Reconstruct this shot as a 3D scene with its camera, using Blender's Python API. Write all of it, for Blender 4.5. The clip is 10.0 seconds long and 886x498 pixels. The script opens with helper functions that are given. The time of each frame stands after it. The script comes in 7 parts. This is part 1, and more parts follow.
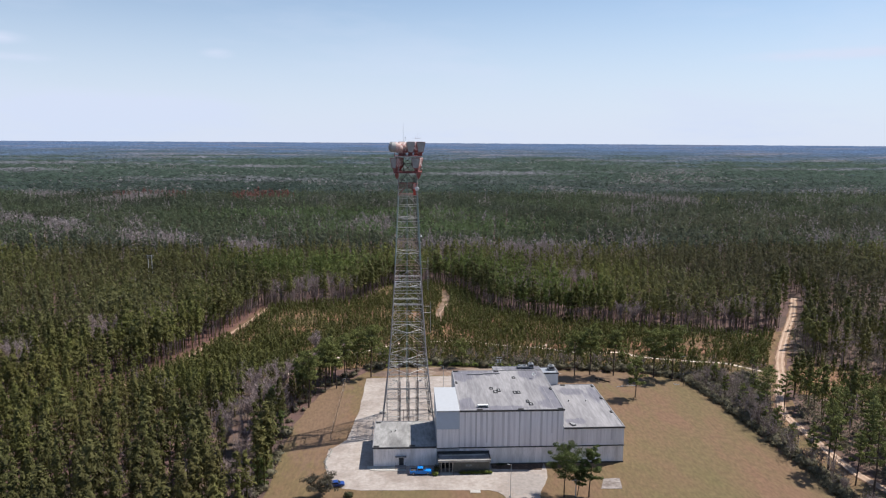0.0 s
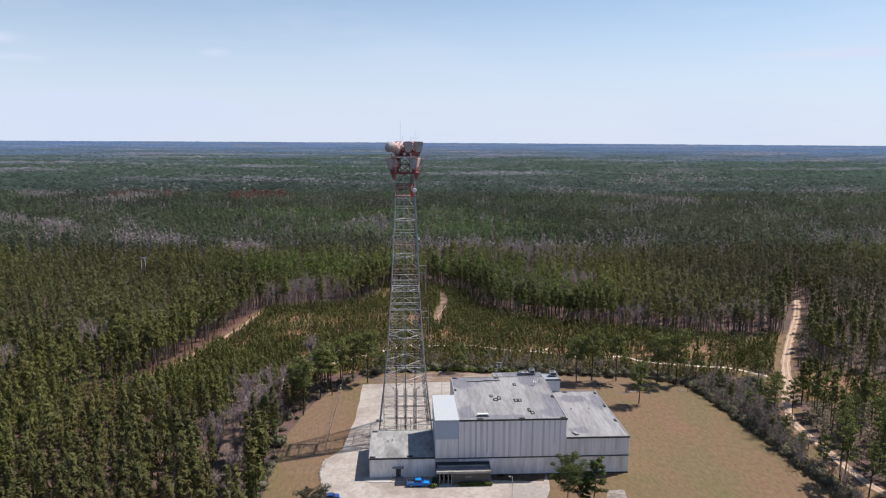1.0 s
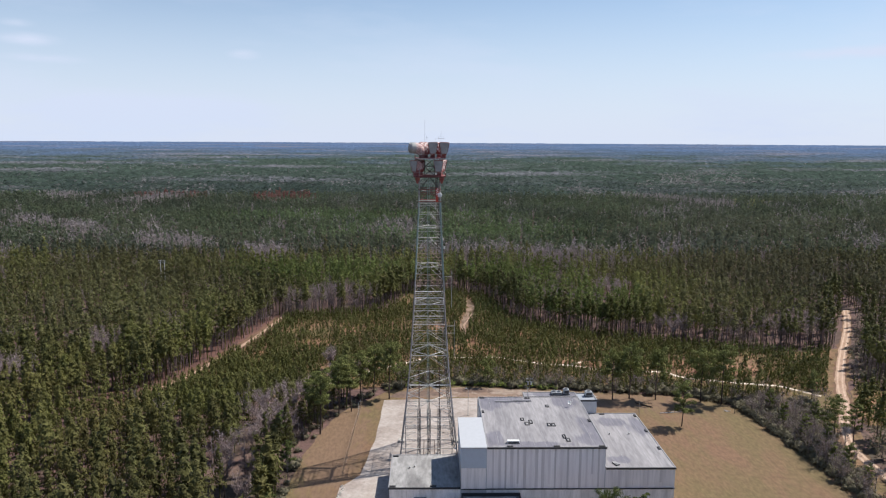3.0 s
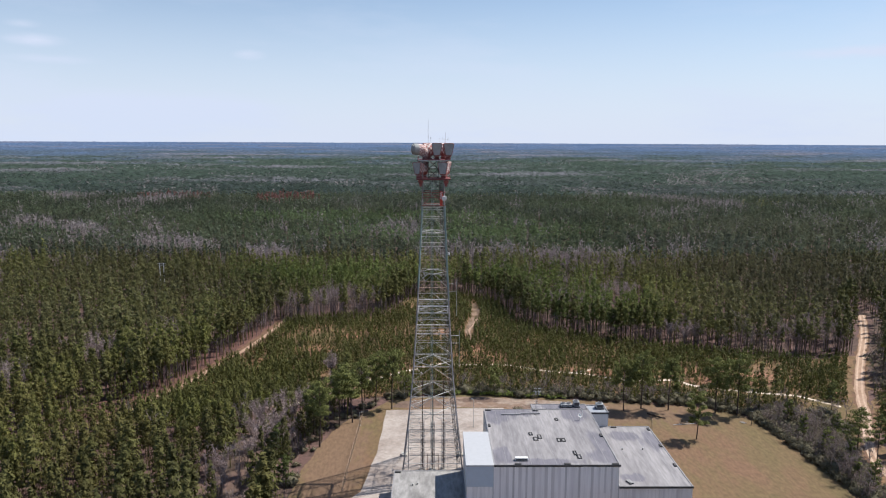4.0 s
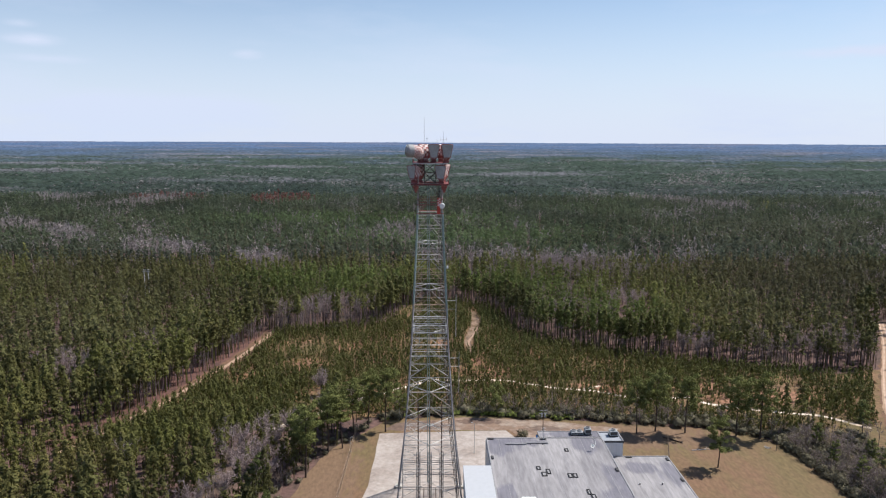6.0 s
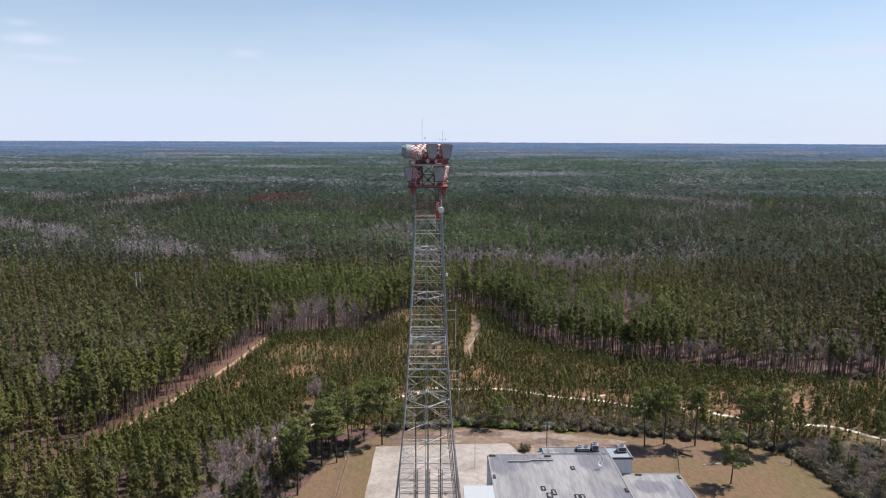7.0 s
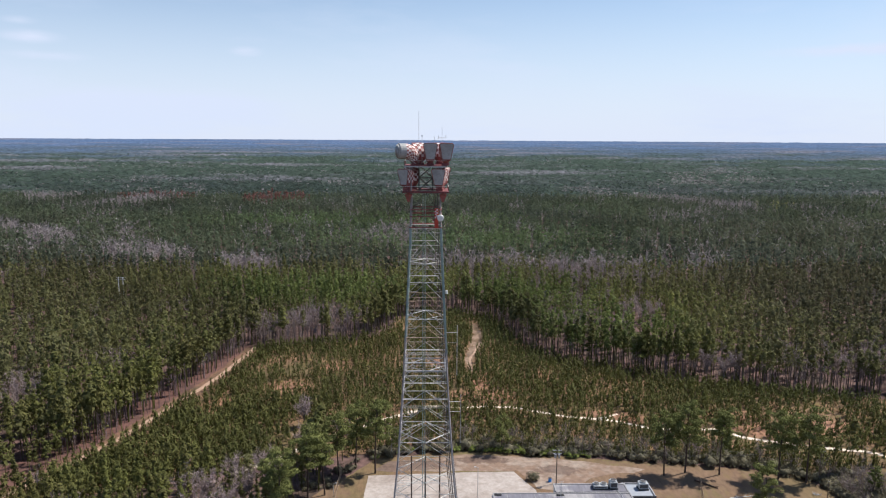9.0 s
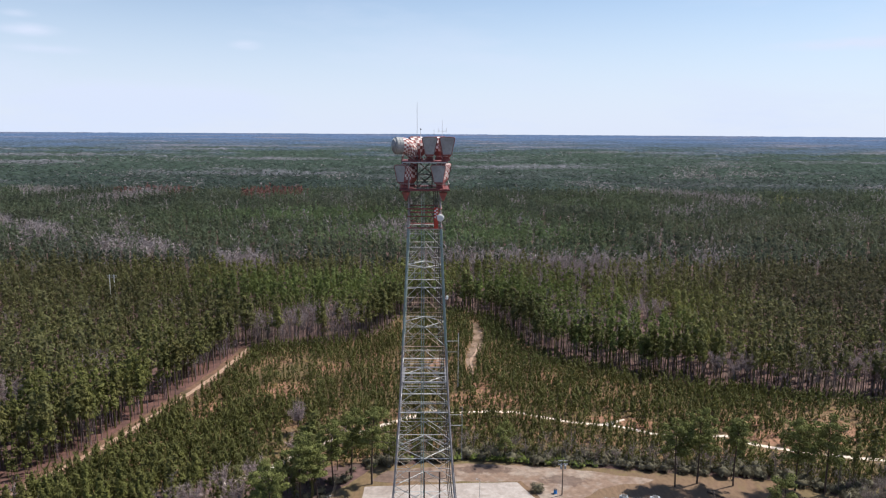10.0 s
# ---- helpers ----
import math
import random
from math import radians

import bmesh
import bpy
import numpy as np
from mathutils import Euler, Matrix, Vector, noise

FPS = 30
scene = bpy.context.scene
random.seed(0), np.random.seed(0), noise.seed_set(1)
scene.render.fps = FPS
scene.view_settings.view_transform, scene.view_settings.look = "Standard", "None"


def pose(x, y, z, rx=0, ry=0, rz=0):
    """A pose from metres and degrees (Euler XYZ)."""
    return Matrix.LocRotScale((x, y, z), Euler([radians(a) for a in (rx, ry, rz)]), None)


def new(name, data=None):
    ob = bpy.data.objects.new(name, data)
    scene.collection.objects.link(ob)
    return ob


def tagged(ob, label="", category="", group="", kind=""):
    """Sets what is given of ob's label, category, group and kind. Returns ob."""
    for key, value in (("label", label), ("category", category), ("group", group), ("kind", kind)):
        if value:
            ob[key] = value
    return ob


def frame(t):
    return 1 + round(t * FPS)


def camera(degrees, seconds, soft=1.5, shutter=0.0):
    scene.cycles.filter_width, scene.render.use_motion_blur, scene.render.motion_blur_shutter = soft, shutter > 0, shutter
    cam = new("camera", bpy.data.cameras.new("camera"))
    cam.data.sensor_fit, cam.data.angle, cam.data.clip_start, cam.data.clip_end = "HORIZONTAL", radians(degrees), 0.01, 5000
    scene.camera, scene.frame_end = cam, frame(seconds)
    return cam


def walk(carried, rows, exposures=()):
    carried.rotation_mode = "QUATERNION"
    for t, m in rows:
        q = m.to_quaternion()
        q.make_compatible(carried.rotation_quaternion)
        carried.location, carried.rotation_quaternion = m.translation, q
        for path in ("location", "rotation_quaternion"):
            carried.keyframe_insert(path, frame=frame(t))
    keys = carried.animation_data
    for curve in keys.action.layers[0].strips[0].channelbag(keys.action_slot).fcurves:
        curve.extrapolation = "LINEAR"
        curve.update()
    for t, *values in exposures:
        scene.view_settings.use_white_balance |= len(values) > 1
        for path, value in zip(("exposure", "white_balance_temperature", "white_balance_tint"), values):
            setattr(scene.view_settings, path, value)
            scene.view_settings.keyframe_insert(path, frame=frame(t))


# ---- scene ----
import mathutils
import mathutils.geometry

cam = camera(65.2, 10.0, soft=1.2)
METRES, EYE, TILT, LEAN, TURN = 87.3, 88.5, -1.05, 1.1, -3.25
ROWS = [
    (0.0, 0.0, 0.0, 0.0, 0.2, -7.81, -1.46),
    (0.5, -0.0011, 0.0359, 0.0005, 0.11, -7.82, -1.44),
    (1.0, -0.0018, 0.0755, 0.0015, 0.03, -7.83, -1.44),
    (1.5, -0.0025, 0.1177, 0.0025, -0.05, -7.83, -1.44),
    (2.0, -0.0034, 0.1624, 0.0034, -0.13, -7.83, -1.44),
    (2.3, -0.0050, 0.1906, 0.0040, -0.16, -7.83, -1.44),
    (2.4, -0.0057, 0.2003, 0.0041, -0.08, -7.83, -1.44),
    (2.5, -0.0064, 0.21, 0.0043, 0.28, -7.83, -1.44),
    (2.6, -0.0066, 0.2195, 0.0046, 0.76, -7.83, -1.44),
    (2.8, -0.0069, 0.2387, 0.0052, 1.54, -7.85, -1.44),
    (3.0, -0.0072, 0.2579, 0.0058, 2.18, -7.87, -1.44),
    (3.1, -0.0075, 0.2677, 0.0062, 2.46, -7.87, -1.44),
    (3.2, -0.0078, 0.2775, 0.0066, 2.58, -7.87, -1.43),
    (4.3, -0.0111, 0.3876, 0.0112, 2.56, -7.88, -1.39),
    (4.5, -0.0117, 0.4081, 0.012, 2.55, -7.88, -1.39),
    (5.0, -0.0141, 0.4602, 0.0138, 2.51, -7.88, -1.42),
    (5.5, -0.0163, 0.5128, 0.0151, 2.47, -7.89, -1.4),
    (7.0, -0.0214, 0.6732, 0.0191, 2.4, -7.94, -1.39),
    (7.5, -0.0239, 0.7275, 0.0202, 2.38, -7.95, -1.41),
    (8.0, -0.0265, 0.7817, 0.0214, 2.36, -7.94, -1.43),
    (8.5, -0.0288, 0.8362, 0.0222, 2.35, -7.95, -1.44),
    (9.0, -0.0313, 0.8902, 0.0228, 2.35, -8.09, -1.46),
    (9.5, -0.0339, 0.9446, 0.0233, 2.34, -8.33, -1.47),
    (10.0, -0.0365, 0.9989, 0.0238, 2.34, -8.58, -1.49),
]
walk(cam, [(t, pose(0, 0, EYE, TILT, LEAN, TURN) @ pose(METRES * x, METRES * y, METRES * z, 90 + pitch, roll, yaw)) for t, x, y, z, yaw, pitch, roll in ROWS],
     exposures=[(0.0, 0.78), (5.0, 0.80), (10.0, 0.87)])

# ---- world, sun ----
SUN = Vector((0.67, 0.28, 1.0)).normalized()          # towards the sun
SUN_EL, SUN_AZ = math.asin(SUN.z), math.atan2(SUN.x, SUN.y)
world = bpy.data.worlds.new("sky")
scene.world = world
world.use_nodes = True
wn, wl = world.node_tree.nodes, world.node_tree.links
sky = wn.new("ShaderNodeTexSky")
sky.sky_type = "NISHITA"
sky.sun_disc = False
sky.sun_elevation, sky.sun_rotation = SUN_EL, SUN_AZ
sky.altitude, sky.air_density, sky.dust_density, sky.ozone_density = 100, 1.0, 0.0, 3.0
wc = wn.new("ShaderNodeTexCoord")
wm = wn.new("ShaderNodeMapping")
wm.inputs["Scale"].default_value = (1.2, 1.2, 5.0)
wz = wn.new("ShaderNodeTexNoise")
wz.inputs["Scale"].default_value, wz.inputs["Detail"].default_value, wz.inputs["Roughness"].default_value = 2.6, 6, 0.6
wr = wn.new("ShaderNodeMapRange")                      # wisps of cirrus
wr.inputs["From Min"].default_value, wr.inputs["From Max"].default_value = 0.50, 0.8
wr.inputs["To Max"].default_value = 0.22
ws = wn.new("ShaderNodeSeparateXYZ")
wh = wn.new("ShaderNodeMapRange")                      # thin veil of high cloud, thicker towards the horizon
wh.interpolation_type = "SMOOTHSTEP"
wh.inputs["From Min"].default_value, wh.inputs["From Max"].default_value = -0.02, 0.27
wh.inputs["To Min"].default_value, wh.inputs["To Max"].default_value = 0.94, 0.06
wa = wn.new("ShaderNodeMath")
wa.operation, wa.use_clamp = "ADD", True
wx = wn.new("ShaderNodeMix")
wx.data_type = "RGBA"
wx.inputs["B"].default_value = (5.75, 6.45, 8.0, 1)
bg = wn["Background"]
wl.new(wc.outputs["Generated"], wm.inputs["Vector"])
wl.new(wm.outputs["Vector"], wz.inputs["Vector"])
wl.new(wz.outputs["Fac"], wr.inputs["Value"])
wl.new(wc.outputs["Generated"], ws.inputs["Vector"])
wl.new(ws.outputs["Z"], wh.inputs["Value"])
wl.new(wr.outputs["Result"], wa.inputs[0])
wl.new(wh.outputs["Result"], wa.inputs[1])
wt = wn.new("ShaderNodeMath")                          # bearing, in radians from north
wt.operation = "ARCTAN2"
wl.new(ws.outputs["X"], wt.inputs[0])
wl.new(ws.outputs["Y"], wt.inputs[1])
wb = wn.new("ShaderNodeCombineXYZ")
wl.new(wt.outputs["Value"], wb.inputs["X"])
wl.new(ws.outputs["Z"], wb.inputs["Y"])
wf = wn.new("ShaderNodeTexNoise")                      # frayed edges of the small clouds
wf.inputs["Scale"].default_value, wf.inputs["Detail"].default_value = 26.0, 5
wfm = wn.new("ShaderNodeMapping")
wfm.inputs["Scale"].default_value = (1, 3.5, 1)
wl.new(wb.outputs["Vector"], wfm.inputs["Vector"])
wl.new(wfm.outputs["Vector"], wf.inputs["Vector"])
cloud = wa.outputs["Value"]
for bearing, height, long, tall, strength in ((-0.507, 0.118, 0.035, 0.008, 0.55), (-0.518, 0.136, 0.02, 0.005, 0.35), (-0.254, 0.113, 0.022, 0.007, 0.40), (0.56, 0.108, 0.12, 0.008, 0.55), (-0.40, 0.04, 0.16, 0.022, 0.30), (-0.49, 0.097, 0.05, 0.006, 0.25), (2.4, 0.15, 0.3, 0.02, 0.4), (-1.9, 0.12, 0.25, 0.02, 0.4)):
    w1, w2, w3 = (wn.new("ShaderNodeVectorMath") for _ in range(3))
    w1.operation, w2.operation, w3.operation = "SUBTRACT", "MULTIPLY", "LENGTH"
    w1.inputs[1].default_value, w2.inputs[1].default_value = (bearing, height, 0), (1 / long, 1 / tall, 0)
    wl.new(wb.outputs["Vector"], w1.inputs[0])
    wl.new(w1.outputs[0], w2.inputs[0])
    wl.new(w2.outputs[0], w3.inputs[0])
    we = wn.new("ShaderNodeMapRange")
    we.interpolation_type = "SMOOTHSTEP"
    we.inputs["From Min"].default_value, we.inputs["From Max"].default_value = 0.0, 1.3
    we.inputs["To Min"].default_value, we.inputs["To Max"].default_value = strength * 1.6, 0.0
    wl.new(w3.outputs["Value"], we.inputs["Value"])
    wg = wn.new("ShaderNodeMath")
    wg.operation = "MULTIPLY"
    wl.new(we.outputs["Result"], wg.inputs[0])
    wl.new(wf.outputs["Fac"], wg.inputs[1])
    wp = wn.new("ShaderNodeMath")
    wp.operation, wp.use_clamp = "ADD", True
    wl.new(cloud, wp.inputs[0])
    wl.new(wg.outputs["Value"], wp.inputs[1])
    cloud = wp.outputs["Value"]
wl.new(cloud, wx.inputs["Factor"])
wl.new(sky.outputs["Color"], wx.inputs["A"])
wl.new(wx.outputs["Result"], bg.inputs["Color"])
bg.inputs["Strength"].default_value = 0.068
sun = new("sun", bpy.data.lights.new("sun", "SUN"))
sun.data.energy, sun.data.angle, sun.data.color = 3.8, radians(0.53), (1.0, 0.95, 0.87)
sun.rotation_mode = "QUATERNION"
sun.rotation_quaternion = SUN.to_track_quat("Z", "Y")


# ---- plan ----
LAWN = [(-36, 100), (-36, 193), (-34, 221), (-30, 236), (-22, 250), (-13, 262), (10, 266), (38, 262), (73, 257), (90, 254), (103, 247), (106, 230), (107, 210), (108, 184), (109, 160), (110, 100)]
SCRUB = [(-76, 362), (-56, 369), (-33, 375), (-19, 388), (-12, 422), (15, 431), (33, 407), (42, 371), (48, 355), (66, 340), (82, 331), (109, 319), (154, 306), (185, 312), (176, 296), (158, 268), (150, 255),
         (128, 254), (104, 249), (90, 256), (73, 259), (38, 264), (10, 268), (-13, 264), (-26, 262), (-46, 257), (-72, 245), (-104, 238), (-97, 259), (-93, 275), (-88, 300), (-80, 330)]
SCRUB_EAST = [(158, 266), (163, 271), (172, 257), (184, 243), (202, 226), (190, 206), (165, 203), (146, 214), (139, 230), (146, 247)]
EAST_WOOD = [(160, 274), (182, 306), (236, 392), (330, 392), (330, 130), (215, 215), (186, 245), (174, 259)]
THICKET = [(100, 100), (107, 184), (104, 246), (128, 256), (150, 256), (122, 200), (122, 160), (132, 100)]
DIRT_ROAD = [(224, 381), (214, 363.5), (199, 338.5), (179, 308), (165, 286), (153, 266), (142.6, 246), (132.4, 228.5), (126.1, 215.6), (123.9, 206), (123.4, 194), (122.3, 182), (122, 171), (123.8, 161), (128, 140), (134, 110)]
WEST_TRACK = [(-74, 366), (-75.5, 350), (-78.5, 328), (-82, 312), (-85.5, 298), (-89, 283), (-92, 273), (-96, 263), (-100, 252), (-106, 238)]
TRAIL = [(2, 300), (11.6, 298.5), (22, 299), (30, 298), (37, 294.5), (43, 291.7), (50, 289.5), (58, 288), (63.5, 285), (67, 283), (72, 281), (79, 280), (88, 280.6), (92.5, 280), (95, 275.5), (101, 272.5), (114, 268), (122.5, 266), (130, 263.5), (139, 254)]
WEST_TRAIL = [(-52, 252), (-44.5, 258.5), (-40.5, 262), (-31.5, 273.5), (-16, 286), (2, 300)]
SCAR = [(21.6, 404), (22.6, 383), (20.8, 368), (17.8, 355), (16.8, 345), (17, 335)]
BARE_GRASS = [(13, 309, 7, 6), (24, 308, 7, 7), (20, 321, 4, 7), (66, 289, 6, 5), (58, 293, 7, 3), (43, 380, 4, 7), (40, 367, 5, 4), (100, 292, 8, 4), (124, 282, 14, 7), (104, 280, 8, 5), (160, 245, 12, 12), (-50, 318, 9, 8), (-70, 300, 6, 8), (-36, 340, 7, 6), (45, 330, 4, 6), (5, 345, 5, 8)]
# creek bottoms with leafless woods: line, half width
CREEKS = [([(-393, 690), (-348, 653), (-318, 642), (-272, 597), (-237, 569), (-203, 549), (-178, 540), (-145, 527), (-123, 508), (-108, 492)], 11), ([(0, 512), (13, 510), (34, 504), (61, 516), (75, 500), (92, 480), (118, 500), (137, 510)], 11),
          ([(234, 1180), (256, 1126), (273, 1064), (287, 1019), (301, 968), (313, 922)], 24), ([(313, 922), (347, 905), (364, 872)], 20), ([(482, 1321), (508, 1461), (636, 1670), (761, 1836)], 44), ([(560, 1400), (648, 1470)], 40), ([(-376, 860), (-358, 892), (-349, 944)], 17), ([(663, 1064), (717, 1090), (773, 1118)], 26),
          ([(325, 2200), (418, 2314), (509, 2381)], 60), ([(-492, 959), (-559, 1006)], 22), ([(-900, 1820), (-620, 1900)], 40)]
# leafless trees that stand out: place, height, spread
BARE = [(-53, 196, 13, 3.6), (-50.5, 185, 12, 3.4), (-49, 206, 12, 3.2), (-46, 190, 10, 3.0), (-44, 178, 10, 3.0), (-45, 168, 9, 2.8), (-40, 160, 9, 2.8), (-51, 221, 12, 3.6), (-52, 232, 12, 3.6), (-48, 240, 11, 3.4), (-42, 246, 10, 3.0), (-40, 226, 8, 2.6), (-43, 233, 11, 3.2), (-47, 214, 12, 3.4), (-41, 217, 9, 2.8), (-38.5, 240, 10, 3.0), (-45, 225, 11, 3.2),
        (-124, 288, 15.5, 4.4), (-130, 290, 15, 4.0), (-127, 282, 14, 4.0), (-147, 256, 15.5, 4.4), (-142, 252, 15, 4.0), (-150, 250, 15, 4.0), (99, 389, 16, 4.6), (106, 392, 15.5, 4.4), (93, 392, 15, 4.2), (109, 320, 13, 4.0), (114, 322, 13, 3.8), (104, 324, 12, 3.6),
        (160, 316, 14, 4.2), (166, 320, 14, 4.2), (154, 313, 12, 3.8), (148, 317, 13, 3.8), (-24, 268, 9, 3.2), (-34, 262, 9, 3.2), (-38, 283, 9, 3.2)]


# ---- materials ----
def mat(name, colour, rough=0.8, metal=0.0, vary=0.15, scale=1.0, stain=None, stain_scale=0.1, stain_at=(0.5, 0.7), bump=0.0, bump_scale=8.0,
        island=0.0, stretch=(1, 1, 1), per_object=0.0, spec=0.3, emit=0.0, thin=0.0, spots=(), spot_colour=(0.2, 0.2, 0.2), broad=0.0, stand=None):
    """A surface with grain at one scale, stains at another, fine relief, and a change of tone from piece to piece."""
    m = bpy.data.materials.new(name)
    m.use_nodes = True
    n, l = m.node_tree.nodes, m.node_tree.links
    b = n["Principled BSDF"]
    b.inputs["Roughness"].default_value, b.inputs["Metallic"].default_value = rough, metal
    b.inputs["Specular IOR Level"].default_value = spec
    co = n.new("ShaderNodeNewGeometry")
    mp = n.new("ShaderNodeMapping")
    mp.inputs["Scale"].default_value = stretch
    l.new(co.outputs["Position"], mp.inputs["Vector"])

    def tex(s, detail):
        t = n.new("ShaderNodeTexNoise")
        t.inputs["Scale"].default_value, t.inputs["Detail"].default_value = s, detail
        t.inputs["Roughness"].default_value = 0.6
        l.new(mp.outputs["Vector"], t.inputs["Vector"])
        return t

    def mix(kind, fac, a, bb):
        x = n.new("ShaderNodeMix")
        x.data_type, x.blend_type = "RGBA", kind
        for s, v in (("Factor", fac), ("A", a), ("B", bb)):
            if hasattr(v, "is_output"):
                l.new(v, x.inputs[s])
            else:
                x.inputs[s].default_value = v
        return x.outputs["Result"]

    def remap(v, a, bb, c, d):
        r = n.new("ShaderNodeMapRange")
        r.inputs["From Min"].default_value, r.inputs["From Max"].default_value = a, bb
        r.inputs["To Min"].default_value, r.inputs["To Max"].default_value = c, d
        l.new(v, r.inputs["Value"])
        return r.outputs["Result"]

    def grey(v):
        c = n.new("ShaderNodeCombineColor")
        for s in ("Red", "Green", "Blue"):
            l.new(v, c.inputs[s])
        return c.outputs["Color"]

    col = (*colour, 1)
    if stain:
        for k, (sc, frac) in enumerate(((stain_scale, 1.0), (stain_scale * 4.3, 0.6))):
            f = remap(tex(sc, 5).outputs["Fac"], *stain_at, 0.0, frac)
            col = mix("MIX", f, col, (*stain, 1))
    if stand:
        col = mix("MIX", remap(tex(0.0075, 4).outputs["Fac"], 0.46, 0.62, 0.0, 0.85), col, (*stand, 1))
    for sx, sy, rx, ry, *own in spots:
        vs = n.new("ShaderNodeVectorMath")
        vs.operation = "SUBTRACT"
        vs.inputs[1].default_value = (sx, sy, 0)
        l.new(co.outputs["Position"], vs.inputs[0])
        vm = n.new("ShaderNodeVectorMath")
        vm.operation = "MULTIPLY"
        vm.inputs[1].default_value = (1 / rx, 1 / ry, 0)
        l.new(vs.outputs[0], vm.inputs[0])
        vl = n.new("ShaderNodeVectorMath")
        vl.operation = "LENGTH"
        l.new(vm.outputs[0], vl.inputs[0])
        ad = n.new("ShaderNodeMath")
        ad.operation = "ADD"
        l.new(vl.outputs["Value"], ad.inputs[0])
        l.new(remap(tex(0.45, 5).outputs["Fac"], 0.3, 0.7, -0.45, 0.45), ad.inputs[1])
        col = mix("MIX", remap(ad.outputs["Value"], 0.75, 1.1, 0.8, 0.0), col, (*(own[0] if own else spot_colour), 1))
    if vary:
        col = mix("MULTIPLY", 1.0, col, grey(remap(tex(scale, 6).outputs["Fac"], 0.25, 0.75, 1 - vary, 1 + vary)))
    if broad:
        col = mix("MULTIPLY", 1.0, col, grey(remap(tex(0.011, 4).outputs["Fac"], 0.3, 0.7, 1 - broad, 1 + broad)))
    if island:
        col = mix("MULTIPLY", 1.0, col, grey(remap(co.outputs["Random Per Island"], 0, 1, 1 - island, 1 + island)))
    if per_object:
        oi = n.new("ShaderNodeObjectInfo")
        col = mix("MULTIPLY", 1.0, col, grey(remap(oi.outputs["Random"], 0, 1, 1 - per_object, 1 + per_object)))
    if hasattr(col, "is_output"):
        l.new(col, b.inputs["Base Color"])
    else:
        b.inputs["Base Color"].default_value = col
    if bump:
        bp = n.new("ShaderNodeBump")
        bp.inputs["Strength"].default_value, bp.inputs["Distance"].default_value = 0.6, bump
        l.new(tex(bump_scale, 4).outputs["Fac"], bp.inputs["Height"])
        l.new(bp.outputs["Normal"], b.inputs["Normal"])
    if thin:
        tr = n.new("ShaderNodeBsdfTranslucent")
        if hasattr(col, "is_output"):
            l.new(col, tr.inputs["Color"])
        ms = n.new("ShaderNodeMixShader")
        ms.inputs["Fac"].default_value = thin
        l.new(b.outputs["BSDF"], ms.inputs[1])
        l.new(tr.outputs["BSDF"], ms.inputs[2])
        l.new(ms.outputs["Shader"], n["Material Output"].inputs["Surface"])
    if emit:
        b.inputs["Emission Color"].default_value, b.inputs["Emission Strength"].default_value = (*colour, 1), emit
    return m


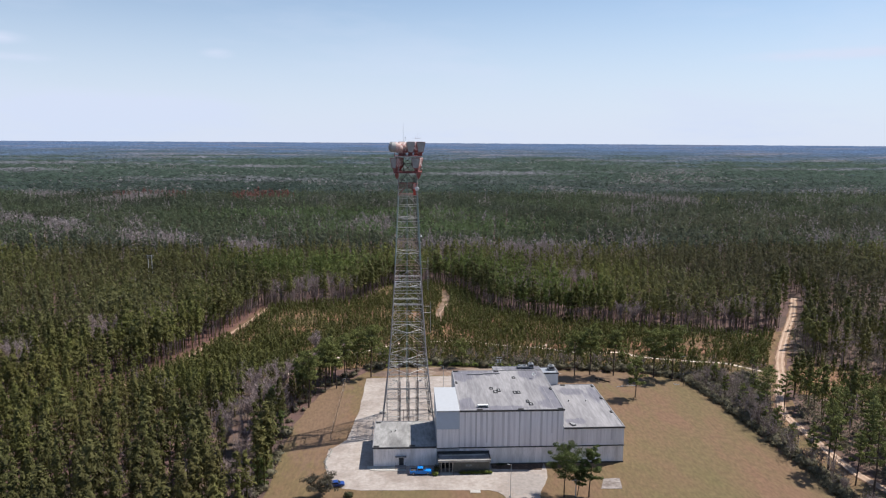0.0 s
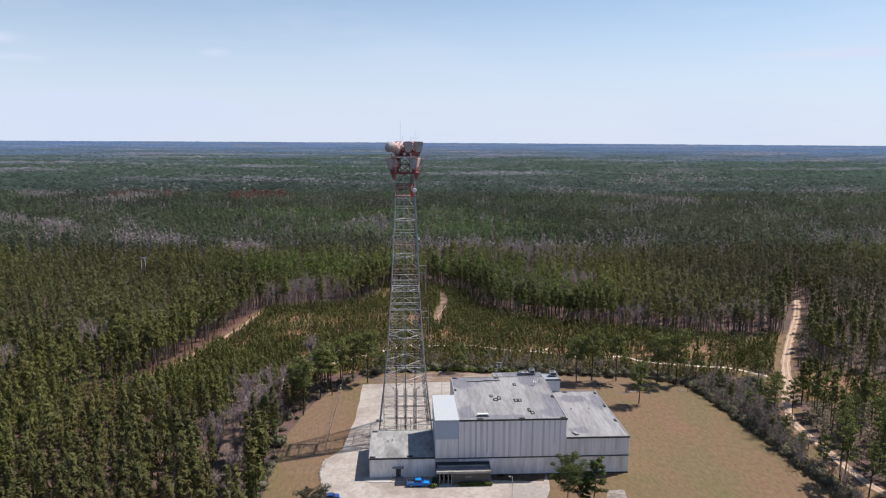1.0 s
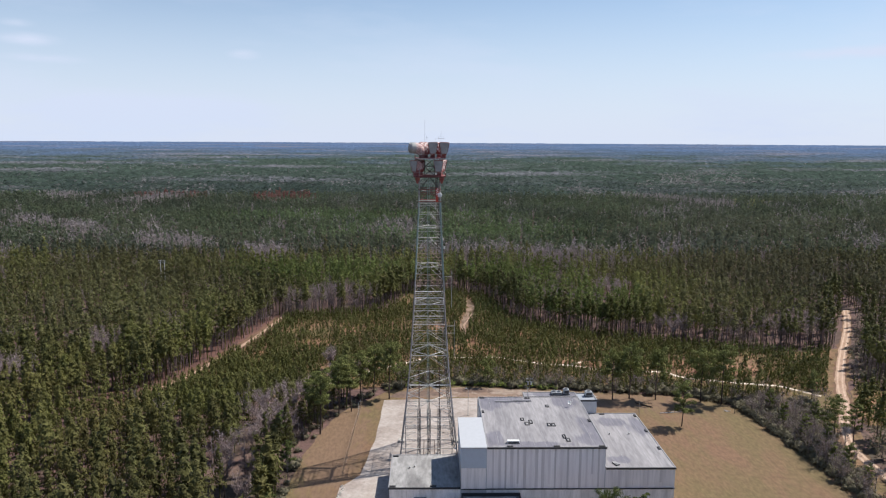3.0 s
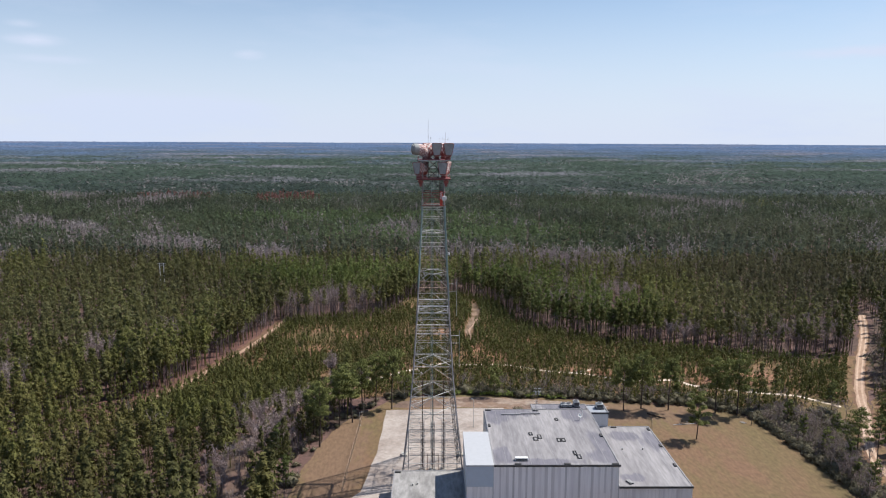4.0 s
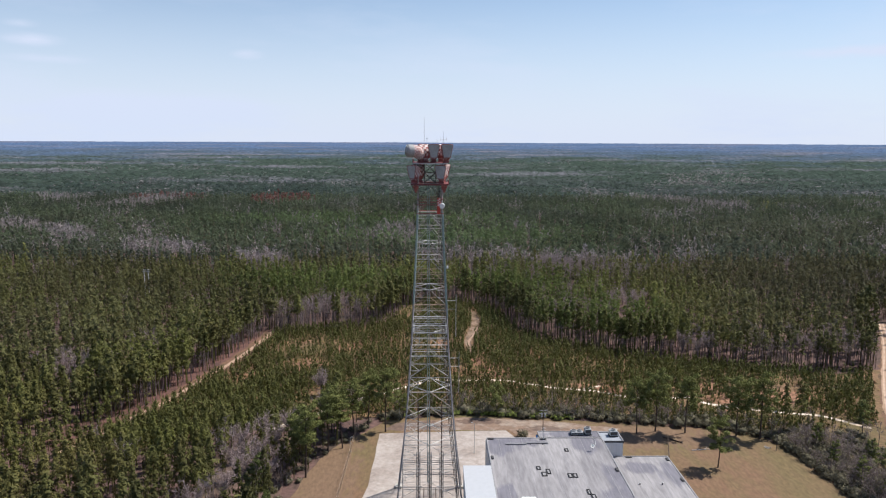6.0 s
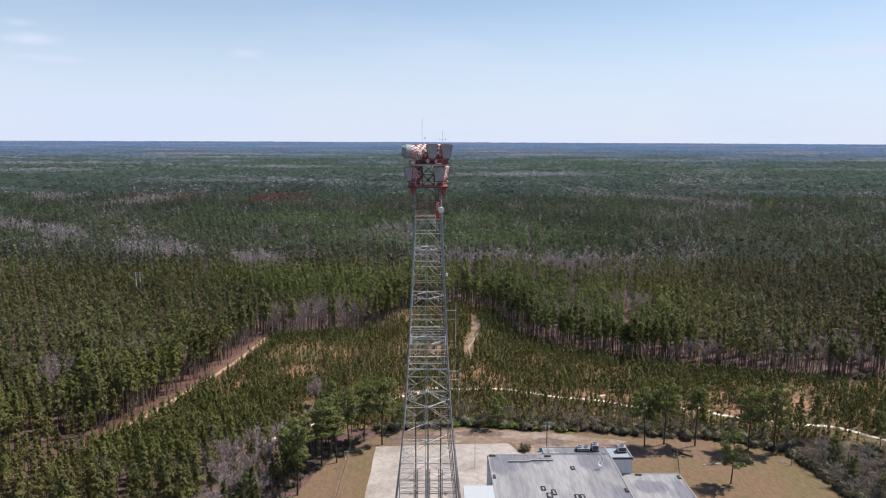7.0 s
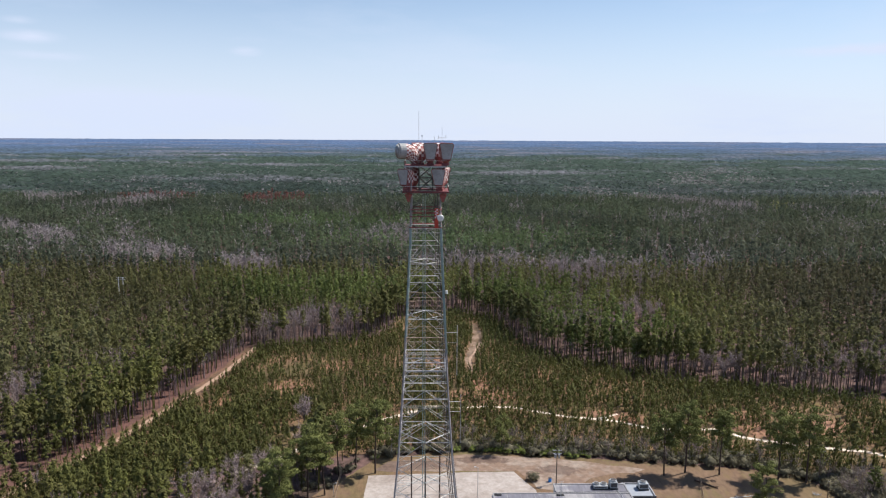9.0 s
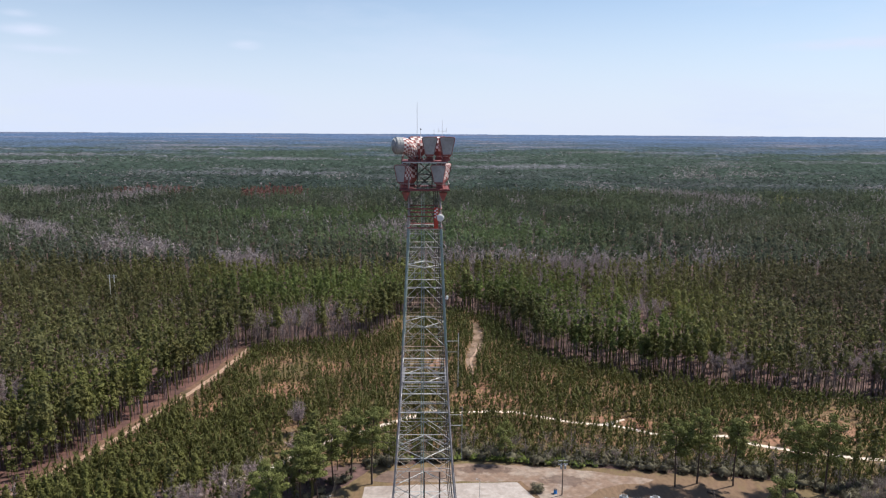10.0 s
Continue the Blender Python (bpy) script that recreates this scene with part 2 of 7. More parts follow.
M = {
    "forest_floor": mat("forest_floor", (0.112, 0.066, 0.059), 0.95, vary=0.5, scale=0.6, stain=(0.050, 0.040, 0.028), stain_scale=0.05),
    "lawn": mat("lawn", (0.164, 0.097, 0.060), 0.95, vary=0.28, scale=0.9, stain=(0.129, 0.101, 0.047), stain_scale=0.022, stain_at=(0.42, 0.62), stretch=(1.3, 0.5, 1), bump=0.04, bump_scale=3, spots=((-27, 218, 9, 40), (58, 249, 32, 10)), spot_colour=(0.165, 0.104, 0.069)),
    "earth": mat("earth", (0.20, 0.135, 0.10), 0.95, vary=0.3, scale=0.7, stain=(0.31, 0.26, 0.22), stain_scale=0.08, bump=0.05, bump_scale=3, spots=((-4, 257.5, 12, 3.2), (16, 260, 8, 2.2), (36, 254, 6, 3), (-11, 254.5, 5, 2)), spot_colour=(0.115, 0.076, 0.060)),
    "scrub": mat("scrub", (0.190, 0.112, 0.066), 0.95, vary=0.5, scale=0.9, stain=(0.105, 0.082, 0.036), stain_scale=0.03, stain_at=(0.46, 0.64), bump=0.2, bump_scale=1.2, spots=tuple(BARE_GRASS), spot_colour=(0.275, 0.142, 0.092)),
    "white_sand": mat("white_sand", (0.66, 0.56, 0.46), 0.95, vary=0.2, scale=1.2, stain=(0.42, 0.32, 0.24), stain_scale=0.15, bump=0.04, bump_scale=2),
    "scar": mat("scar", (0.255, 0.178, 0.135), 0.95, vary=0.5, scale=0.5, stain=(0.125, 0.082, 0.050), stain_scale=0.16, stain_at=(0.44, 0.6), bump=0.06, bump_scale=2),
    "litter": mat("litter", (0.128, 0.080, 0.068), 0.95, vary=0.45, scale=0.7, stain=(0.075, 0.056, 0.040), stain_scale=0.06, stain_at=(0.46, 0.64), bump=0.1, bump_scale=1.5),
    "pine_straw": mat("pine_straw", (0.120, 0.060, 0.050), 0.95, vary=0.4, scale=0.7, stain=(0.06, 0.036, 0.032), stain_scale=0.08, bump=0.05, bump_scale=2),
    "rut": mat("rut", (0.47, 0.345, 0.265), 0.95, vary=0.25, scale=1.0, stain=(0.34, 0.235, 0.17), stain_scale=0.12),
    "sand": mat("sand", (0.345, 0.235, 0.172), 0.95, vary=0.25, scale=1.2, stain=(0.25, 0.155, 0.10), stain_scale=0.09, bump=0.05, bump_scale=2),
    "verge": mat("verge", (0.15, 0.085, 0.055), 0.95, vary=0.35, scale=0.8, stain=(0.075, 0.055, 0.03), stain_scale=0.08, bump=0.05, bump_scale=2),
    "concrete": mat("concrete", (0.37, 0.325, 0.298), 0.9, vary=0.20, scale=1.0, stain=(0.25, 0.205, 0.18), stain_scale=0.09, stain_at=(0.46, 0.68), bump=0.01, bump_scale=6, spots=((32, 168, 6, 7), (-21, 216, 3, 14)), spot_colour=(0.27, 0.24, 0.225)),
    "kerb": mat("kerb", (0.42, 0.40, 0.37), 0.9, vary=0.15, scale=2.5, stain=(0.28, 0.26, 0.23), stain_scale=0.4),
    "kerb_dim": mat("sign_paint", (0.25, 0.28, 0.28), 0.7, vary=0.1),
    "earth_step": mat("old_concrete", (0.30, 0.262, 0.245), 0.9, vary=0.3, scale=1.5, stain=(0.17, 0.14, 0.125), stain_scale=0.35, stain_at=(0.45, 0.62)),
    "needles": mat("needles", (0.108, 0.113, 0.032), 0.75, vary=0.58, scale=0.22, island=0.22, stain=(0.114, 0.100, 0.036), stain_scale=0.018, stain_at=(0.45, 0.65), spec=0.2, thin=0.32, broad=0.25, stand=(0.080, 0.084, 0.032)),
    # aerial haze put into the colour: muted, bluish needles for the far pines
    "needles_far_hazed": mat("needles_far_hazed", (0.048, 0.071, 0.063), 0.8, vary=0.4, scale=0.05, island=0.2, stain=(0.058, 0.074, 0.066), stain_scale=0.006, stain_at=(0.45, 0.65), spec=0.2, thin=0.4, broad=0.30, stand=(0.048, 0.064, 0.056)),
    "needles_beyond": mat("needles_beyond", (0.158, 0.164, 0.054), 0.75, vary=0.52, scale=0.18, island=0.22, stain=(0.140, 0.132, 0.058), stain_scale=0.015, stain_at=(0.45, 0.65), spec=0.2, thin=0.48, broad=0.28, stand=(0.112, 0.110, 0.052), spots=((40, 425, 50, 34), (75, 365, 34, 34), (-60, 430, 60, 30), (250, 400, 95, 120, (0.092, 0.088, 0.052))), spot_colour=(0.138, 0.178, 0.054)),
    # some distance haze mixed into this colour, bluer than the nearer needles
    "needles_mid_hazed": mat("needles_mid_hazed", (0.092, 0.120, 0.070), 0.75, vary=0.48, scale=0.13, island=0.22, stain=(0.092, 0.102, 0.066), stain_scale=0.012, stain_at=(0.45, 0.65), spec=0.2, thin=0.48, broad=0.32, stand=(0.076, 0.090, 0.068), spots=((20, 600, 120, 45), (-60, 720, 160, 50), (380, 620, 190, 120, (0.094, 0.104, 0.066))), spot_colour=(0.116, 0.162, 0.072)),
    "needles_near": mat("needles_near", (0.140, 0.152, 0.048), 0.75, vary=0.35, scale=0.5, island=0.38, spec=0.2, thin=0.2),
    "needles_dark": mat("needles_dark", (0.098, 0.120, 0.040), 0.75, vary=0.25, scale=0.4, island=0.4, spec=0.2, thin=0.38),
    "needles_young": mat("needles_young", (0.106, 0.107, 0.034), 0.75, vary=0.4, scale=0.12, island=0.3, spec=0.2, thin=0.42, stand=(0.085, 0.100, 0.034)),
    "bark": mat("bark", (0.070, 0.050, 0.042), 0.95, vary=0.35, scale=1.5, bump=0.02, bump_scale=5),
    "bark_margin": mat("bark_margin", (0.140, 0.102, 0.104), 0.95, vary=0.35, scale=1.5, island=0.3),
    "bark_pale": mat("bark_pale", (0.15, 0.122, 0.118), 0.95, vary=0.3, scale=1.5),
    "bare_twig": mat("bare_twig", (0.235, 0.19, 0.19), 0.95, vary=0.3, scale=0.15, island=0.35, thin=0.3),
    "bare_yard": mat("bare_yard", (0.31, 0.245, 0.24), 0.95, vary=0.3, scale=0.4, island=0.35, thin=0.3),
    "straw": mat("straw", (0.255, 0.150, 0.088), 0.95, vary=0.4, scale=0.15, island=0.4, thin=0.3, stain=(0.20, 0.155, 0.06), stain_scale=0.05, stain_at=(0.45, 0.6)),
    "belt_twig": mat("belt_twig", (0.225, 0.182, 0.172), 0.95, vary=0.35, scale=0.15, island=0.35, thin=0.3),
    "bare_far": mat("bare_far", (0.275, 0.24, 0.238), 0.95, vary=0.3, scale=0.08, island=0.3, thin=0.3),
    "bare_distant": mat("bare_distant", (0.165, 0.152, 0.158), 0.95, vary=0.3, scale=0.03, island=0.2, thin=0.2),
    "red_buds": mat("red_buds", (0.165, 0.074, 0.064), 0.9, vary=0.3, scale=0.05, island=0.3, thin=0.3),
    "pale_buds": mat("pale_buds", (0.20, 0.20, 0.085), 0.9, vary=0.3, scale=0.05, island=0.3, thin=0.3),
    "shrub_leaf": mat("shrub_leaf", (0.168, 0.152, 0.100), 0.8, vary=0.4, scale=0.25, island=0.3, thin=0.35),
    "shrub_near": mat("shrub_near", (0.050, 0.054, 0.026), 0.8, vary=0.3, scale=0.5, island=0.45, thin=0.25),
    "round_leaf": mat("round_leaf", (0.092, 0.082, 0.060), 0.85, vary=0.3, scale=0.5, island=0.45, thin=0.25),
    "bed_soil": mat("bed_soil", (0.075, 0.048, 0.036), 0.95, vary=0.4, scale=1.5, stain=(0.14, 0.095, 0.065), stain_scale=0.5, bump=0.06, bump_scale=4),
    "hedge_leaf": mat("hedge_leaf", (0.135, 0.165, 0.035), 0.8, vary=0.3, scale=0.5, island=0.4, thin=0.25),
    "wall": mat("painted_wall", (0.50, 0.50, 0.52), 0.6, vary=0.10, scale=0.7, stain=(0.36, 0.355, 0.36), stain_scale=0.5, stretch=(1, 1, 0.08), stain_at=(0.5, 0.75)),
    "wall_panel": mat("wall_panel", (0.87, 0.83, 0.835), 0.55, vary=0.08, scale=1.1, stain=(0.66, 0.625, 0.63), stain_scale=1.1, stretch=(1, 1, 0.05), stain_at=(0.48, 0.74), per_object=0.04),
    "wall_clean": mat("wall_clean", (0.84, 0.80, 0.80), 0.55, vary=0.10, scale=1.1, stain=(0.62, 0.59, 0.59), stain_scale=0.8, stretch=(1, 1, 0.06), stain_at=(0.48, 0.75), per_object=0.04),
    "wall_low": mat("wall_low", (0.85, 0.81, 0.80), 0.6, vary=0.12, scale=1.1, stain=(0.60, 0.57, 0.55), stain_scale=0.6, stretch=(1, 1, 0.2), stain_at=(0.5, 0.75), per_object=0.04),
    "wall_stain": mat("wall_stain", (0.66, 0.62, 0.63), 0.7, vary=0.2, scale=0.6, stretch=(1, 1, 0.1), per_object=0.15),
    "new_metal": mat("new_metal", (0.46, 0.52, 0.60), 0.45, vary=0.05, scale=1.0),
    "new_roof": mat("new_roof", (0.41, 0.42, 0.445), 0.5, vary=0.05, scale=1.0),
    "roof": mat("roof_membrane", (0.282, 0.270, 0.278), 0.9, vary=0.26, scale=1.7, stretch=(1, 0.14, 1), stain=(0.165, 0.158, 0.170), stain_scale=0.09, stain_at=(0.46, 0.68), bump=0.01,
                spots=((16.6, 185.0, 3.0, 5.0), (17.5, 207.5, 4.5, 4.5), (23.0, 210.5, 7.0, 2.6), (40.8, 184.0, 3.6, 4.0), (41.6, 192.5, 2.4, 7.0), (38.8, 209.0, 3.6, 4.5), (26.0, 181.2, 8.0, 1.7), (35.5, 214.8, 9.0, 1.9), (52.0, 207.5, 4.5, 3.0), (58.0, 204.0, 2.5, 6.0), (48.0, 184.0, 4.0, 2.0)), spot_colour=(0.140, 0.136, 0.165)),
    "roof_pent": mat("roof_pent", (0.27, 0.29, 0.33), 0.8, vary=0.1, scale=0.9),
    "roof_dark": mat("roof_stain", (0.15, 0.145, 0.15), 0.9, vary=0.3, scale=0.9, stain=(0.25, 0.245, 0.25), stain_scale=0.3),
    "roof_edge": mat("roof_edge", (0.25, 0.245, 0.255), 0.8, vary=0.15, scale=1.5),
    "roof_low": mat("roof_low", (0.30, 0.292, 0.288), 0.9, vary=0.25, scale=1.3, stretch=(1, 0.35, 1), stain=(0.165, 0.16, 0.16), stain_scale=0.16, stain_at=(0.47, 0.66), bump=0.01),
    "seam": mat("seam", (0.24, 0.235, 0.25), 0.9, vary=0.2, scale=1),
    "trim_dark": mat("trim_dark", (0.045, 0.045, 0.048), 0.6, vary=0.2, scale=2),
    "tar": mat("tar", (0.022, 0.022, 0.024), 0.75, vary=0.2, scale=2),
    "door": mat("door_paint", (0.06, 0.06, 0.065), 0.5, vary=0.15, scale=2),
    "dark_brick": mat("dark_wall", (0.095, 0.095, 0.085), 0.8, vary=0.2, scale=2.0, stain=(0.13, 0.125, 0.11), stain_scale=0.5),
    "glass_dark": mat("dark_glass", (0.02, 0.022, 0.025), 0.08, vary=0, spec=0.5),
    "steel": mat("galvanised", (0.44, 0.43, 0.415), 0.6, metal=0.0, vary=0.3, scale=0.5, per_object=0.35),
    "steel_bright": mat("bright_steel", (0.62, 0.61, 0.60), 0.5, metal=0.0, vary=0.2, scale=0.8),
    "steel_leg": mat("leg_steel", (0.29, 0.272, 0.272), 0.6, metal=0.0, vary=0.3, scale=0.5),
    "steel_rust": mat("rusty_steel", (0.36, 0.27, 0.20), 0.7, metal=0.0, vary=0.35, scale=0.6, per_object=0.3),
    "steel_red": mat("red_steel", (0.205, 0.066, 0.064), 0.65, vary=0.35, scale=0.8, per_object=0.2),
    "steel_dark": mat("dark_steel", (0.075, 0.07, 0.07), 0.6, metal=0.3, vary=0.3, scale=0.8),
    "steel_green": mat("green_steel", (0.23, 0.295, 0.28), 0.6, metal=0.0, vary=0.25, scale=0.8),
    "grating": mat("grating", (0.20, 0.195, 0.20), 0.7, vary=0.3, scale=1.5),
    "cable": mat("cable_jacket", (0.085, 0.055, 0.045), 0.7, vary=0.3, scale=0.6),
    "unit_grey": mat("unit_grey", (0.34, 0.35, 0.36), 0.5, vary=0.12, scale=2),
    "white": mat("white_paint", (0.70, 0.70, 0.69), 0.5, vary=0.08, scale=2),
    "red_paint": mat("red_paint", (0.45, 0.055, 0.035), 0.5, vary=0.2, scale=2),
    "horn_red": mat("horn_red", (0.30, 0.092, 0.084), 0.65, vary=0.3, scale=0.8, stain=(0.16, 0.07, 0.06), stain_scale=0.5),
    "horn_white": mat("horn_white", (0.74, 0.67, 0.65), 0.65, vary=0.2, scale=0.8, stain=(0.42, 0.28, 0.24), stain_scale=0.6),
    "horn_face": mat("horn_face", (0.36, 0.36, 0.355), 0.7, vary=0.2, scale=1.0, stain=(0.22, 0.22, 0.215), stain_scale=0.5),
    "car_blue": mat("blue_car_paint", (0.006, 0.21, 0.66), 0.3, vary=0.05, spec=0.5),
    "car_navy": mat("navy_car_paint", (0.015, 0.05, 0.22), 0.3, vary=0.05, spec=0.5),
    "tyre": mat("tyre", (0.025, 0.025, 0.025), 0.85, vary=0.1),
    "pole_wood": mat("pole_wood", (0.15, 0.12, 0.10), 0.9, vary=0.3, scale=1.5, stretch=(1, 1, 0.1)),
    "pole_grey": mat("pole_grey", (0.42, 0.42, 0.42), 0.8, vary=0.15, scale=1.5),
}


def backdrop_material():
    """The wooded country far off: dark green nearer, haze painted blue-grey towards the skyline, with paler strips of
    fields and bare woods.
    """
    m = bpy.data.materials.new("distance")
    m.use_nodes = True
    n, l = m.node_tree.nodes, m.node_tree.links
    b = n["Principled BSDF"]
    b.inputs["Roughness"].default_value, b.inputs["Specular IOR Level"].default_value = 1.0, 0.0
    g = n.new("ShaderNodeNewGeometry")
    ln = n.new("ShaderNodeVectorMath")
    ln.operation = "LENGTH"
    l.new(g.outputs["Position"], ln.inputs[0])
    # base colour by distance from the origin, bluing as painted aerial haze
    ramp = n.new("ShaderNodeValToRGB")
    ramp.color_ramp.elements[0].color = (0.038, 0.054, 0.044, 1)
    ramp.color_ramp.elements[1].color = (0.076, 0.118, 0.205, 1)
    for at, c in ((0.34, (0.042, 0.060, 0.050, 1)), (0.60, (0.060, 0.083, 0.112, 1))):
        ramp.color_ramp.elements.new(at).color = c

    def rng_node(v, a, c, d, f):
        r = n.new("ShaderNodeMapRange")
        r.inputs["From Min"].default_value, r.inputs["From Max"].default_value, r.inputs["To Min"].default_value, r.inputs["To Max"].default_value = a, c, d, f
        l.new(v, r.inputs["Value"])
        return r.outputs["Result"]

    def fine(scale, detail, stretch):
        mp = n.new("ShaderNodeMapping")
        mp.inputs["Scale"].default_value = stretch
        l.new(g.outputs["Position"], mp.inputs["Vector"])
        t = n.new("ShaderNodeTexNoise")
        t.inputs["Scale"].default_value, t.inputs["Detail"].default_value, t.inputs["Roughness"].default_value = scale, detail, 0.65
        l.new(mp.outputs["Vector"], t.inputs["Vector"])
        return t.outputs["Fac"]

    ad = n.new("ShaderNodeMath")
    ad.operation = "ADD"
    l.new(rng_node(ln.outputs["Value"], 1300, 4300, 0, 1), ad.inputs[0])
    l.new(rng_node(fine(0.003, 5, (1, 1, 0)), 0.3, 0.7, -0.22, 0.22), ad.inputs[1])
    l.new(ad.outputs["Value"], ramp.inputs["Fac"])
    mx = n.new("ShaderNodeMix")
    mx.data_type = "RGBA"
    l.new(rng_node(fine(0.0036, 7, (0.42, 1.3, 0)), 0.51, 0.66, 0, 0.75), mx.inputs["Factor"])
    l.new(ramp.outputs["Color"], mx.inputs["A"])
    mx.inputs["B"].default_value = (0.150, 0.145, 0.172, 1)
    ml = n.new("ShaderNodeMix")
    ml.data_type, ml.blend_type = "RGBA", "MULTIPLY"
    ml.inputs["Factor"].default_value = 1.0
    cc = n.new("ShaderNodeCombineColor")
    v = rng_node(fine(0.085, 5, (1, 0.45, 0)), 0.3, 0.7, 0.45, 1.55)
    for k in ("Red", "Green", "Blue"):
        l.new(v, cc.inputs[k])
    l.new(mx.outputs["Result"], ml.inputs["A"])
    l.new(cc.outputs["Color"], ml.inputs["B"])
    l.new(ml.outputs["Result"], b.inputs["Base Color"])
    return m


M["distance"] = backdrop_material()


# ---- mesh helpers ----
def mesh_of(name, verts, faces, material, smooth=False):
    me = bpy.data.meshes.new(name)
    verts, faces = np.asarray(verts, np.float32), np.asarray(faces, np.int32)
    k = faces.shape[1]
    me.vertices.add(len(verts))
    me.vertices.foreach_set("co", verts.ravel())
    me.loops.add(faces.size)
    me.loops.foreach_set("vertex_index", faces.ravel())
    me.polygons.add(len(faces))
    me.polygons.foreach_set("loop_start", np.arange(0, faces.size, k, dtype=np.int32))
    me.materials.append(material)
    me.update(calc_edges=True)
    me.validate()
    if smooth:
        me.polygons.foreach_set("use_smooth", np.ones(len(faces), bool))
    return me


def part(name, bm, material, parent=None, label="", smooth=False):
    me = bpy.data.meshes.new(name)
    bmesh.ops.recalc_face_normals(bm, faces=bm.faces)
    if smooth:
        for f in bm.faces:
            f.smooth = True
    bm.to_mesh(me)
    bm.free()
    me.materials.append(material)
    ob = new(name, me)
    if parent:
        ob.parent = parent
    if label:
        ob["label"] = label
    return ob


def shared(name, me, parent, m=None, label=""):
    ob = new(name, me)
    ob.parent = parent
    if m is not None:
        ob.matrix_basis = m
    if label:
        ob["label"] = label
    return ob


def empty(name, m, label, category, group="", kind=""):
    ob = new(name)
    ob.matrix_basis = m
    return tagged(ob, label, category, group, kind)


def box(bm, x0, y0, z0, x1, y1, z1, bevel=0.0):
    r = bmesh.ops.create_cube(bm, size=1.0)
    bmesh.ops.scale(bm, vec=(x1 - x0, y1 - y0, z1 - z0), verts=r["verts"])
    bmesh.ops.translate(bm, vec=((x0 + x1) / 2, (y0 + y1) / 2, (z0 + z1) / 2), verts=r["verts"])
    if bevel:
        es = list({e for v in r["verts"] for e in v.link_edges})
        bmesh.ops.bevel(bm, geom=es, offset=bevel, segments=1, affect="EDGES")
    return bm


def boxes(*rows, bevel=0.0):
    bm = bmesh.new()
    for r in rows:
        box(bm, *r, bevel=bevel)
    return bm


def rod(bm, a, b, r=0.05, r2=None, sides=6, cap=True):
    a, b = Vector(a), Vector(b)
    d = b - a
    q = d.to_track_quat("Z", "Y").to_matrix().to_4x4()
    g = bmesh.ops.create_cone(bm, cap_ends=cap, segments=sides, radius1=r, radius2=r if r2 is None else r2, depth=d.length)
    bmesh.ops.transform(bm, matrix=Matrix.Translation((a + b) / 2) @ q, verts=g["verts"])
    return bm


def bar(bm, a, b, w=0.1, h=None):
    """A rolled section as a slim square bar."""
    return rod(bm, a, b, w * 0.707, sides=4)


def inside(px, py, poly):
    c = np.zeros(len(px), bool)
    n = len(poly)
    for i in range(n):
        (x1, y1), (x2, y2) = poly[i], poly[i - 1]
        hit = ((y1 > py) != (y2 > py)) & (px < (x2 - x1) * (py - y1) / (y2 - y1 + 1e-9) + x1)
        c ^= hit
    return c


def ragged(poly, step=3.0, amount=0.8, seed=0):
    """The outline cut fine, with an uneven edge."""
    out = []
    for i in range(len(poly)):
        a, b = Vector((*poly[i], 0)), Vector((*poly[(i + 1) % len(poly)], 0))
        k = max(1, int((b - a).length / step))
        nrm = Vector((-(b - a).y, (b - a).x, 0)).normalized()
        for j in range(k):
            p = a.lerp(b, j / k)
            out.append(p + nrm * amount * noise.noise(Vector((p.x * 0.13, p.y * 0.13, seed * 7.3))) * 1.6 + nrm * amount * 0.5 * noise.noise(Vector((p.x * 0.6, p.y * 0.6, seed))))
    return out


def sheet(name, poly, z, material, label, category, step=3.0, amount=0.8, seed=0, thick=0.25):
    """A flat layer of ground cover with a ragged edge and sides that go down into the ground."""
    pts = ragged(poly, step, amount, seed) if amount else [Vector((*p, 0)) for p in poly]
    bm = bmesh.new()
    top = [bm.verts.new((p.x, p.y, z)) for p in pts]
    low = [bm.verts.new((p.x, p.y, z - thick)) for p in pts]
    for i in range(len(pts)):
        bm.faces.new((top[i], top[i - 1], low[i - 1], low[i]))
    for tri in mathutils.geometry.tessellate_polygon([pts]):
        bm.faces.new([top[k] for k in tri])
    return tagged(part(name, bm, material), label, category, kind="structure")


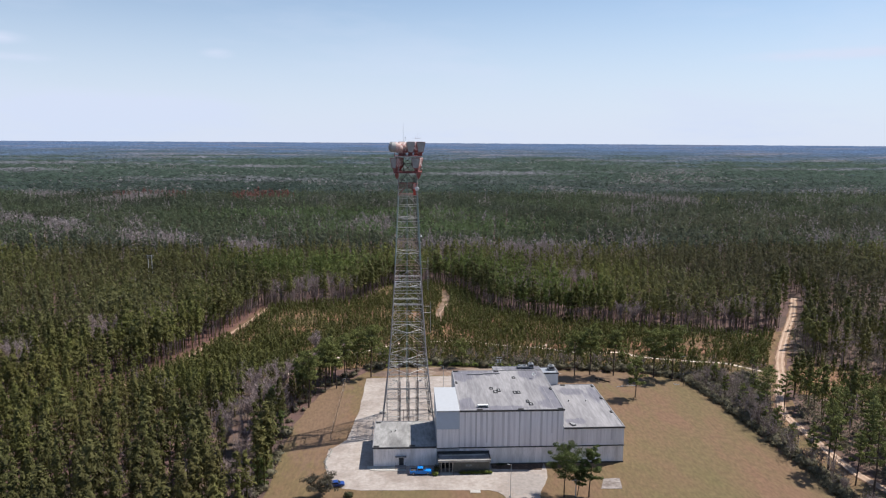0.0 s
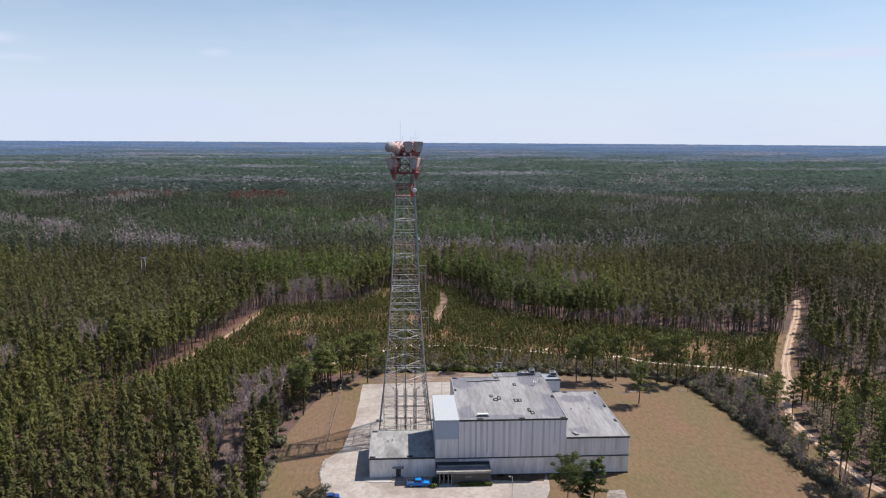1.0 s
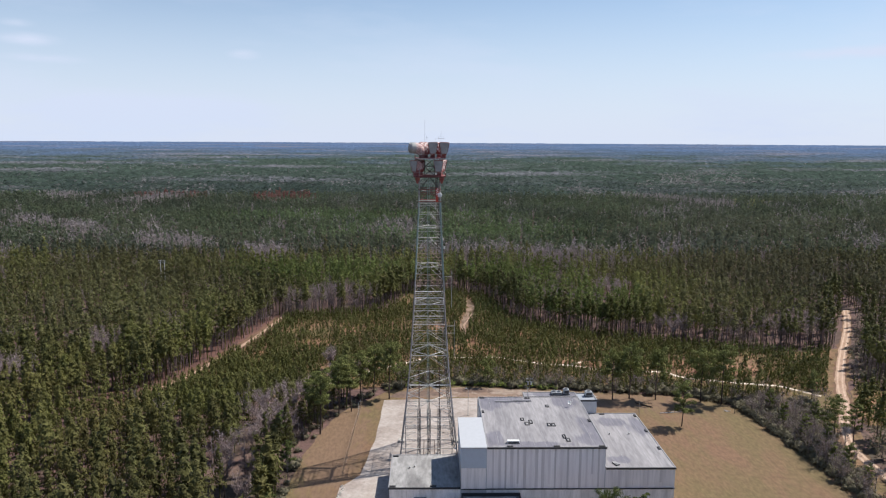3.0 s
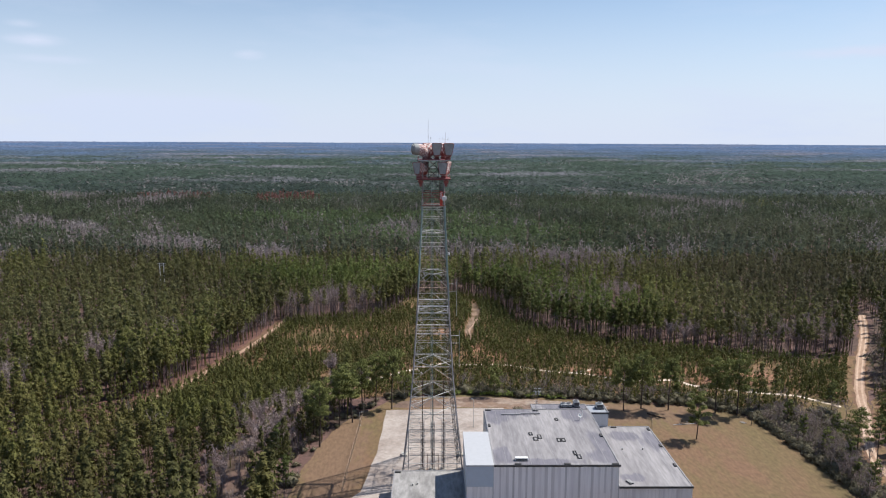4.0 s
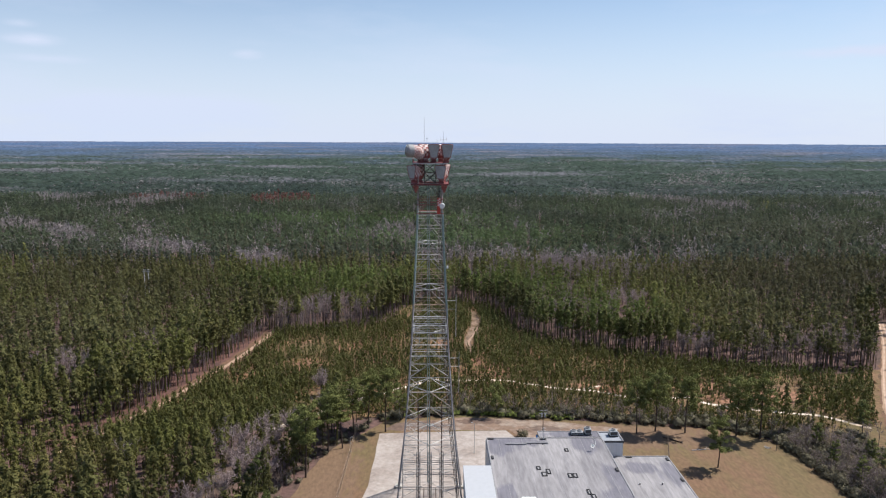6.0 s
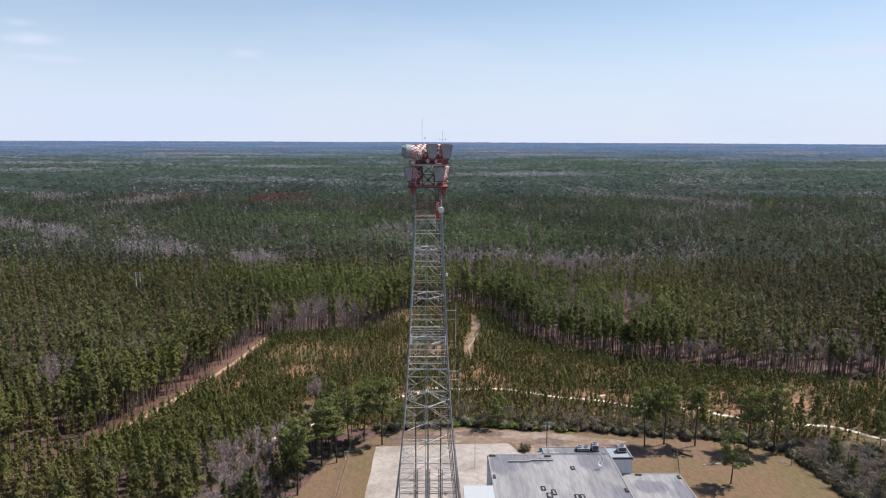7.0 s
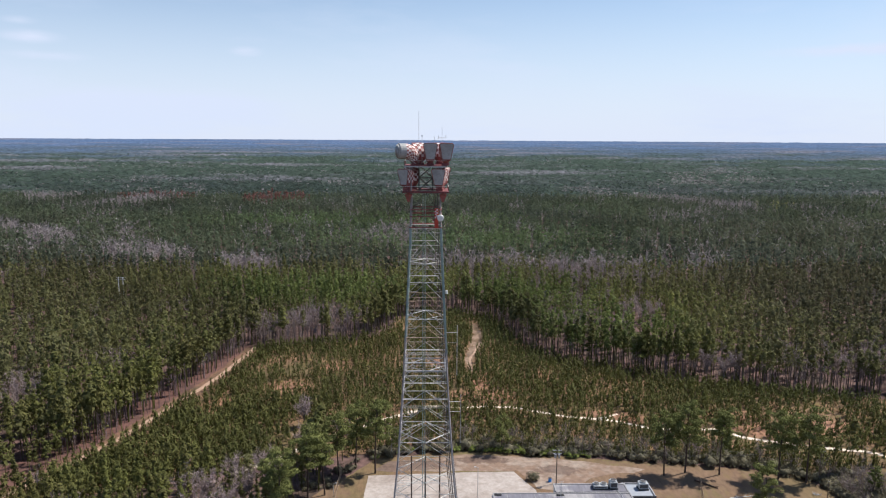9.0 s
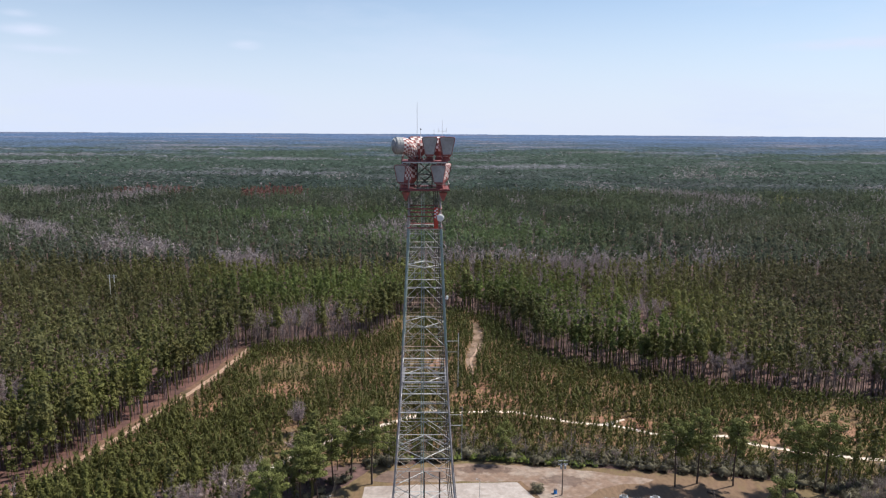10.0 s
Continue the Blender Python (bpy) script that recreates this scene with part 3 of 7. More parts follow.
def ribbon(name, pts, width, z, material, label, category, seed=0, uneven=0.5, thick=0.25):
    """A track of uneven width along a line."""
    line, out = [Vector((*p, 0)) for p in pts], []
    for i in range(len(line) - 1):
        k = max(2, int((line[i + 1] - line[i]).length / 2.5))
        p0, p1, p2, p3 = line[max(i - 1, 0)], line[i], line[i + 1], line[min(i + 2, len(line) - 1)]
        for j in range(k):
            t = j / k
            out.append(0.5 * (2 * p1 + (p2 - p0) * t + (2 * p0 - 5 * p1 + 4 * p2 - p3) * t * t + (3 * p1 - p0 - 3 * p2 + p3) * t ** 3))
    out.append(line[-1])
    bm = bmesh.new()
    rows = []
    for i, p in enumerate(out):
        d = (out[min(i + 1, len(out) - 1)] - out[max(i - 1, 0)]).normalized()
        nrm = Vector((-d.y, d.x, 0))
        w = width if not callable(width) else width(i / len(out))
        a = w / 2 + uneven * noise.noise(Vector((i * 0.35, seed, 0)))
        b = w / 2 + uneven * noise.noise(Vector((i * 0.35, seed, 9)))
        rows.append([bm.verts.new(v) for v in ((*(p + nrm * a).xy, z - thick), (*(p + nrm * a).xy, z), (*(p - nrm * b).xy, z), (*(p - nrm * b).xy, z - thick))])
    for r, s in zip(rows, rows[1:]):
        for k in range(3):
            bm.faces.new((r[k], r[k + 1], s[k + 1], s[k]))
    return tagged(part(name, bm, material), label, category, kind="structure")


# ---- ground ----
def rise(d):
    """The land lifts gently towards the horizon."""
    return 62.0 * np.clip((d - 1500.0) / 3300.0, 0, 1.1) ** 1.4


def ground_mesh():
    radii = np.concatenate([np.linspace(30, 600, 24), np.geomspace(640, 4900, 46)])
    k = 160
    ang = np.linspace(0, 2 * np.pi, k, endpoint=False)
    rr, aa = np.meshgrid(radii, ang, indexing="ij")
    x, y = rr * np.sin(aa), rr * np.cos(aa)
    v = np.stack([x, y, rise(rr)], -1).reshape(-1, 3)
    v = np.vstack([v, [[0, 0, 0]]])
    q = []
    for i in range(len(radii) - 1):
        a = i * k + np.arange(k)
        b = i * k + (np.arange(k) + 1) % k
        q += [np.stack([a, b, b + k], -1), np.stack([a, b + k, a + k], -1)]
    a = np.arange(k)
    q.append(np.stack([a, (a + 1) % k, np.full(k, len(v) - 1)], -1)[:, ::-1])
    return v, np.vstack(q)[:, ::-1]


gv, gf = ground_mesh()
ground = new("ground", mesh_of("ground", gv, gf, M["forest_floor"], True))
tagged(ground, "brown pine-needle forest floor reaching the horizon", "ground", kind="structure")
sheet("lawn", LAWN, 0.03, M["lawn"], "dry winter grass lawn, tan with green patches", "lawn", seed=1)
sheet("scrub_field", SCRUB, 0.02, M["scrub"], "scrubby field of reddish grass between young pines", "field", 4, 2.0, 2)
sheet("scrub_field_south", THICKET, 0.015, M["scrub"], "rough grass between lawn and dirt road", "field", 4, 1.5, 8)
sheet("scrub_field_east", SCRUB_EAST, 0.02, M["scrub"], "scrubby reddish grass beyond the dirt road", "field", 4, 2.0, 3)
sheet("leaf_litter_west", [(-62, 160), (-37, 160), (-37, 222), (-33, 240), (-38, 252), (-58, 248), (-60, 215)], 0.025, M["litter"], "brown leaf litter under bare trees", "forest floor", 4, 2.0, 11)
sheet("leaf_litter_east", EAST_WOOD, 0.022, M["litter"], "mauve-brown litter between scattered pines", "forest floor", 6, 3.0, 12)
sheet("leaf_litter_south_east", [(127, 208), (138, 230), (168, 214), (200, 220), (190, 110), (136, 108), (126, 160), (125, 185)], 0.024, M["litter"], "reddish brown litter beside the dirt road", "forest floor", 5, 1.5, 13)
ribbon("dirt_road", DIRT_ROAD, lambda t: 3.3 if t < 0.62 else 2.8, 0.07, M["sand"], "pale sandy dirt road with wheel ruts", "road", 1)
ROAD_ENDS = DIRT_ROAD[:1] + DIRT_ROAD + DIRT_ROAD[-1:]
ROAD_COURSE = [Vector((b[0] - a[0], b[1] - a[1])).normalized() for a, b in zip(ROAD_ENDS, ROAD_ENDS[2:])]
for side in (-0.8, 0.8):
    ribbon("wheel_rut", [(x - side * d.y, y + side * d.x) for (x, y), d in zip(DIRT_ROAD, ROAD_COURSE)], 0.6, 0.078, M["rut"], "pale packed wheel rut of the dirt road", "road", 30 + side, 0.12)
ribbon("dirt_track_west", WEST_TRACK, 1.9, 0.08, M["sand"], "narrow sandy track along the pine wood", "track", 2)
ribbon("pine_straw", [(x - 8, y + 3) for x, y in WEST_TRACK], 14, 0.035, M["pine_straw"], "reddish pine straw under the wood's edge", "forest floor", 21, 1.5)
ribbon("track_verge", WEST_TRACK, 6.5, 0.05, M["verge"], "reddish bare verge of the sandy track", "verge", 9, 1.2)
ribbon("road_verge", DIRT_ROAD, 4.3, 0.05, M["verge"], "reddish bare verge of the dirt road", "verge", 10, 1.5)
ribbon("sandy_trail", TRAIL, 1.5, 0.07, M["white_sand"], "white sandy trail through young pines", "trail", 3)


# ---- forest ----
rng = np.random.default_rng(7)


def tuft_cloud(points, size, r, heart=None, jitter=0.7, up=0.45, slim=0.62):
    """Needle sprays: one slim triangle at each point, its tip up and outward, its face turned away from the bough's heart."""
    n = len(points)
    out = points - (points.mean(0) if heart is None else heart)
    out = out / (np.linalg.norm(out, axis=1, keepdims=True) + 1e-6)
    face = out + np.array([0, 0, 0.3]) + r.normal(size=(n, 3)) * jitter * 0.55
    face /= np.linalg.norm(face, axis=1, keepdims=True) + 1e-9
    a = out * 0.6 + np.array([0, 0, 0.4 + up]) + r.normal(size=(n, 3)) * jitter * 0.6
    a -= face * (a * face).sum(1, keepdims=True)
    a /= np.linalg.norm(a, axis=1, keepdims=True) + 1e-9
    b = np.cross(face, a)
    s = size * r.uniform(0.6, 1.4, (n, 1))
    k = 0.78 / slim
    v = np.stack([points + a * s * k, points - a * s * k * 0.5 - b * s * slim, points - a * s * k * 0.5 + b * s * slim], 1)
    return v.reshape(-1, 3), np.arange(3 * n).reshape(-1, 3)


def tube(points, radii, sides=5):
    v, f = [], []
    for p, rad in zip(points, radii):
        for k in range(sides):
            t = 2 * math.pi * k / sides
            v.append((p[0] + rad * math.cos(t), p[1] + rad * math.sin(t), p[2]))
    for i in range(len(points) - 1):
        for k in range(sides):
            a, b = i * sides + k, i * sides + (k + 1) % sides
            f += [(a, b, b + sides), (a, b + sides, a + sides)]
    return np.array(v), np.array(f)


def join(*vf):
    vs, fs, n = [], [], 0
    for v, f in vf:
        vs.append(v)
        fs.append(f + n)
        n += len(v)
    return np.vstack(vs), np.vstack(fs)


def blob(c, r, rnd, sides=5):
    """A lumpy low clump."""
    v = [(0, 0, r[2])] + [(r[0] * math.cos(t) * 1.0, r[1] * math.sin(t), 0) for t in np.linspace(0, 2 * math.pi, sides, endpoint=False)] + [(0, 0, -r[2] * 0.6)]
    v = np.array(v) * rnd.uniform(0.75, 1.2, (sides + 2, 1)) + np.array(c)
    f = []
    for k in range(sides):
        a, b = 1 + k, 1 + (k + 1) % sides
        f += [(0, a, b), (sides + 1, b, a)]
    return v, np.array(f)


def pine(h, w, rnd, limbs, tufts, tuft, base=0.42, core=5, loose=0.7, up=0.35, slim=0.5):
    """A pine's crown: boughs of tufts round a shaded core."""
    pts, hearts, rings = [], [], []
    for i in range(limbs):
        u = (i + rnd.uniform(0, 0.8)) / limbs
        z = h * (base + (0.97 - base) * u)
        reach = w * (1.0 - 0.84 * u ** 1.3) * rnd.uniform(0.6, 1.25) * (0.8 if u < 0.12 else 1)
        t = i * 2.4 + rnd.uniform(-0.5, 0.5)
        c = np.array([reach * 0.6 * math.cos(t), reach * 0.6 * math.sin(t), z])
        pts.append(rnd.normal(size=(tufts, 3)) * np.array([reach * 0.27, reach * 0.27, h * 0.020]) + c)
        hearts.append(np.tile([c[0] * 0.35, c[1] * 0.35, z - 0.02 * h], (tufts, 1)))
    pts.append(rnd.normal(size=(tufts // 2, 3)) * np.array([w * 0.1, w * 0.1, h * 0.03]) + np.array([0, 0, h * 0.96]))
    hearts.append(np.tile([0, 0, h * 0.92], (tufts // 2, 1)))
    made = [tuft_cloud(np.vstack(pts), tuft, rnd, np.vstack(hearts), loose, up, slim)]
    if core:
        v, f = [], []
        lv = [(base - 0.02, 0.08), (base + 0.1, 0.45), (base + (1 - base) * 0.55, 0.36), (0.94, 0.06)]
        for u, k in lv:
            for q in range(core):
                a = 2 * math.pi * q / core + u * 3
                rr = w * k * rnd.uniform(0.75, 1.25)
                v.append((rr * math.cos(a), rr * math.sin(a), h * u + rnd.uniform(-0.02, 0.02) * h))
        for i in range(len(lv) - 1):
            for q in range(core):
                a, b = i * core + q, i * core + (q + 1) % core
                f += [(a, b, b + core), (a, b + core, a + core)]
        made.append((np.array(v), np.array(f)))
    return join(*made)


def trunk(h, r, sides=5, bend=0.2, rnd=None):
    dx, dy = (rnd.uniform(-bend, bend, 2) if rnd is not None else (0, 0))
    return tube([(0, 0, -0.2), (dx * 0.5, dy * 0.5, h * 0.5), (dx, dy, h * 0.96)], [r, r * 0.75, r * 0.2], sides)


def bare_tree(h, w, rnd, boughs, twigs, thick=0.085):
    """A leafless broad-leaved tree: limbs and a haze of thin twigs."""
    v, f = [], []
    parts = [tube([(0, 0, -0.2), (0, 0, h * 0.45), (rnd.uniform(-.5, .5), rnd.uniform(-.5, .5), h * 0.9)], [0.16, 0.11, 0.03], 4)]
    for i in range(boughs):
        t, z0 = i * 2.4 + rnd.uniform(-.4, .4), h * rnd.uniform(0.25, 0.6)
        e = np.array([w * math.cos(t) * rnd.uniform(.5, 1), w * math.sin(t) * rnd.uniform(.5, 1), h * rnd.uniform(.65, 1.0)])
        s = np.array([0, 0, z0])
        side = np.array([-math.sin(t), math.cos(t), 0]) * 0.05
        parts.append((np.array([s - side, s + side, e]), np.array([[0, 1, 2]])))
        for _ in range(twigs):
            u = rnd.uniform(0.3, 1.0)
            p = s + (e - s) * u
            d = rnd.normal(size=3) * np.array([1, 1, 0.8]) + np.array([0, 0, 0.8])
            d *= rnd.uniform(0.7, 1.5) * h * 0.09 / np.linalg.norm(d)
            q = np.cross(d, rnd.normal(size=3))
            q *= thick / np.linalg.norm(q)
            parts.append((np.array([p - q, p + q, p + d]), np.array([[0, 1, 2]])))
    return join(*parts)


def spread(templates, xy, zs, sizes, r):
    """All the plants of one kind as one mesh."""
    pick = r.integers(0, len(templates), len(xy))
    vs, fs, n = [], [], 0
    for i, (tv, tf) in enumerate(templates):
        idx = np.nonzero(pick == i)[0]
        if not len(idx):
            continue
        a = r.uniform(0, 2 * np.pi, len(idx))
        s = sizes[idx]
        wide = s * r.uniform(0.85, 1.15, len(idx))
        c, sn = np.cos(a)[:, None], np.sin(a)[:, None]
        x = (tv[None, :, 0] * c - tv[None, :, 1] * sn) * wide[:, None] + xy[idx, 0:1]
        y = (tv[None, :, 0] * sn + tv[None, :, 1] * c) * wide[:, None] + xy[idx, 1:2]
        z = tv[None, :, 2] * s[:, None] + zs[idx][:, None]
        vs.append(np.stack([x, y, z], -1).reshape(-1, 3))
        fs.append((tf[None] + (np.arange(len(idx)) * len(tv))[:, None, None]).reshape(-1, 3) + n)
        n += len(idx) * len(tv)
    return np.vstack(vs), np.vstack(fs)


def scatter(x0, x1, y0, y1, gap, r):
    """Jittered places, one to a cell."""
    gx, gy = np.meshgrid(np.arange(x0, x1, gap), np.arange(y0, y1, gap))
    p = np.stack([gx.ravel(), gy.ravel()], -1)
    return p + r.uniform(-0.48, 0.48, p.shape) * gap


def far_from_line(p, line, d):
    keep = np.ones(len(p), bool)
    for a, b in zip(line, line[1:]):
        a, b = np.array(a, float), np.array(b, float)
        t = np.clip(((p - a) @ (b - a)) / ((b - a) @ (b - a)), 0, 1)
        keep &= np.hypot(*(p - (a + t[:, None] * (b - a))).T) > d
    return keep


def wave(p, s, seed):
    """Soft uneven field, about -1 to 1."""
    q = np.random.default_rng(seed)
    out = 0
    for k in range(5):
        a, ph, m = q.uniform(0, 2 * np.pi), q.uniform(0, 6.28), q.uniform(0.6, 1.9)
        out = out + np.sin((p[:, 0] * math.cos(a) + p[:, 1] * math.sin(a)) * m / s + ph)
    return out / 2.6


def in_view(p, spread_deg=38):
    return np.degrees(np.abs(np.arctan2(p[:, 0] - 6, p[:, 1] + 40) - 0.02)) < spread_deg


def open_ground(p):
    x, y = p.T
    return inside(x, y, LAWN) | inside(x, y, SCRUB) | inside(x, y, SCRUB_EAST) | ~far_from_line(p, DIRT_ROAD, 3.6) | ~far_from_line(p, [(x + 4, y) for x, y in DIRT_ROAD[2:7]], 4.0) | ~far_from_line(p, WEST_TRACK, 3.0) | ~far_from_line(p, WEST_TRAIL, 2.6) | ~far_from_line(p, LAWN[4:11], 6.0)


def bare_share(p):
    """Where leafless trees grow: the creek bottoms and patches between the pines."""
    x, y = p.T
    s = 0.025 + 0.25 * (wave(p, 26, 3) > 1.0) + 0.2 * (wave(p, 60, 4) > 1.05) * (y > 330)
    for k, (line, half) in enumerate(CREEKS):
        s = s + 0.8 * ~far_from_line(p, line, half * np.clip(0.95 + 1.1 * wave(p, 19, 60 + k), 0.0, 2.4))
    for cx, cy, rad in ((-50, 186, 8), (-53, 197, 6), (-46, 222, 8), (-51, 232, 7), (-44, 209, 5), (-46, 172, 5), (-124, 291, 10), (-148, 258, 13), (99, 391, 12), (60, 380, 10), (109, 324, 11), (163, 320, 15), (135, 318, 9), (-70, 374, 12), (-56, 380, 13), (-47, 390, 11), (-37, 381, 12), (-112, 318, 8)):
        s = s + 0.75 * (np.hypot(x - cx, y - cy) < rad)
    s = s + 0.15 * inside(x, y, EAST_WOOD)
    return np.clip(s, 0, 0.95)


rnd = np.random.default_rng(3)
def whole_pine(w, limbs, tufts, tuft, base, core=5, sides=4, loose=0.7):
    return join(pine(1.0, w, rnd, limbs, tufts, tuft, base, core, loose), trunk(1.0, 0.011, sides, 0.02, rnd))


pines_full = [whole_pine(0.160 * rnd.uniform(0.8, 1.2), 9, 8, 0.036, rnd.uniform(0.25, 0.45), 0, 3) for _ in range(8)]
pines_fine = [whole_pine(0.165 * rnd.uniform(0.8, 1.25), 18, 20, 0.023, rnd.uniform(0.3, 0.5), 0, 4, 0.4) for _ in range(10)]
pines_edge = [whole_pine(0.16 * rnd.uniform(0.8, 1.2), 10, 16, 0.031, rnd.uniform(0.4, 0.55), 0, 4) for _ in range(8)]
pines_mid = [join(pine(1.0, 0.155 * rnd.uniform(0.85, 1.2), rnd, 7, 3, 0.058, rnd.uniform(0.35, 0.5), 0, 0.5), tube([(0, 0, 0), (0, 0, 0.8)], [0.014, 0.006], 3)) for _ in range(7)]
pines_far = [tuft_cloud(rnd.normal(size=(8, 3)) * (0.10, 0.10, 0.14) + (0, 0, 0.72), 0.14, rnd, np.array([[0, 0, -0.3]]), 0.4) for _ in range(6)]
bare_near = [bare_tree(1.0 * 12, 3.4, rnd, 9, 13, 0.065) for _ in range(5)]
bare_far = [bare_tree(1.0 * 12, 3.8, rnd, 7, 7, 0.27) for _ in range(4)]
young = [pine(1.0, 0.24 * rnd.uniform(0.8, 1.2), rnd, 6, 5, 0.10, 0.05, 0, 0.5, 1.2, 0.36) for _ in range(8)]


def stuff(name, vf, material, label, category):
    ob = new(name, mesh_of(name, *vf, material))
    return tagged(ob, label, category, kind="stuff")


def plant_forest():
    near = np.vstack([scatter(-330, 420, 60, 290, 4.1, rng), scatter(-330, 420, 290, 495, 4.3, rng)])
    near = near[~open_ground(near)]
    near = near[in_view(near) | (np.hypot(near[:, 0] - 20, near[:, 1] - 210) < 150)]
    near = near[~inside(*near.T, THICKET)]
    near = near[~((near[:, 0] > 115) & (near[:, 1] < 240) & (rng.random(len(near)) < 0.72))]
    near = near[~(inside(*near.T, EAST_WOOD) & (rng.random(len(near)) < np.where(near[:, 1] < 312, 0.62, 0.3)))]
    for bx, by, bh, bw in BARE:
        near = near[np.hypot(near[:, 0] - bx, (near[:, 1] - by) * 0.7) > bw + 1.2]
    bare = rng.random(len(near)) < bare_share(near)
    pn = near[~bare]
    pn = pn[rng.random(len(pn)) < 0.93 - 0.10 * (wave(pn, 14, 41) > 0.6)]
    edge = np.zeros(len(pn), bool)
    for k in range(8):
        edge |= open_ground(pn + 8.0 * np.array([math.cos(k * math.pi / 4), math.sin(k * math.pi / 4)]))
    edge &= ~((pn[:, 0] > -100) & (pn[:, 0] < -28) & (pn[:, 1] < 275) & (pn[:, 1] > 200))
    hs = rng.normal(15.8, 2.5, len(pn)) + 1.2 * wave(pn, 30, 2)
    low = (pn[:, 0] > -112) & (pn[:, 0] < -30) & (pn[:, 1] > 170) & (pn[:, 1] < 285) & (pn[:, 1] < 275 + 0.0 * pn[:, 0])
    low &= ~((pn[:, 0] < -96) & (pn[:, 1] > 262))
    hs *= np.where(low, np.clip(0.45 + (255 - pn[:, 1]) / 110, 0.45, 1.0), 1.0)
    seen = in_view(pn, 36)
    fine_ = ~edge & (pn[:, 1] < 290) & (pn[:, 1] > 105) & seen
    rest = ~edge & ~fine_
    stuff("pine_forest", spread(pines_fine, pn[fine_], np.zeros(fine_.sum()), hs[fine_], rng), M["needles"], "dense wood of tall green pines round the clearing", "forest")
    stuff("pine_forest_beyond", spread(pines_full, pn[rest], np.zeros(rest.sum()), hs[rest], rng), M["needles_beyond"], "dense green pine wood beyond the clearing", "forest")
    ex = scatter(-140, 260, 262, 450, 3.3, rng)
    ex = ex[~open_ground(ex) & ~inside(*ex.T, THICKET)]
    nigh = np.zeros(len(ex), bool)
    for k in range(12):
        q = ex + 12.0 * np.array([math.cos(k * math.pi / 6), math.sin(k * math.pi / 6)])
        nigh |= inside(*q.T, SCRUB) | ~far_from_line(q, WEST_TRACK, 3.0)
    under = ex[nigh & (rng.random(len(ex)) < np.clip(0.35 + 0.35 * wave(ex, 12, 71), 0.08, 0.8))]
    posts = np.vstack([ex[nigh] + rng.uniform(-1.6, 1.6, (nigh.sum(), 2)) for _ in range(2)])
    posts = posts[~open_ground(posts)]
    stuff("margin_trunks", spread([trunk(1.0, 0.0125, 4, 0.03, rnd) for _ in range(5)], posts, np.zeros(len(posts)), rng.normal(9.2, 1.3, len(posts)), rng), M["bark_margin"], "close grey-mauve pine trunks along the wood's margin", "forest")
    stuff("margin_understorey", spread(bare_near, under, np.zeros(len(under)), np.clip(rng.normal(0.52, 0.18, len(under)), 0.2, 0.9), rng), M["bare_twig"], "leafless grey-mauve undergrowth along the wood's margin", "forest")
    ex = ex[nigh & (rng.random(len(ex)) < 0.42)]
    lo = scatter(-108, -32, 222, 275, 3.4, rng)
    lo = lo[~open_ground(lo)]
    lo = lo[rng.random(len(lo)) < 0.8]
    stuff("low_pine_wood", spread(pines_edge[:4] + pines_full, lo, np.zeros(len(lo)), rng.normal(9.0, 1.6, len(lo)), rng), M["needles"], "half-grown pines between the track and the lawn", "forest")
    stuff("pine_wood_margin", spread(pines_edge, ex, np.zeros(len(ex)), rng.normal(15.5, 1.8, len(ex)), rng), M["needles_beyond"], "close-set slim pines along the wood's margin", "forest")
    stuff("pine_forest_edge", spread(pines_edge, pn[edge], np.zeros(edge.sum()), hs[edge], rng), M["needles"], "edge of the pine wood with bare lower trunks", "forest")
    bn = near[bare]
    stuff("bare_woods", spread(bare_near, bn, np.zeros(len(bn)), rng.normal(1.05, 0.17, len(bn)) + 0.35 * (bn[:, 1] > 440), rng), M["bare_twig"], "leafless grey broad-leaved trees among the pines", "forest")
    back = scatter(-170, 190, -70, 62, 6.0, rng)
    stuff("pine_forest_south", spread(pines_mid, back, np.zeros(len(back)), rng.normal(15, 1.8, len(back)), rng), M["needles"], "pine wood on the near side of the lawn", "forest")
    mid = scatter(-900, 960, 495, 1000, 5.7, rng)
    mid = mid[in_view(mid)]
    bare = rng.random(len(mid)) < bare_share(mid)
    pm, bm_ = mid[~bare], mid[bare]
    red = (((pm[:, 0] + 193) / 42) ** 2 + ((pm[:, 1] - 955) / 40) ** 2 < 1 + 0.4 * wave(pm, 20, 51)) | (((pm[:, 0] + 350) / 44) ** 2 + ((pm[:, 1] - 975) / 30) ** 2 < 1 + 0.4 * wave(pm, 20, 52))
    red &= rng.random(len(pm)) < 0.75
    stuff("budding_trees", spread(pines_mid, pm[red], np.zeros(red.sum()), rng.normal(19.0, 1.5, red.sum()), rng), M["red_buds"], "patch of reddish budding trees in the forest", "forest")
    pm = pm[~red]
    pale = (((pm[:, 0] - 402) / 40) ** 2 + ((pm[:, 1] - 885) / 26) ** 2 < 1 + 0.4 * wave(pm, 20, 53)) & (rng.random(len(pm)) < 0.5)
    stuff("leafing_trees", spread(pines_mid, pm[pale], np.zeros(pale.sum()), rng.normal(16, 1.5, pale.sum()), rng), M["pale_buds"], "pale yellow-green trees just coming into leaf", "forest")
    pm = pm[~pale]
    stuff("pine_forest_middle", spread(pines_mid, pm, np.zeros(len(pm)), rng.normal(17.6, 2.2, len(pm)), rng), M["needles_mid_hazed"], "pine forest stretching away in the middle distance", "forest")
    stuff("bare_woods_middle", spread(bare_far, bm_, np.zeros(len(bm_)), rng.normal(1.45, 0.15, len(bm_)), rng), M["bare_far"], "grey leafless trees along a creek bottom", "forest")
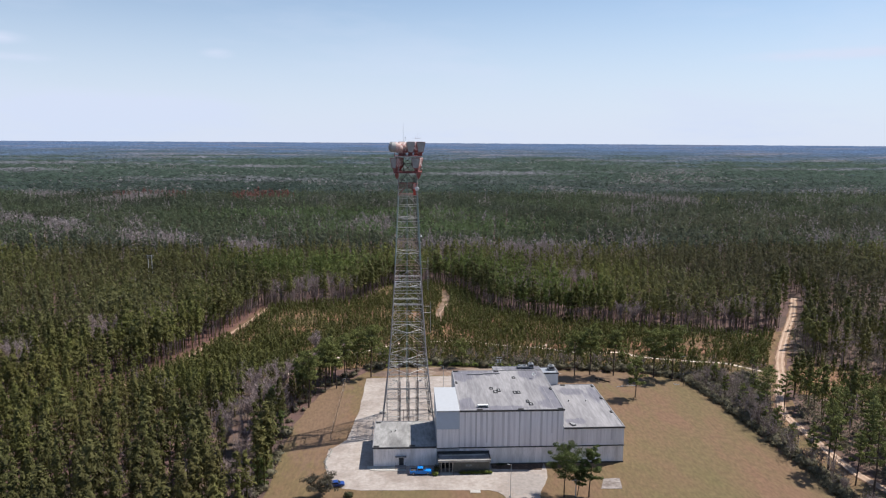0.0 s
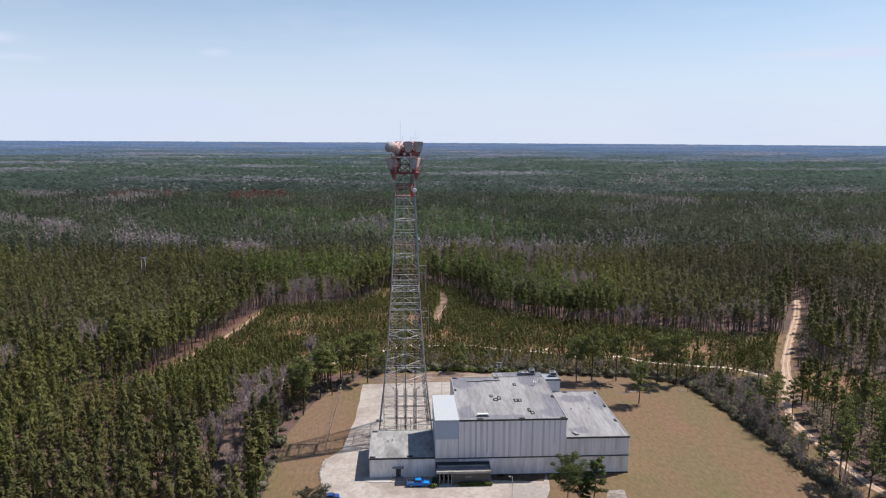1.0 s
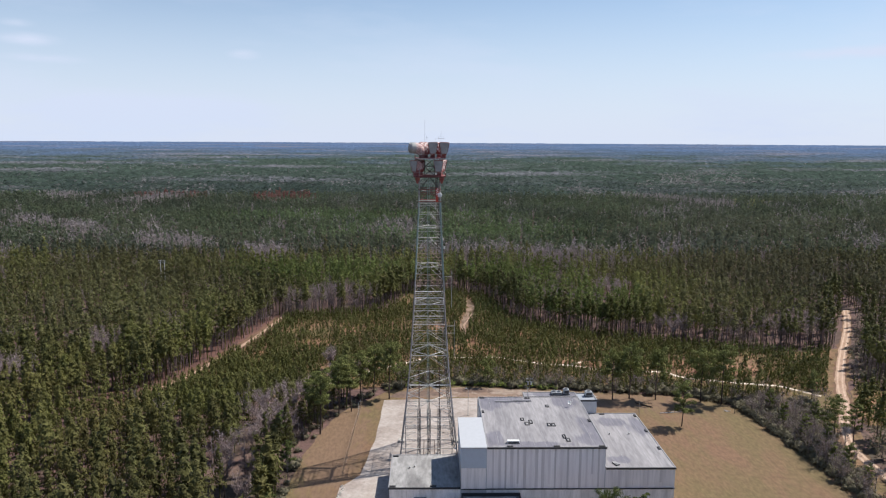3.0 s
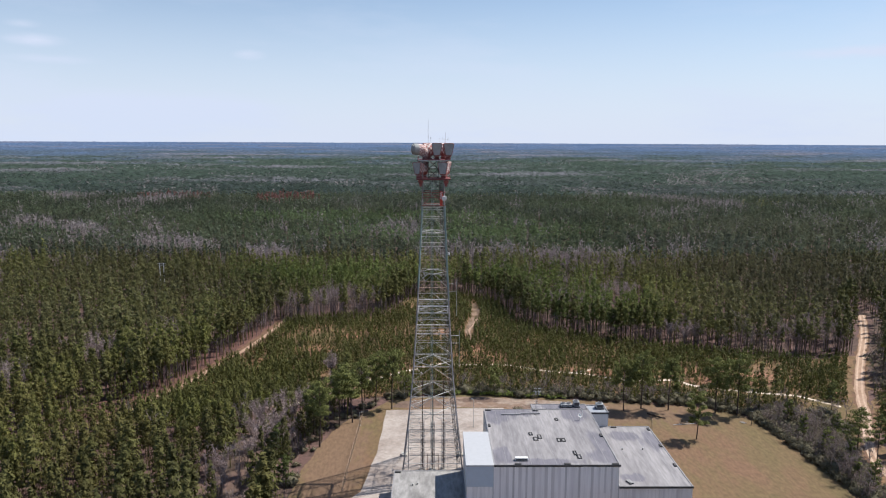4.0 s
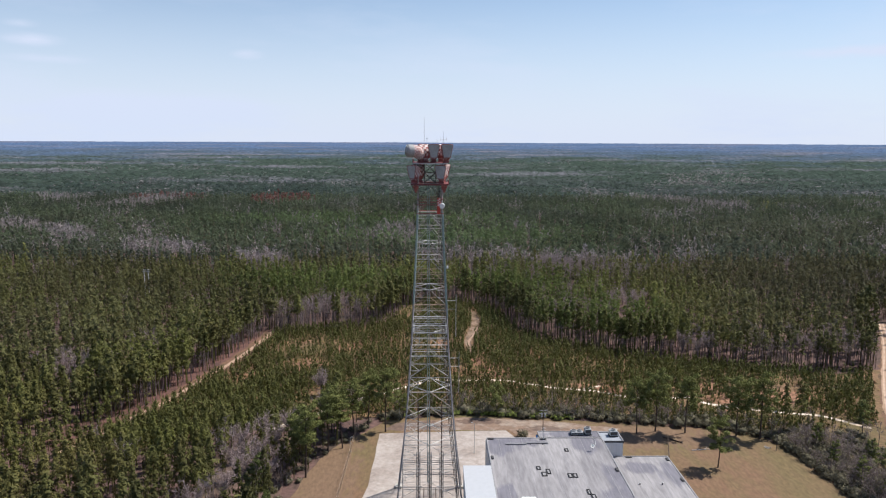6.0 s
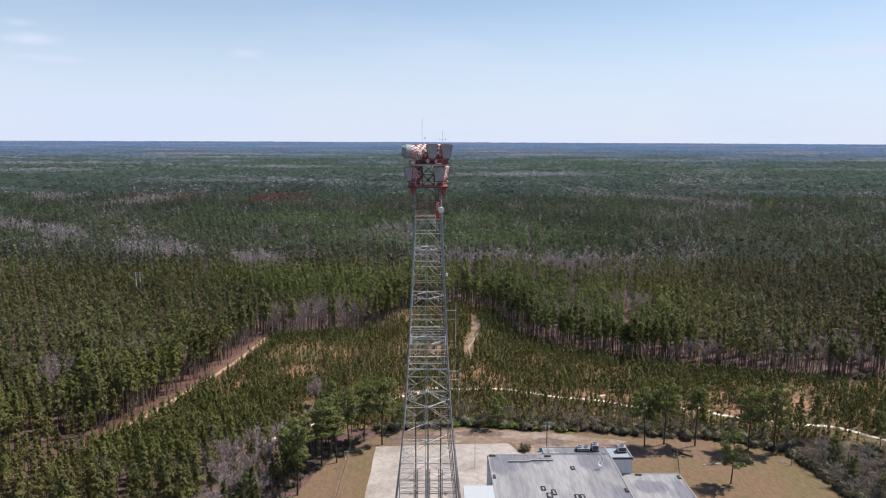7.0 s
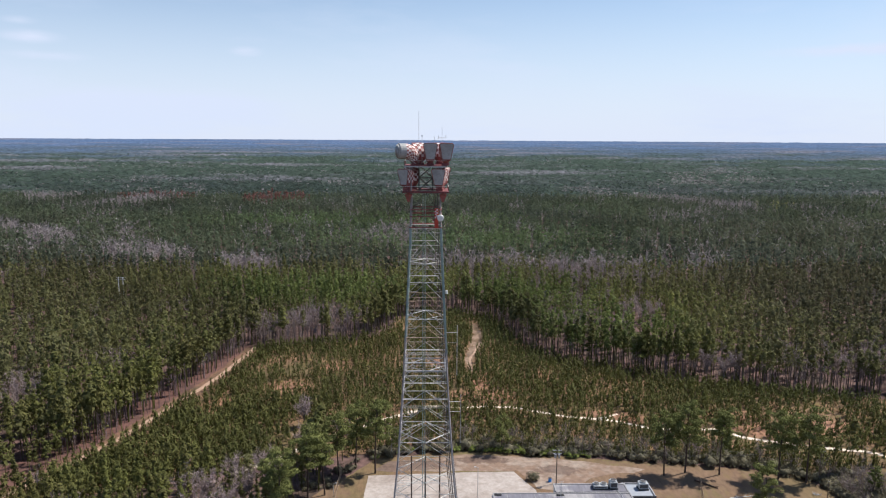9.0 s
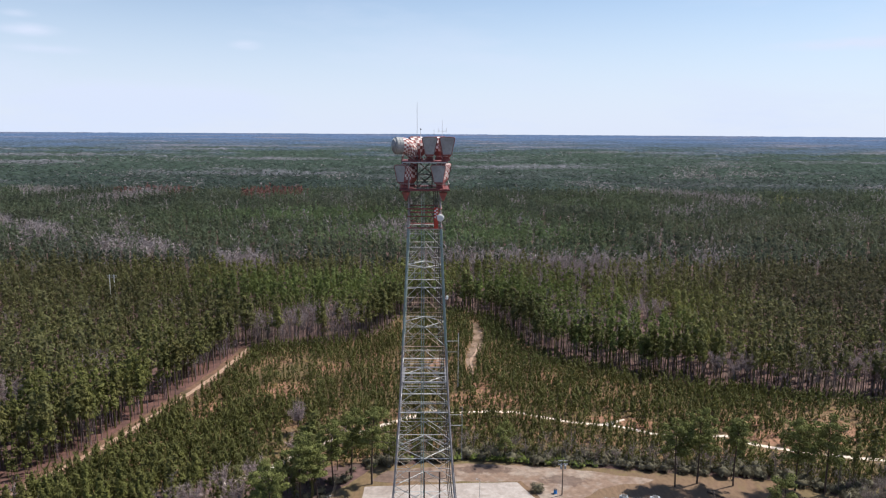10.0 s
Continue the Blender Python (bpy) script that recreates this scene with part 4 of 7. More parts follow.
    far = scatter(-2100, 2150, 1000, 2900, 8.0, rng)
    far = far[in_view(far)]
    far = far[(wave(far, 230, 11) < 1.15) & (rng.random(len(far)) < np.clip((2950 - np.hypot(*far.T)) / 1500, 0, 1) ** 1.3)]
    fb = rng.random(len(far)) < np.clip(bare_share(far) + 0.3 * (wave(far * np.array([0.35, 1.0]), 42, 12) > 1.15), 0, 0.9)
    bf, far = far[fb], far[~fb]
    stuff("far_bare_woods", spread(pines_far, bf, rise(np.hypot(*bf.T)) - 3, rng.normal(16, 2, len(bf)), rng), M["bare_distant"], "far grey strips of leafless trees", "forest")
    stuff("far_pine_forest", spread(pines_far, far, rise(np.hypot(*far.T)) - 3.5, rng.normal(16.2, 1.3, len(far)), rng), M["needles_far_hazed"], "far pine forest, a dark green carpet", "forest")


plant_forest()


def canopy_mesh():
    """The closed tree tops of the far country, with uneven crowns, out to the skyline."""
    r = np.concatenate([np.linspace(990, 2600, 70), np.geomspace(2640, 4880, 60)])
    a = np.radians(np.linspace(-50, 50, 420))
    rr, aa = np.meshgrid(r, a, indexing="ij")
    x, y = rr * np.sin(aa), rr * np.cos(aa)
    p = np.stack([x.ravel(), y.ravel()], -1)
    z = rise(rr).ravel() + 3 + 7 * np.clip((rr.ravel() - 1000) / 700, 0, 1) + (1.6 * wave(p, 35, 21) + 1.6 * wave(p, 140, 22) + np.random.default_rng(5).uniform(-3, 3, len(p))) * np.clip((5200 - rr.ravel()) / 2600, 0.25, 1)
    z = np.where(rr.ravel() < 1030, rise(rr).ravel() - 1, z)
    v = np.column_stack([p, z])
    k = len(a)
    i = (np.arange(len(r) - 1)[:, None] * k + np.arange(k - 1)[None]).ravel()
    return v, np.vstack([np.column_stack([i, i + 1, i + k + 1]), np.column_stack([i, i + k + 1, i + k])])[:, ::-1]


tagged(new("backdrop", mesh_of("backdrop", *canopy_mesh(), M["distance"])), "wooded country out to the skyline, blue haze painted in", "backdrop", kind="structure")


def plant_young():
    p = scatter(-110, 240, 160, 440, 1.7, rng)
    p = p[inside(*p.T, SCRUB) | inside(*p.T, SCRUB_EAST)]
    keep = far_from_line(p, DIRT_ROAD, 4.5) & far_from_line(p, WEST_TRACK, 4) & far_from_line(p, TRAIL, 1.7) & far_from_line(p, WEST_TRAIL, 2.2) & far_from_line(p, [(x, y - 3.5) for x, y in TRAIL[12:]], 3.6) & far_from_line(p, SCAR, 2.4)
    keep &= rng.random(len(p)) < np.clip(0.96 - 0.95 * np.clip(wave(p, 15, 31) - 0.42, 0, 1), 0.3, 0.97)
    for cx, cy, rx, ry in BARE_GRASS:
        keep &= (np.hypot((p[:, 0] - cx) / rx, (p[:, 1] - cy) / ry) > 1.0) | (rng.random(len(p)) < 0.38)
    p = p[keep]
    p = p[~inside(*p.T, SCRUB_EAST) | (np.random.default_rng(8).random(len(p)) < 0.62)]
    h = np.clip(-0.5 * inside(*p.T, SCRUB_EAST) + rng.normal(3.6, 0.9, len(p)) + 0.4 * wave(p, 30, 32) + 1.4 * (p[:, 0] < -30) * (p[:, 1] < 300), 1.0, 6)
    stuff("young_pines", spread(young, p, np.zeros(len(p)), h, rng), M["needles_young"], "rows of young dark green planted pines", "plantation")


plant_young()
ribbon("sand_scar", SCAR, lambda t: 1.4 + 4.2 * math.sin(math.pi * min(1.0, 0.15 + t * 0.85)) ** 2, 0.05, M["scar"], "bare tan sandy scar between the young pines", "bare soil", 5, 1.3)
ribbon("sand_scar_middle", [(22.4, 372), (21.2, 366), (19.4, 358), (17.4, 350), (17.2, 342)], 0.8, 0.07, M["sand"], "pale washed rut in the bare scar", "bare soil", 6, 0.6)
ribbon("sandy_trail_west", WEST_TRAIL, 1.9, 0.068, M["white_sand"], "sandy trail winding through the half-grown pines", "trail", 17, 0.6)
ribbon("trail_spur", [(55, 288.8), (58, 290.2), (62.6, 292.7)], 1.2, 0.065, M["white_sand"], "short white spur of the sandy trail", "trail", 16, 0.4)



# ---- hard ground ----
SLAB = [(-15, 251), (-15.5, 222), (-17, 205), (-18, 197), (-22.5, 190), (-22.6, 183), (-21.6, 177), (-19.1, 171), (-16.6, 167.5), (-11.5, 166.2), (19.0, 165.35), (21.2, 165.0), (23.0, 164.1), (24.3, 162.6), (25.0, 160.6), (25.4, 157), (26, 140), (32, 140), (33.7, 162), (34.6, 165.2), (36.0, 167.8), (37.4, 171.5), (38.2, 175.7), (38, 179.4),
        (43, 190), (43, 214), (28, 219), (28.5, 243), (24, 253), (14, 253)]
sheet("pavement", SLAB, 0.08, M["concrete"], "pale weathered concrete yard and driveway", "pavement", 3, 0.25, 4)
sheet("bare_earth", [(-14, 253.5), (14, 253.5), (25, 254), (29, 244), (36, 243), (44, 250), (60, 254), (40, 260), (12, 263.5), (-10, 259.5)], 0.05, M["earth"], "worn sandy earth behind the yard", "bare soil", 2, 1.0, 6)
sheet("sidewalk", [(-10.8, 179.6), (-10.6, 178.2), (-9.6, 177.2), (-7.5, 176.7), (-0.2, 176.6), (-0.2, 179.6)], 0.2, M["kerb"], "pale concrete walk along the low wing", "pavement", 2, 0)
sheet("concrete_pad", [(52.2, 170.0), (56.6, 170.2), (55.6, 164.5), (50.2, 164.7)], 0.14, M["earth_step"], "grey stained concrete pad in the lawn", "pavement", 2, 0.1)
sheet("kerb_slab", [(16.2, 163.9), (18.8, 163.9), (18.8, 165.3), (16.2, 165.3)], 0.16, M["kerb"], "white concrete slab at the driveway's edge", "slab", 1, 0.04)


sheet("planting_bed", [(23.4, 179.44), (23.2, 176.9), (29, 176.2), (36.8, 175.6), (38.0, 179.44)], 0.12, M["bed_soil"], "dark mulched planting bed along the wall", "bed", 3, 0.15)
rk = np.random.default_rng(77)
for k in range(26):
    u = k / 25
    o = empty("edge_stone", pose(-22.2 + 0.5 * math.sin(7 * u) + rk.uniform(-.35, .35), 191.2 - 12.6 * u, 0.05, 0, 0, rk.uniform(0, 180)), "pale broken concrete rubble along the drive's edge", "stone", "edge stones")
    v, f = blob((0, 0, 0.08), (rk.uniform(0.25, 0.55), rk.uniform(0.18, 0.35), rk.uniform(0.12, 0.22)), rk, 6)
    st = new("rock", mesh_of("rock", v, f, M["kerb"]))
    st.parent = o


# ---- building ----
def quadbox(name, rows, material, parent, label="", bevel=0.0):
    return part(name, boxes(*rows, bevel=bevel), material, parent, label)


hall = empty("equipment_building", pose(0, 0, 0), "grey windowless metal-clad equipment building with flat stepped roofs", "building")
quadbox("wall", [(-9.1, 179.5, -0.3, 8.26, 197.2, 5.25)], M["wall"], hall, "white painted low wing wall")
quadbox("wall", [(8.3, 179.5, -0.3, 14.36, 197.4, 5.0)], M["wall"], hall, "white painted lower wall")
quadbox("wall", [(8.3, 179.45, 5.2, 14.36, 197.4, 10.6)], M["wall"], hall, "grey metal wall below the newer box")
quadbox("wall", [(8.25, 179.36, 10.6, 14.42, 197.45, 15.55)], M["new_metal"], hall, "pale blue-grey new metal cladding")
quadbox("wall", [(14.4, 179.6, -0.3, 43.3, 212.5, 15.45)], M["wall"], hall, "grey stained metal wall")
quadbox("wall", [(28.0, 212.5, -0.3, 43.2, 216.4, 15.45)], M["wall"], hall, "grey metal wall of the rear bay")
quadbox("wall", [(43.3, 179.62, -0.3, 60.45, 213.5, 10.15)], M["wall"], hall, "pale grey metal wall")
quadbox("wall", [(43.5, 213.6, -0.3, 49.2, 219.4, 14.0)], M["wall"], hall, "grey wall of the rear stair tower")


def roof(x0, y0, x1, y1, z, material, label, edge=0.22):
    r = quadbox("roof", [(x0, y0, z - 0.25, x1, y1, z)], material, hall, label)
    e = 0.16
    for a in ((x0 - 0.12, y0 - 0.12, x1 + 0.12, y0 + e), (x0 - 0.12, y1 - e, x1 + 0.12, y1 + 0.12), (x0 - 0.12, y0 + e, x0 + e, y1 - e), (x1 - e, y0 + e, x1 + 0.12, y1 - e)):
        quadbox("roof_edge", [(a[0], a[1], z - 0.3, a[2], a[3], z + edge)], M["trim_dark"] if a[1] < y0 else M["roof_edge"], r)
    return r


roof(-9.2, 179.4, 8.1, 197.3, 5.5, M["roof_low"], "pale flat roof of the low wing", 0.1)
quadbox("roof", [(8.1, 179.2, 15.55, 14.5, 197.6, 15.95)], M["new_roof"], hall, "white metal roof of the newer box", 0.05)
r_main = roof(14.65, 179.4, 43.4, 212.6, 15.75, M["roof"], "grey ponded membrane roof", 0.12)
roof(28.0, 212.9, 43.25, 216.5, 15.75, M["roof"], "grey membrane roof of the rear bay", 0.12)
r_right = roof(43.65, 179.45, 60.5, 213.5, 10.4, M["roof"], "grey membrane roof", 0.12)
roof(43.45, 213.75, 49.3, 219.5, 14.2, M["roof_pent"], "bluish flat roof of the rear stair tower", 0.25)
quadbox("belt_course", [(8.3, 179.3, 5.0, 60.6, 179.66, 5.2)], M["trim_dark"], hall, "dark belt between upper and lower cladding")
quadbox("belt_course", [(60.45, 179.66, 5.0, 60.6, 213.5, 5.2)], M["trim_dark"], hall)
quadbox("plinth", [(14.4, 179.46, 0, 60.55, 179.6, 0.35)], M["trim_dark"], hall)
# seams of the membrane
seam = boxes((0, -16.4, 0, 0.10, 16.4, 0.012))
seam_me = bpy.data.meshes.new("seam")
seam.to_mesh(seam_me)
seam.free()
seam_me.materials.append(M["seam"])
for k in range(9):
    shared("seam", seam_me, r_main, pose(17.4 + 2.9 * k + random.uniform(-.15, .15), 196, 15.75, 0, 0, random.uniform(-.2, .2)))
for k in range(5):
    shared("seam", seam_me, r_right, pose(46.3 + 2.9 * k, 196.4, 10.4))
# cladding panels of the front
panel_me = {}


def cladding(x0, x1, z0, z1, y, pitch, parent_wall, material, key):
    n = round((x1 - x0) / pitch)
    w = (x1 - x0) / n
    if key not in panel_me:
        b = bmesh.new()
        box(b, 0.005, -0.05, z0, w - 0.005, 0.0, z1)
        box(b, w * 0.42, -0.075, z0 + 0.02, w * 0.58, -0.05, z1 - 0.02)
        me = bpy.data.meshes.new("panel")
        b.to_mesh(me)
        b.free()
        me.materials.append(material)
        panel_me[key] = me
    for k in range(n):
        shared("panel", panel_me[key], parent_wall, pose(x0 + k * w, y, 0))


stain_me = bpy.data.meshes.new("rain_streak")
b = boxes((-0.10, -0.009, -1.0, 0.13, 0.0, 0.0))
b.to_mesh(stain_me)
b.free()
stain_me.materials.append(M["wall_stain"])
rs = random.Random(4)


def streaks(x0, x1, pitch, y, ztop, zlow, parent_wall):
    n = round((x1 - x0) / pitch)
    for k in range(1, n):
        if rs.random() < 0.93:
            ln = (ztop - zlow) * (1.0 if rs.random() < 0.75 else rs.uniform(0.6, 0.95))
            shared("rain_streak", stain_me, parent_wall, Matrix.Translation((x0 + (x1 - x0) * k / n + rs.uniform(-.1, .1), y, ztop)) @ Matrix.Diagonal((rs.uniform(1.4, 3.4), 1, ln, 1)))


walls = [c for c in hall.children if c.name.startswith("wall")]
cladding(14.5, 43.2, 5.22, 15.4, 179.6, 1.51, walls[4], M["wall_panel"], "main_up")
cladding(14.5, 43.2, 0.35, 4.98, 179.6, 1.51, walls[4], M["wall_low"], "main_low")
cladding(43.4, 60.4, 5.22, 10.1, 179.62, 1.55, walls[6], M["wall_clean"], "right_up")
cladding(43.4, 60.4, 0.35, 4.98, 179.62, 1.55, walls[6], M["wall_low"], "right_low")
cladding(8.35, 14.3, 5.22, 10.55, 179.45, 1.5, walls[2], M["wall_clean"], "box_mid")
cladding(8.3, 14.36, 10.65, 15.5, 179.36, 1.0, walls[3], M["new_metal"], "box_up")
cladding(-9.05, 8.2, 0.1, 5.2, 179.5, 1.5, walls[0], M["wall_low"], "low")
streaks(14.5, 43.2, 1.51, 179.55, 15.4, 5.22, walls[4])
streaks(43.4, 60.4, 3.1, 179.57, 10.1, 5.22, walls[6])
# door of the low wing, with its canopy and steps
door = quadbox("door", [(-1.95, 179.36, 0.35, -0.95, 179.44, 2.55)], M["door"], hall, "dark grey steel door")
quadbox("door_frame", [(-2.1, 179.34, 0.3, -1.97, 179.45, 2.7), (-0.93, 179.34, 0.3, -0.8, 179.45, 2.7), (-2.1, 179.34, 2.57, -0.8, 179.45, 2.7)], M["trim_dark"], door)
quadbox("door_handle", [(-1.12, 179.28, 1.3, -1.02, 179.36, 1.42)], M["steel"], door)
quadbox("door_canopy", [(-3.1, 178.5, 2.95, -0.1, 179.42, 3.1)], M["roof_dark"], hall, "thin grey canopy over the door")
for k in range(3):
    quadbox("step", [(-3.0, 177.3 - 0.3 * k + 0.3, 0.2, -0.2, 179.4, 0.36 - 0.06 * k)] if k == 0 else [(-3.0, 177.6 - 0.3 * k, 0.08, -0.2, 177.6 - 0.3 * (k - 1), 0.36 - 0.09 * k)], M["earth_step"], hall, "weathered concrete step")
for x in (-3.0, -0.3):
    b = bmesh.new()
    for y in (177.1, 179.2):
        rod(b, (x, y, 0.1), (x, y, 1.25), 0.025)
    rod(b, (x, 177.1, 1.25), (x, 179.2, 1.25), 0.025)
    part("handrail", b, M["steel_dark"], hall)
# entrance porch
porch = empty("entrance_porch", pose(0, 0, 0), "dark brick entrance porch with flat roof", "porch")
quadbox("wall", [(12.6, 175.0, 0, 22.4, 175.25, 3.3), (22.15, 175.25, 0, 22.4, 179.3, 3.3), (8.7, 175.25, 0, 8.95, 179.3, 3.3)], M["dark_brick"], porch, "dark olive-grey wall")
quadbox("back_wall", [(8.95, 177.6, 0, 12.6, 177.8, 3.3)], M["trim_dark"], porch)
quadbox("roof", [(8.5, 174.6, 3.3, 22.6, 179.28, 3.55)], M["roof_dark"], porch, "dark stained flat roof")
for a in ((8.4, 174.5, 22.7, 174.75), (8.4, 179.0, 22.7, 179.28), (8.4, 174.75, 8.65, 179.0), (22.45, 174.75, 22.7, 179.0)):
    quadbox("parapet", [(a[0], a[1], 3.25, a[2], a[3], 3.85 if a[1] < 178 else 4.25)], M["kerb"] if a[1] < 174.6 else M["trim_dark"], porch)
quadbox("roof_ridge", [(9.6, 178.0, 3.55, 21.5, 178.2, 3.75)], M["kerb"], porch)
for x in (9.3, 10.4, 11.5, 12.4):
    quadbox("column", [(x - 0.09, 175.0, 0, x + 0.09, 175.18, 3.3)], M["kerb"], porch, "white post")
for x in (9.8, 10.9):
    dr = quadbox("door", [(x - 0.45, 177.5, 0.1, x + 0.45, 177.58, 2.3)], M["glass_dark"], porch, "dark glass door")
    quadbox("door_handle", [(x + 0.3, 177.42, 1.0, x + 0.34, 177.5, 1.4)], M["steel"], dr)
sg = quadbox("sign", [(16.0, 174.94, 1.9, 17.5, 174.998, 2.3)], M["kerb_dim"], porch, "small pale sign with a worn line of lettering")
quadbox("letter_bar", [(16.15, 174.925, 2.05, 17.35, 174.94, 2.15)], M["trim_dark"], sg)
for x in (8.9, 12.5):
    b = bmesh.new()
    for y in (173.4, 175.0):
        rod(b, (x, y, 0.05), (x, y, 1.0), 0.03)
    rod(b, (x, 173.4, 1.0), (x, 175.0, 1.0), 0.03)
    part("handrail", b, M["steel_dark"], porch)
quadbox("step", [(9.0, 173.6, 0.05, 12.4, 175.2, 0.2)], M["kerb"], porch)


# things on the roofs
def roof_curb(x, y, z, w, d, h=0.16):
    o = empty("roof_curb", pose(x, y, z), "low black tar-sealed curb round a roof opening", "roof curb", "roof curbs")
    e = 0.26
    quadbox("frame", [(-w / 2, -d / 2, 0, -w / 2 + e, d / 2, h), (w / 2 - e, -d / 2, 0, w / 2, d / 2, h), (-w / 2 + e, -d / 2, 0, w / 2 - e, -d / 2 + e, h), (-w / 2 + e, d / 2 - e, 0, w / 2 - e, d / 2, h)], M["tar"], o)
    quadbox("lid", [(-w / 2 + e, -d / 2 + e, 0, w / 2 - e, d / 2 - e, h * 0.5)], M["roof_edge"], o)


for x, y, w, d in ((25.2, 196.5, 0.95, 1.7), (26.1, 193.6, 1.2, 1.9), (27.2, 194.8, 1.0, 2.2), (31.75, 192.9, 1.0, 1.9), (32.85, 192.9, 1.0, 1.9), (34.3, 185.6, 0.8, 2.2), (34.9, 183.7, 1.0, 1.9), (33.3, 205.7, 0.9, 1.6)):
    roof_curb(x, y, 15.75, w, d)


def scupper(x, y, z, along):
    w, d = (1.5, 0.6) if along else (0.6, 1.5)
    o = empty("roof_scupper", pose(x, y, z), "dark drain box at the roof's edge", "roof drain", "roof drains")
    quadbox("box", [(-w / 2, -d / 2, 0, w / 2, d / 2, 0.28)], M["trim_dark"], o, bevel=0.04)
    quadbox("grate", [(-w / 2 + .1, -d / 2 + .1, 0.28, w / 2 - .1, d / 2 - .1, 0.31)], M["steel_dark"], o)


for x, y, z, al in ((20.1, 179.9, 15.75, 1), (31.4, 179.9, 15.75, 1), (42.4, 179.9, 15.75, 1), (15.2, 201.7, 15.75, 0), (42.8, 195.5, 15.75, 0), (15.6, 212.0, 15.75, 1), (28.6, 211.8, 15.75, 1),
                    (59.9, 201.1, 10.4, 0), (59.9, 190.2, 10.4, 0), (59.9, 211.6, 10.4, 0), (50.6, 212.9, 10.4, 1), (-8.3, 196.4, 5.5, 1), (-8.3, 180.0, 5.5, 1), (1.6, 180.2, 5.5, 1)):
    scupper(x, y, z, al)
o = empty("roof_unit", pose(21.1, 182.0, 15.75), "long low white ventilation box on the roof", "roof unit")
quadbox("case", [(-1.5, -0.45, 0.15, 1.5, 0.45, 0.75)], M["white"], o, bevel=0.05)
quadbox("plinth", [(-1.55, -0.5, 0, 1.55, 0.5, 0.15)], M["trim_dark"], o)
quadbox("louvre", [(-1.3, -0.47, 0.25, 1.3, -0.45, 0.6)], M["steel_dark"], o)
for x, y, z in ((-4.4, 189.7, 5.5), (-3.2, 190.3, 5.5), (46.4, 181.1, 10.4), (49.3, 199, 10.4), (54.6, 199, 10.4)):
    o = empty("vent_pipe", pose(x, y, z), "short dark vent pipe on the roof", "vent pipe", "vent pipes")
    b = rod(bmesh.new(), (0, 0, 0), (0, 0, 0.5), 0.12, sides=10)
    part("pipe", b, M["steel_dark"], o)
    part("cap", rod(bmesh.new(), (0, 0, 0.5), (0, 0, 0.62), 0.24, 0.05, sides=10), M["unit_grey"], o)
o = empty("roof_hatch", pose(46.4, 181.6, 10.4, 0, 0, 20), "dark open roof hatch lid", "roof hatch")
quadbox("curb", [(-0.5, -0.9, 0, 0.5, 0.9, 0.3)], M["trim_dark"], o)
quadbox("lid", [(-0.5, -0.9, 0.3, 0.5, 0.9, 0.36)], M["roof_edge"], o)
# conduit along the back of the main roof
o = empty("roof_duct", pose(0, 0, 15.75), "low grey cable duct near the roof's back edge", "duct")
quadbox("duct", [(19.0, 208.7, 0.1, 24.2, 209.1, 0.34)], M["roof_edge"], o, bevel=0.05)
quadbox("duct", [(23.9, 209.3, 0.1, 29.5, 209.7, 0.34)], M["roof_edge"], o, bevel=0.05)
for x in (19.5, 22, 25, 28):
    quadbox("foot", [(x, 208.7, 0, x + 0.2, 209.6, 0.1)], M["trim_dark"], o)


def fan_unit(x, y, z, w, d, h, fans, label):
    o = empty("cooling_unit", pose(x, y, z), label, "cooling unit", "cooling units")
    quadbox("skid", [(-w / 2 - .1, -d / 2 - .1, 0, w / 2 + .1, d / 2 + .1, 0.3)], M["trim_dark"], o)
    quadbox("case", [(-w / 2, -d / 2, 0.3, w / 2, d / 2, h)], M["unit_grey"], o, bevel=0.05)
    for k in range(fans):
        fx = -w / 2 + w * (k + 0.5) / fans
        f = part("fan_ring", rod(bmesh.new(), (fx, 0, h), (fx, 0, h + 0.3), min(w / fans, d) * 0.42, sides=14), M["unit_grey"], o)
        part("fan_guard", rod(bmesh.new(), (fx, 0, h + 0.3), (fx, 0, h + 0.32), min(w / fans, d) * 0.36, sides=14), M["steel_dark"], f)
    for s in (-1, 1):
        quadbox("grille", [(-w / 2 + .15, s * d / 2 - .01, 0.5, w / 2 - .15, s * d / 2 + .01, h - .2)], M["steel_dark"], o)


fan_unit(37.6, 214.8, 15.75, 3.0, 1.7, 0.9, 2, "low dark rooftop cooling unit with two fans")
fan_unit(40.4, 214.9, 15.75, 1.6, 1.6, 1.6, 1, "tall white rooftop cooling unit")
fan_unit(47.6, 217.4, 14.2, 2.0, 1.6, 1.5, 1, "white cooling unit on the stair tower")
o = empty("roof_dish", pose(39.4, 205.2, 15.75, 0, 0, 200), "small white satellite dish on the roof", "satellite dish")
b = bmesh.new()
bmesh.ops.create_uvsphere(b, u_segments=16, v_segments=10, radius=0.6)
bmesh.ops.delete(b, geom=[v for v in b.verts if v.co.z > -0.3], context="VERTS")
bmesh.ops.transform(b, matrix=pose(0, 0.3, 1.5, -60, 0, 0), verts=b.verts)
d = part("reflector", b, M["white"], o, smooth=True)
sm = d.modifiers.new("thickness", "SOLIDIFY")
sm.thickness = 0.03
part("mast", rod(bmesh.new(), (0, 0, 0), (0, 0, 1.3), 0.05), M["steel"], o)
part("arm", rod(bmesh.new(), (0, 0.2, 0.9), (0, -0.7, 1.4), 0.025), M["steel"], o)
o = empty("roof_cable", pose(0, 0, 15.75), "pale grey hose curving over the roof", "cable")
b = bmesh.new()
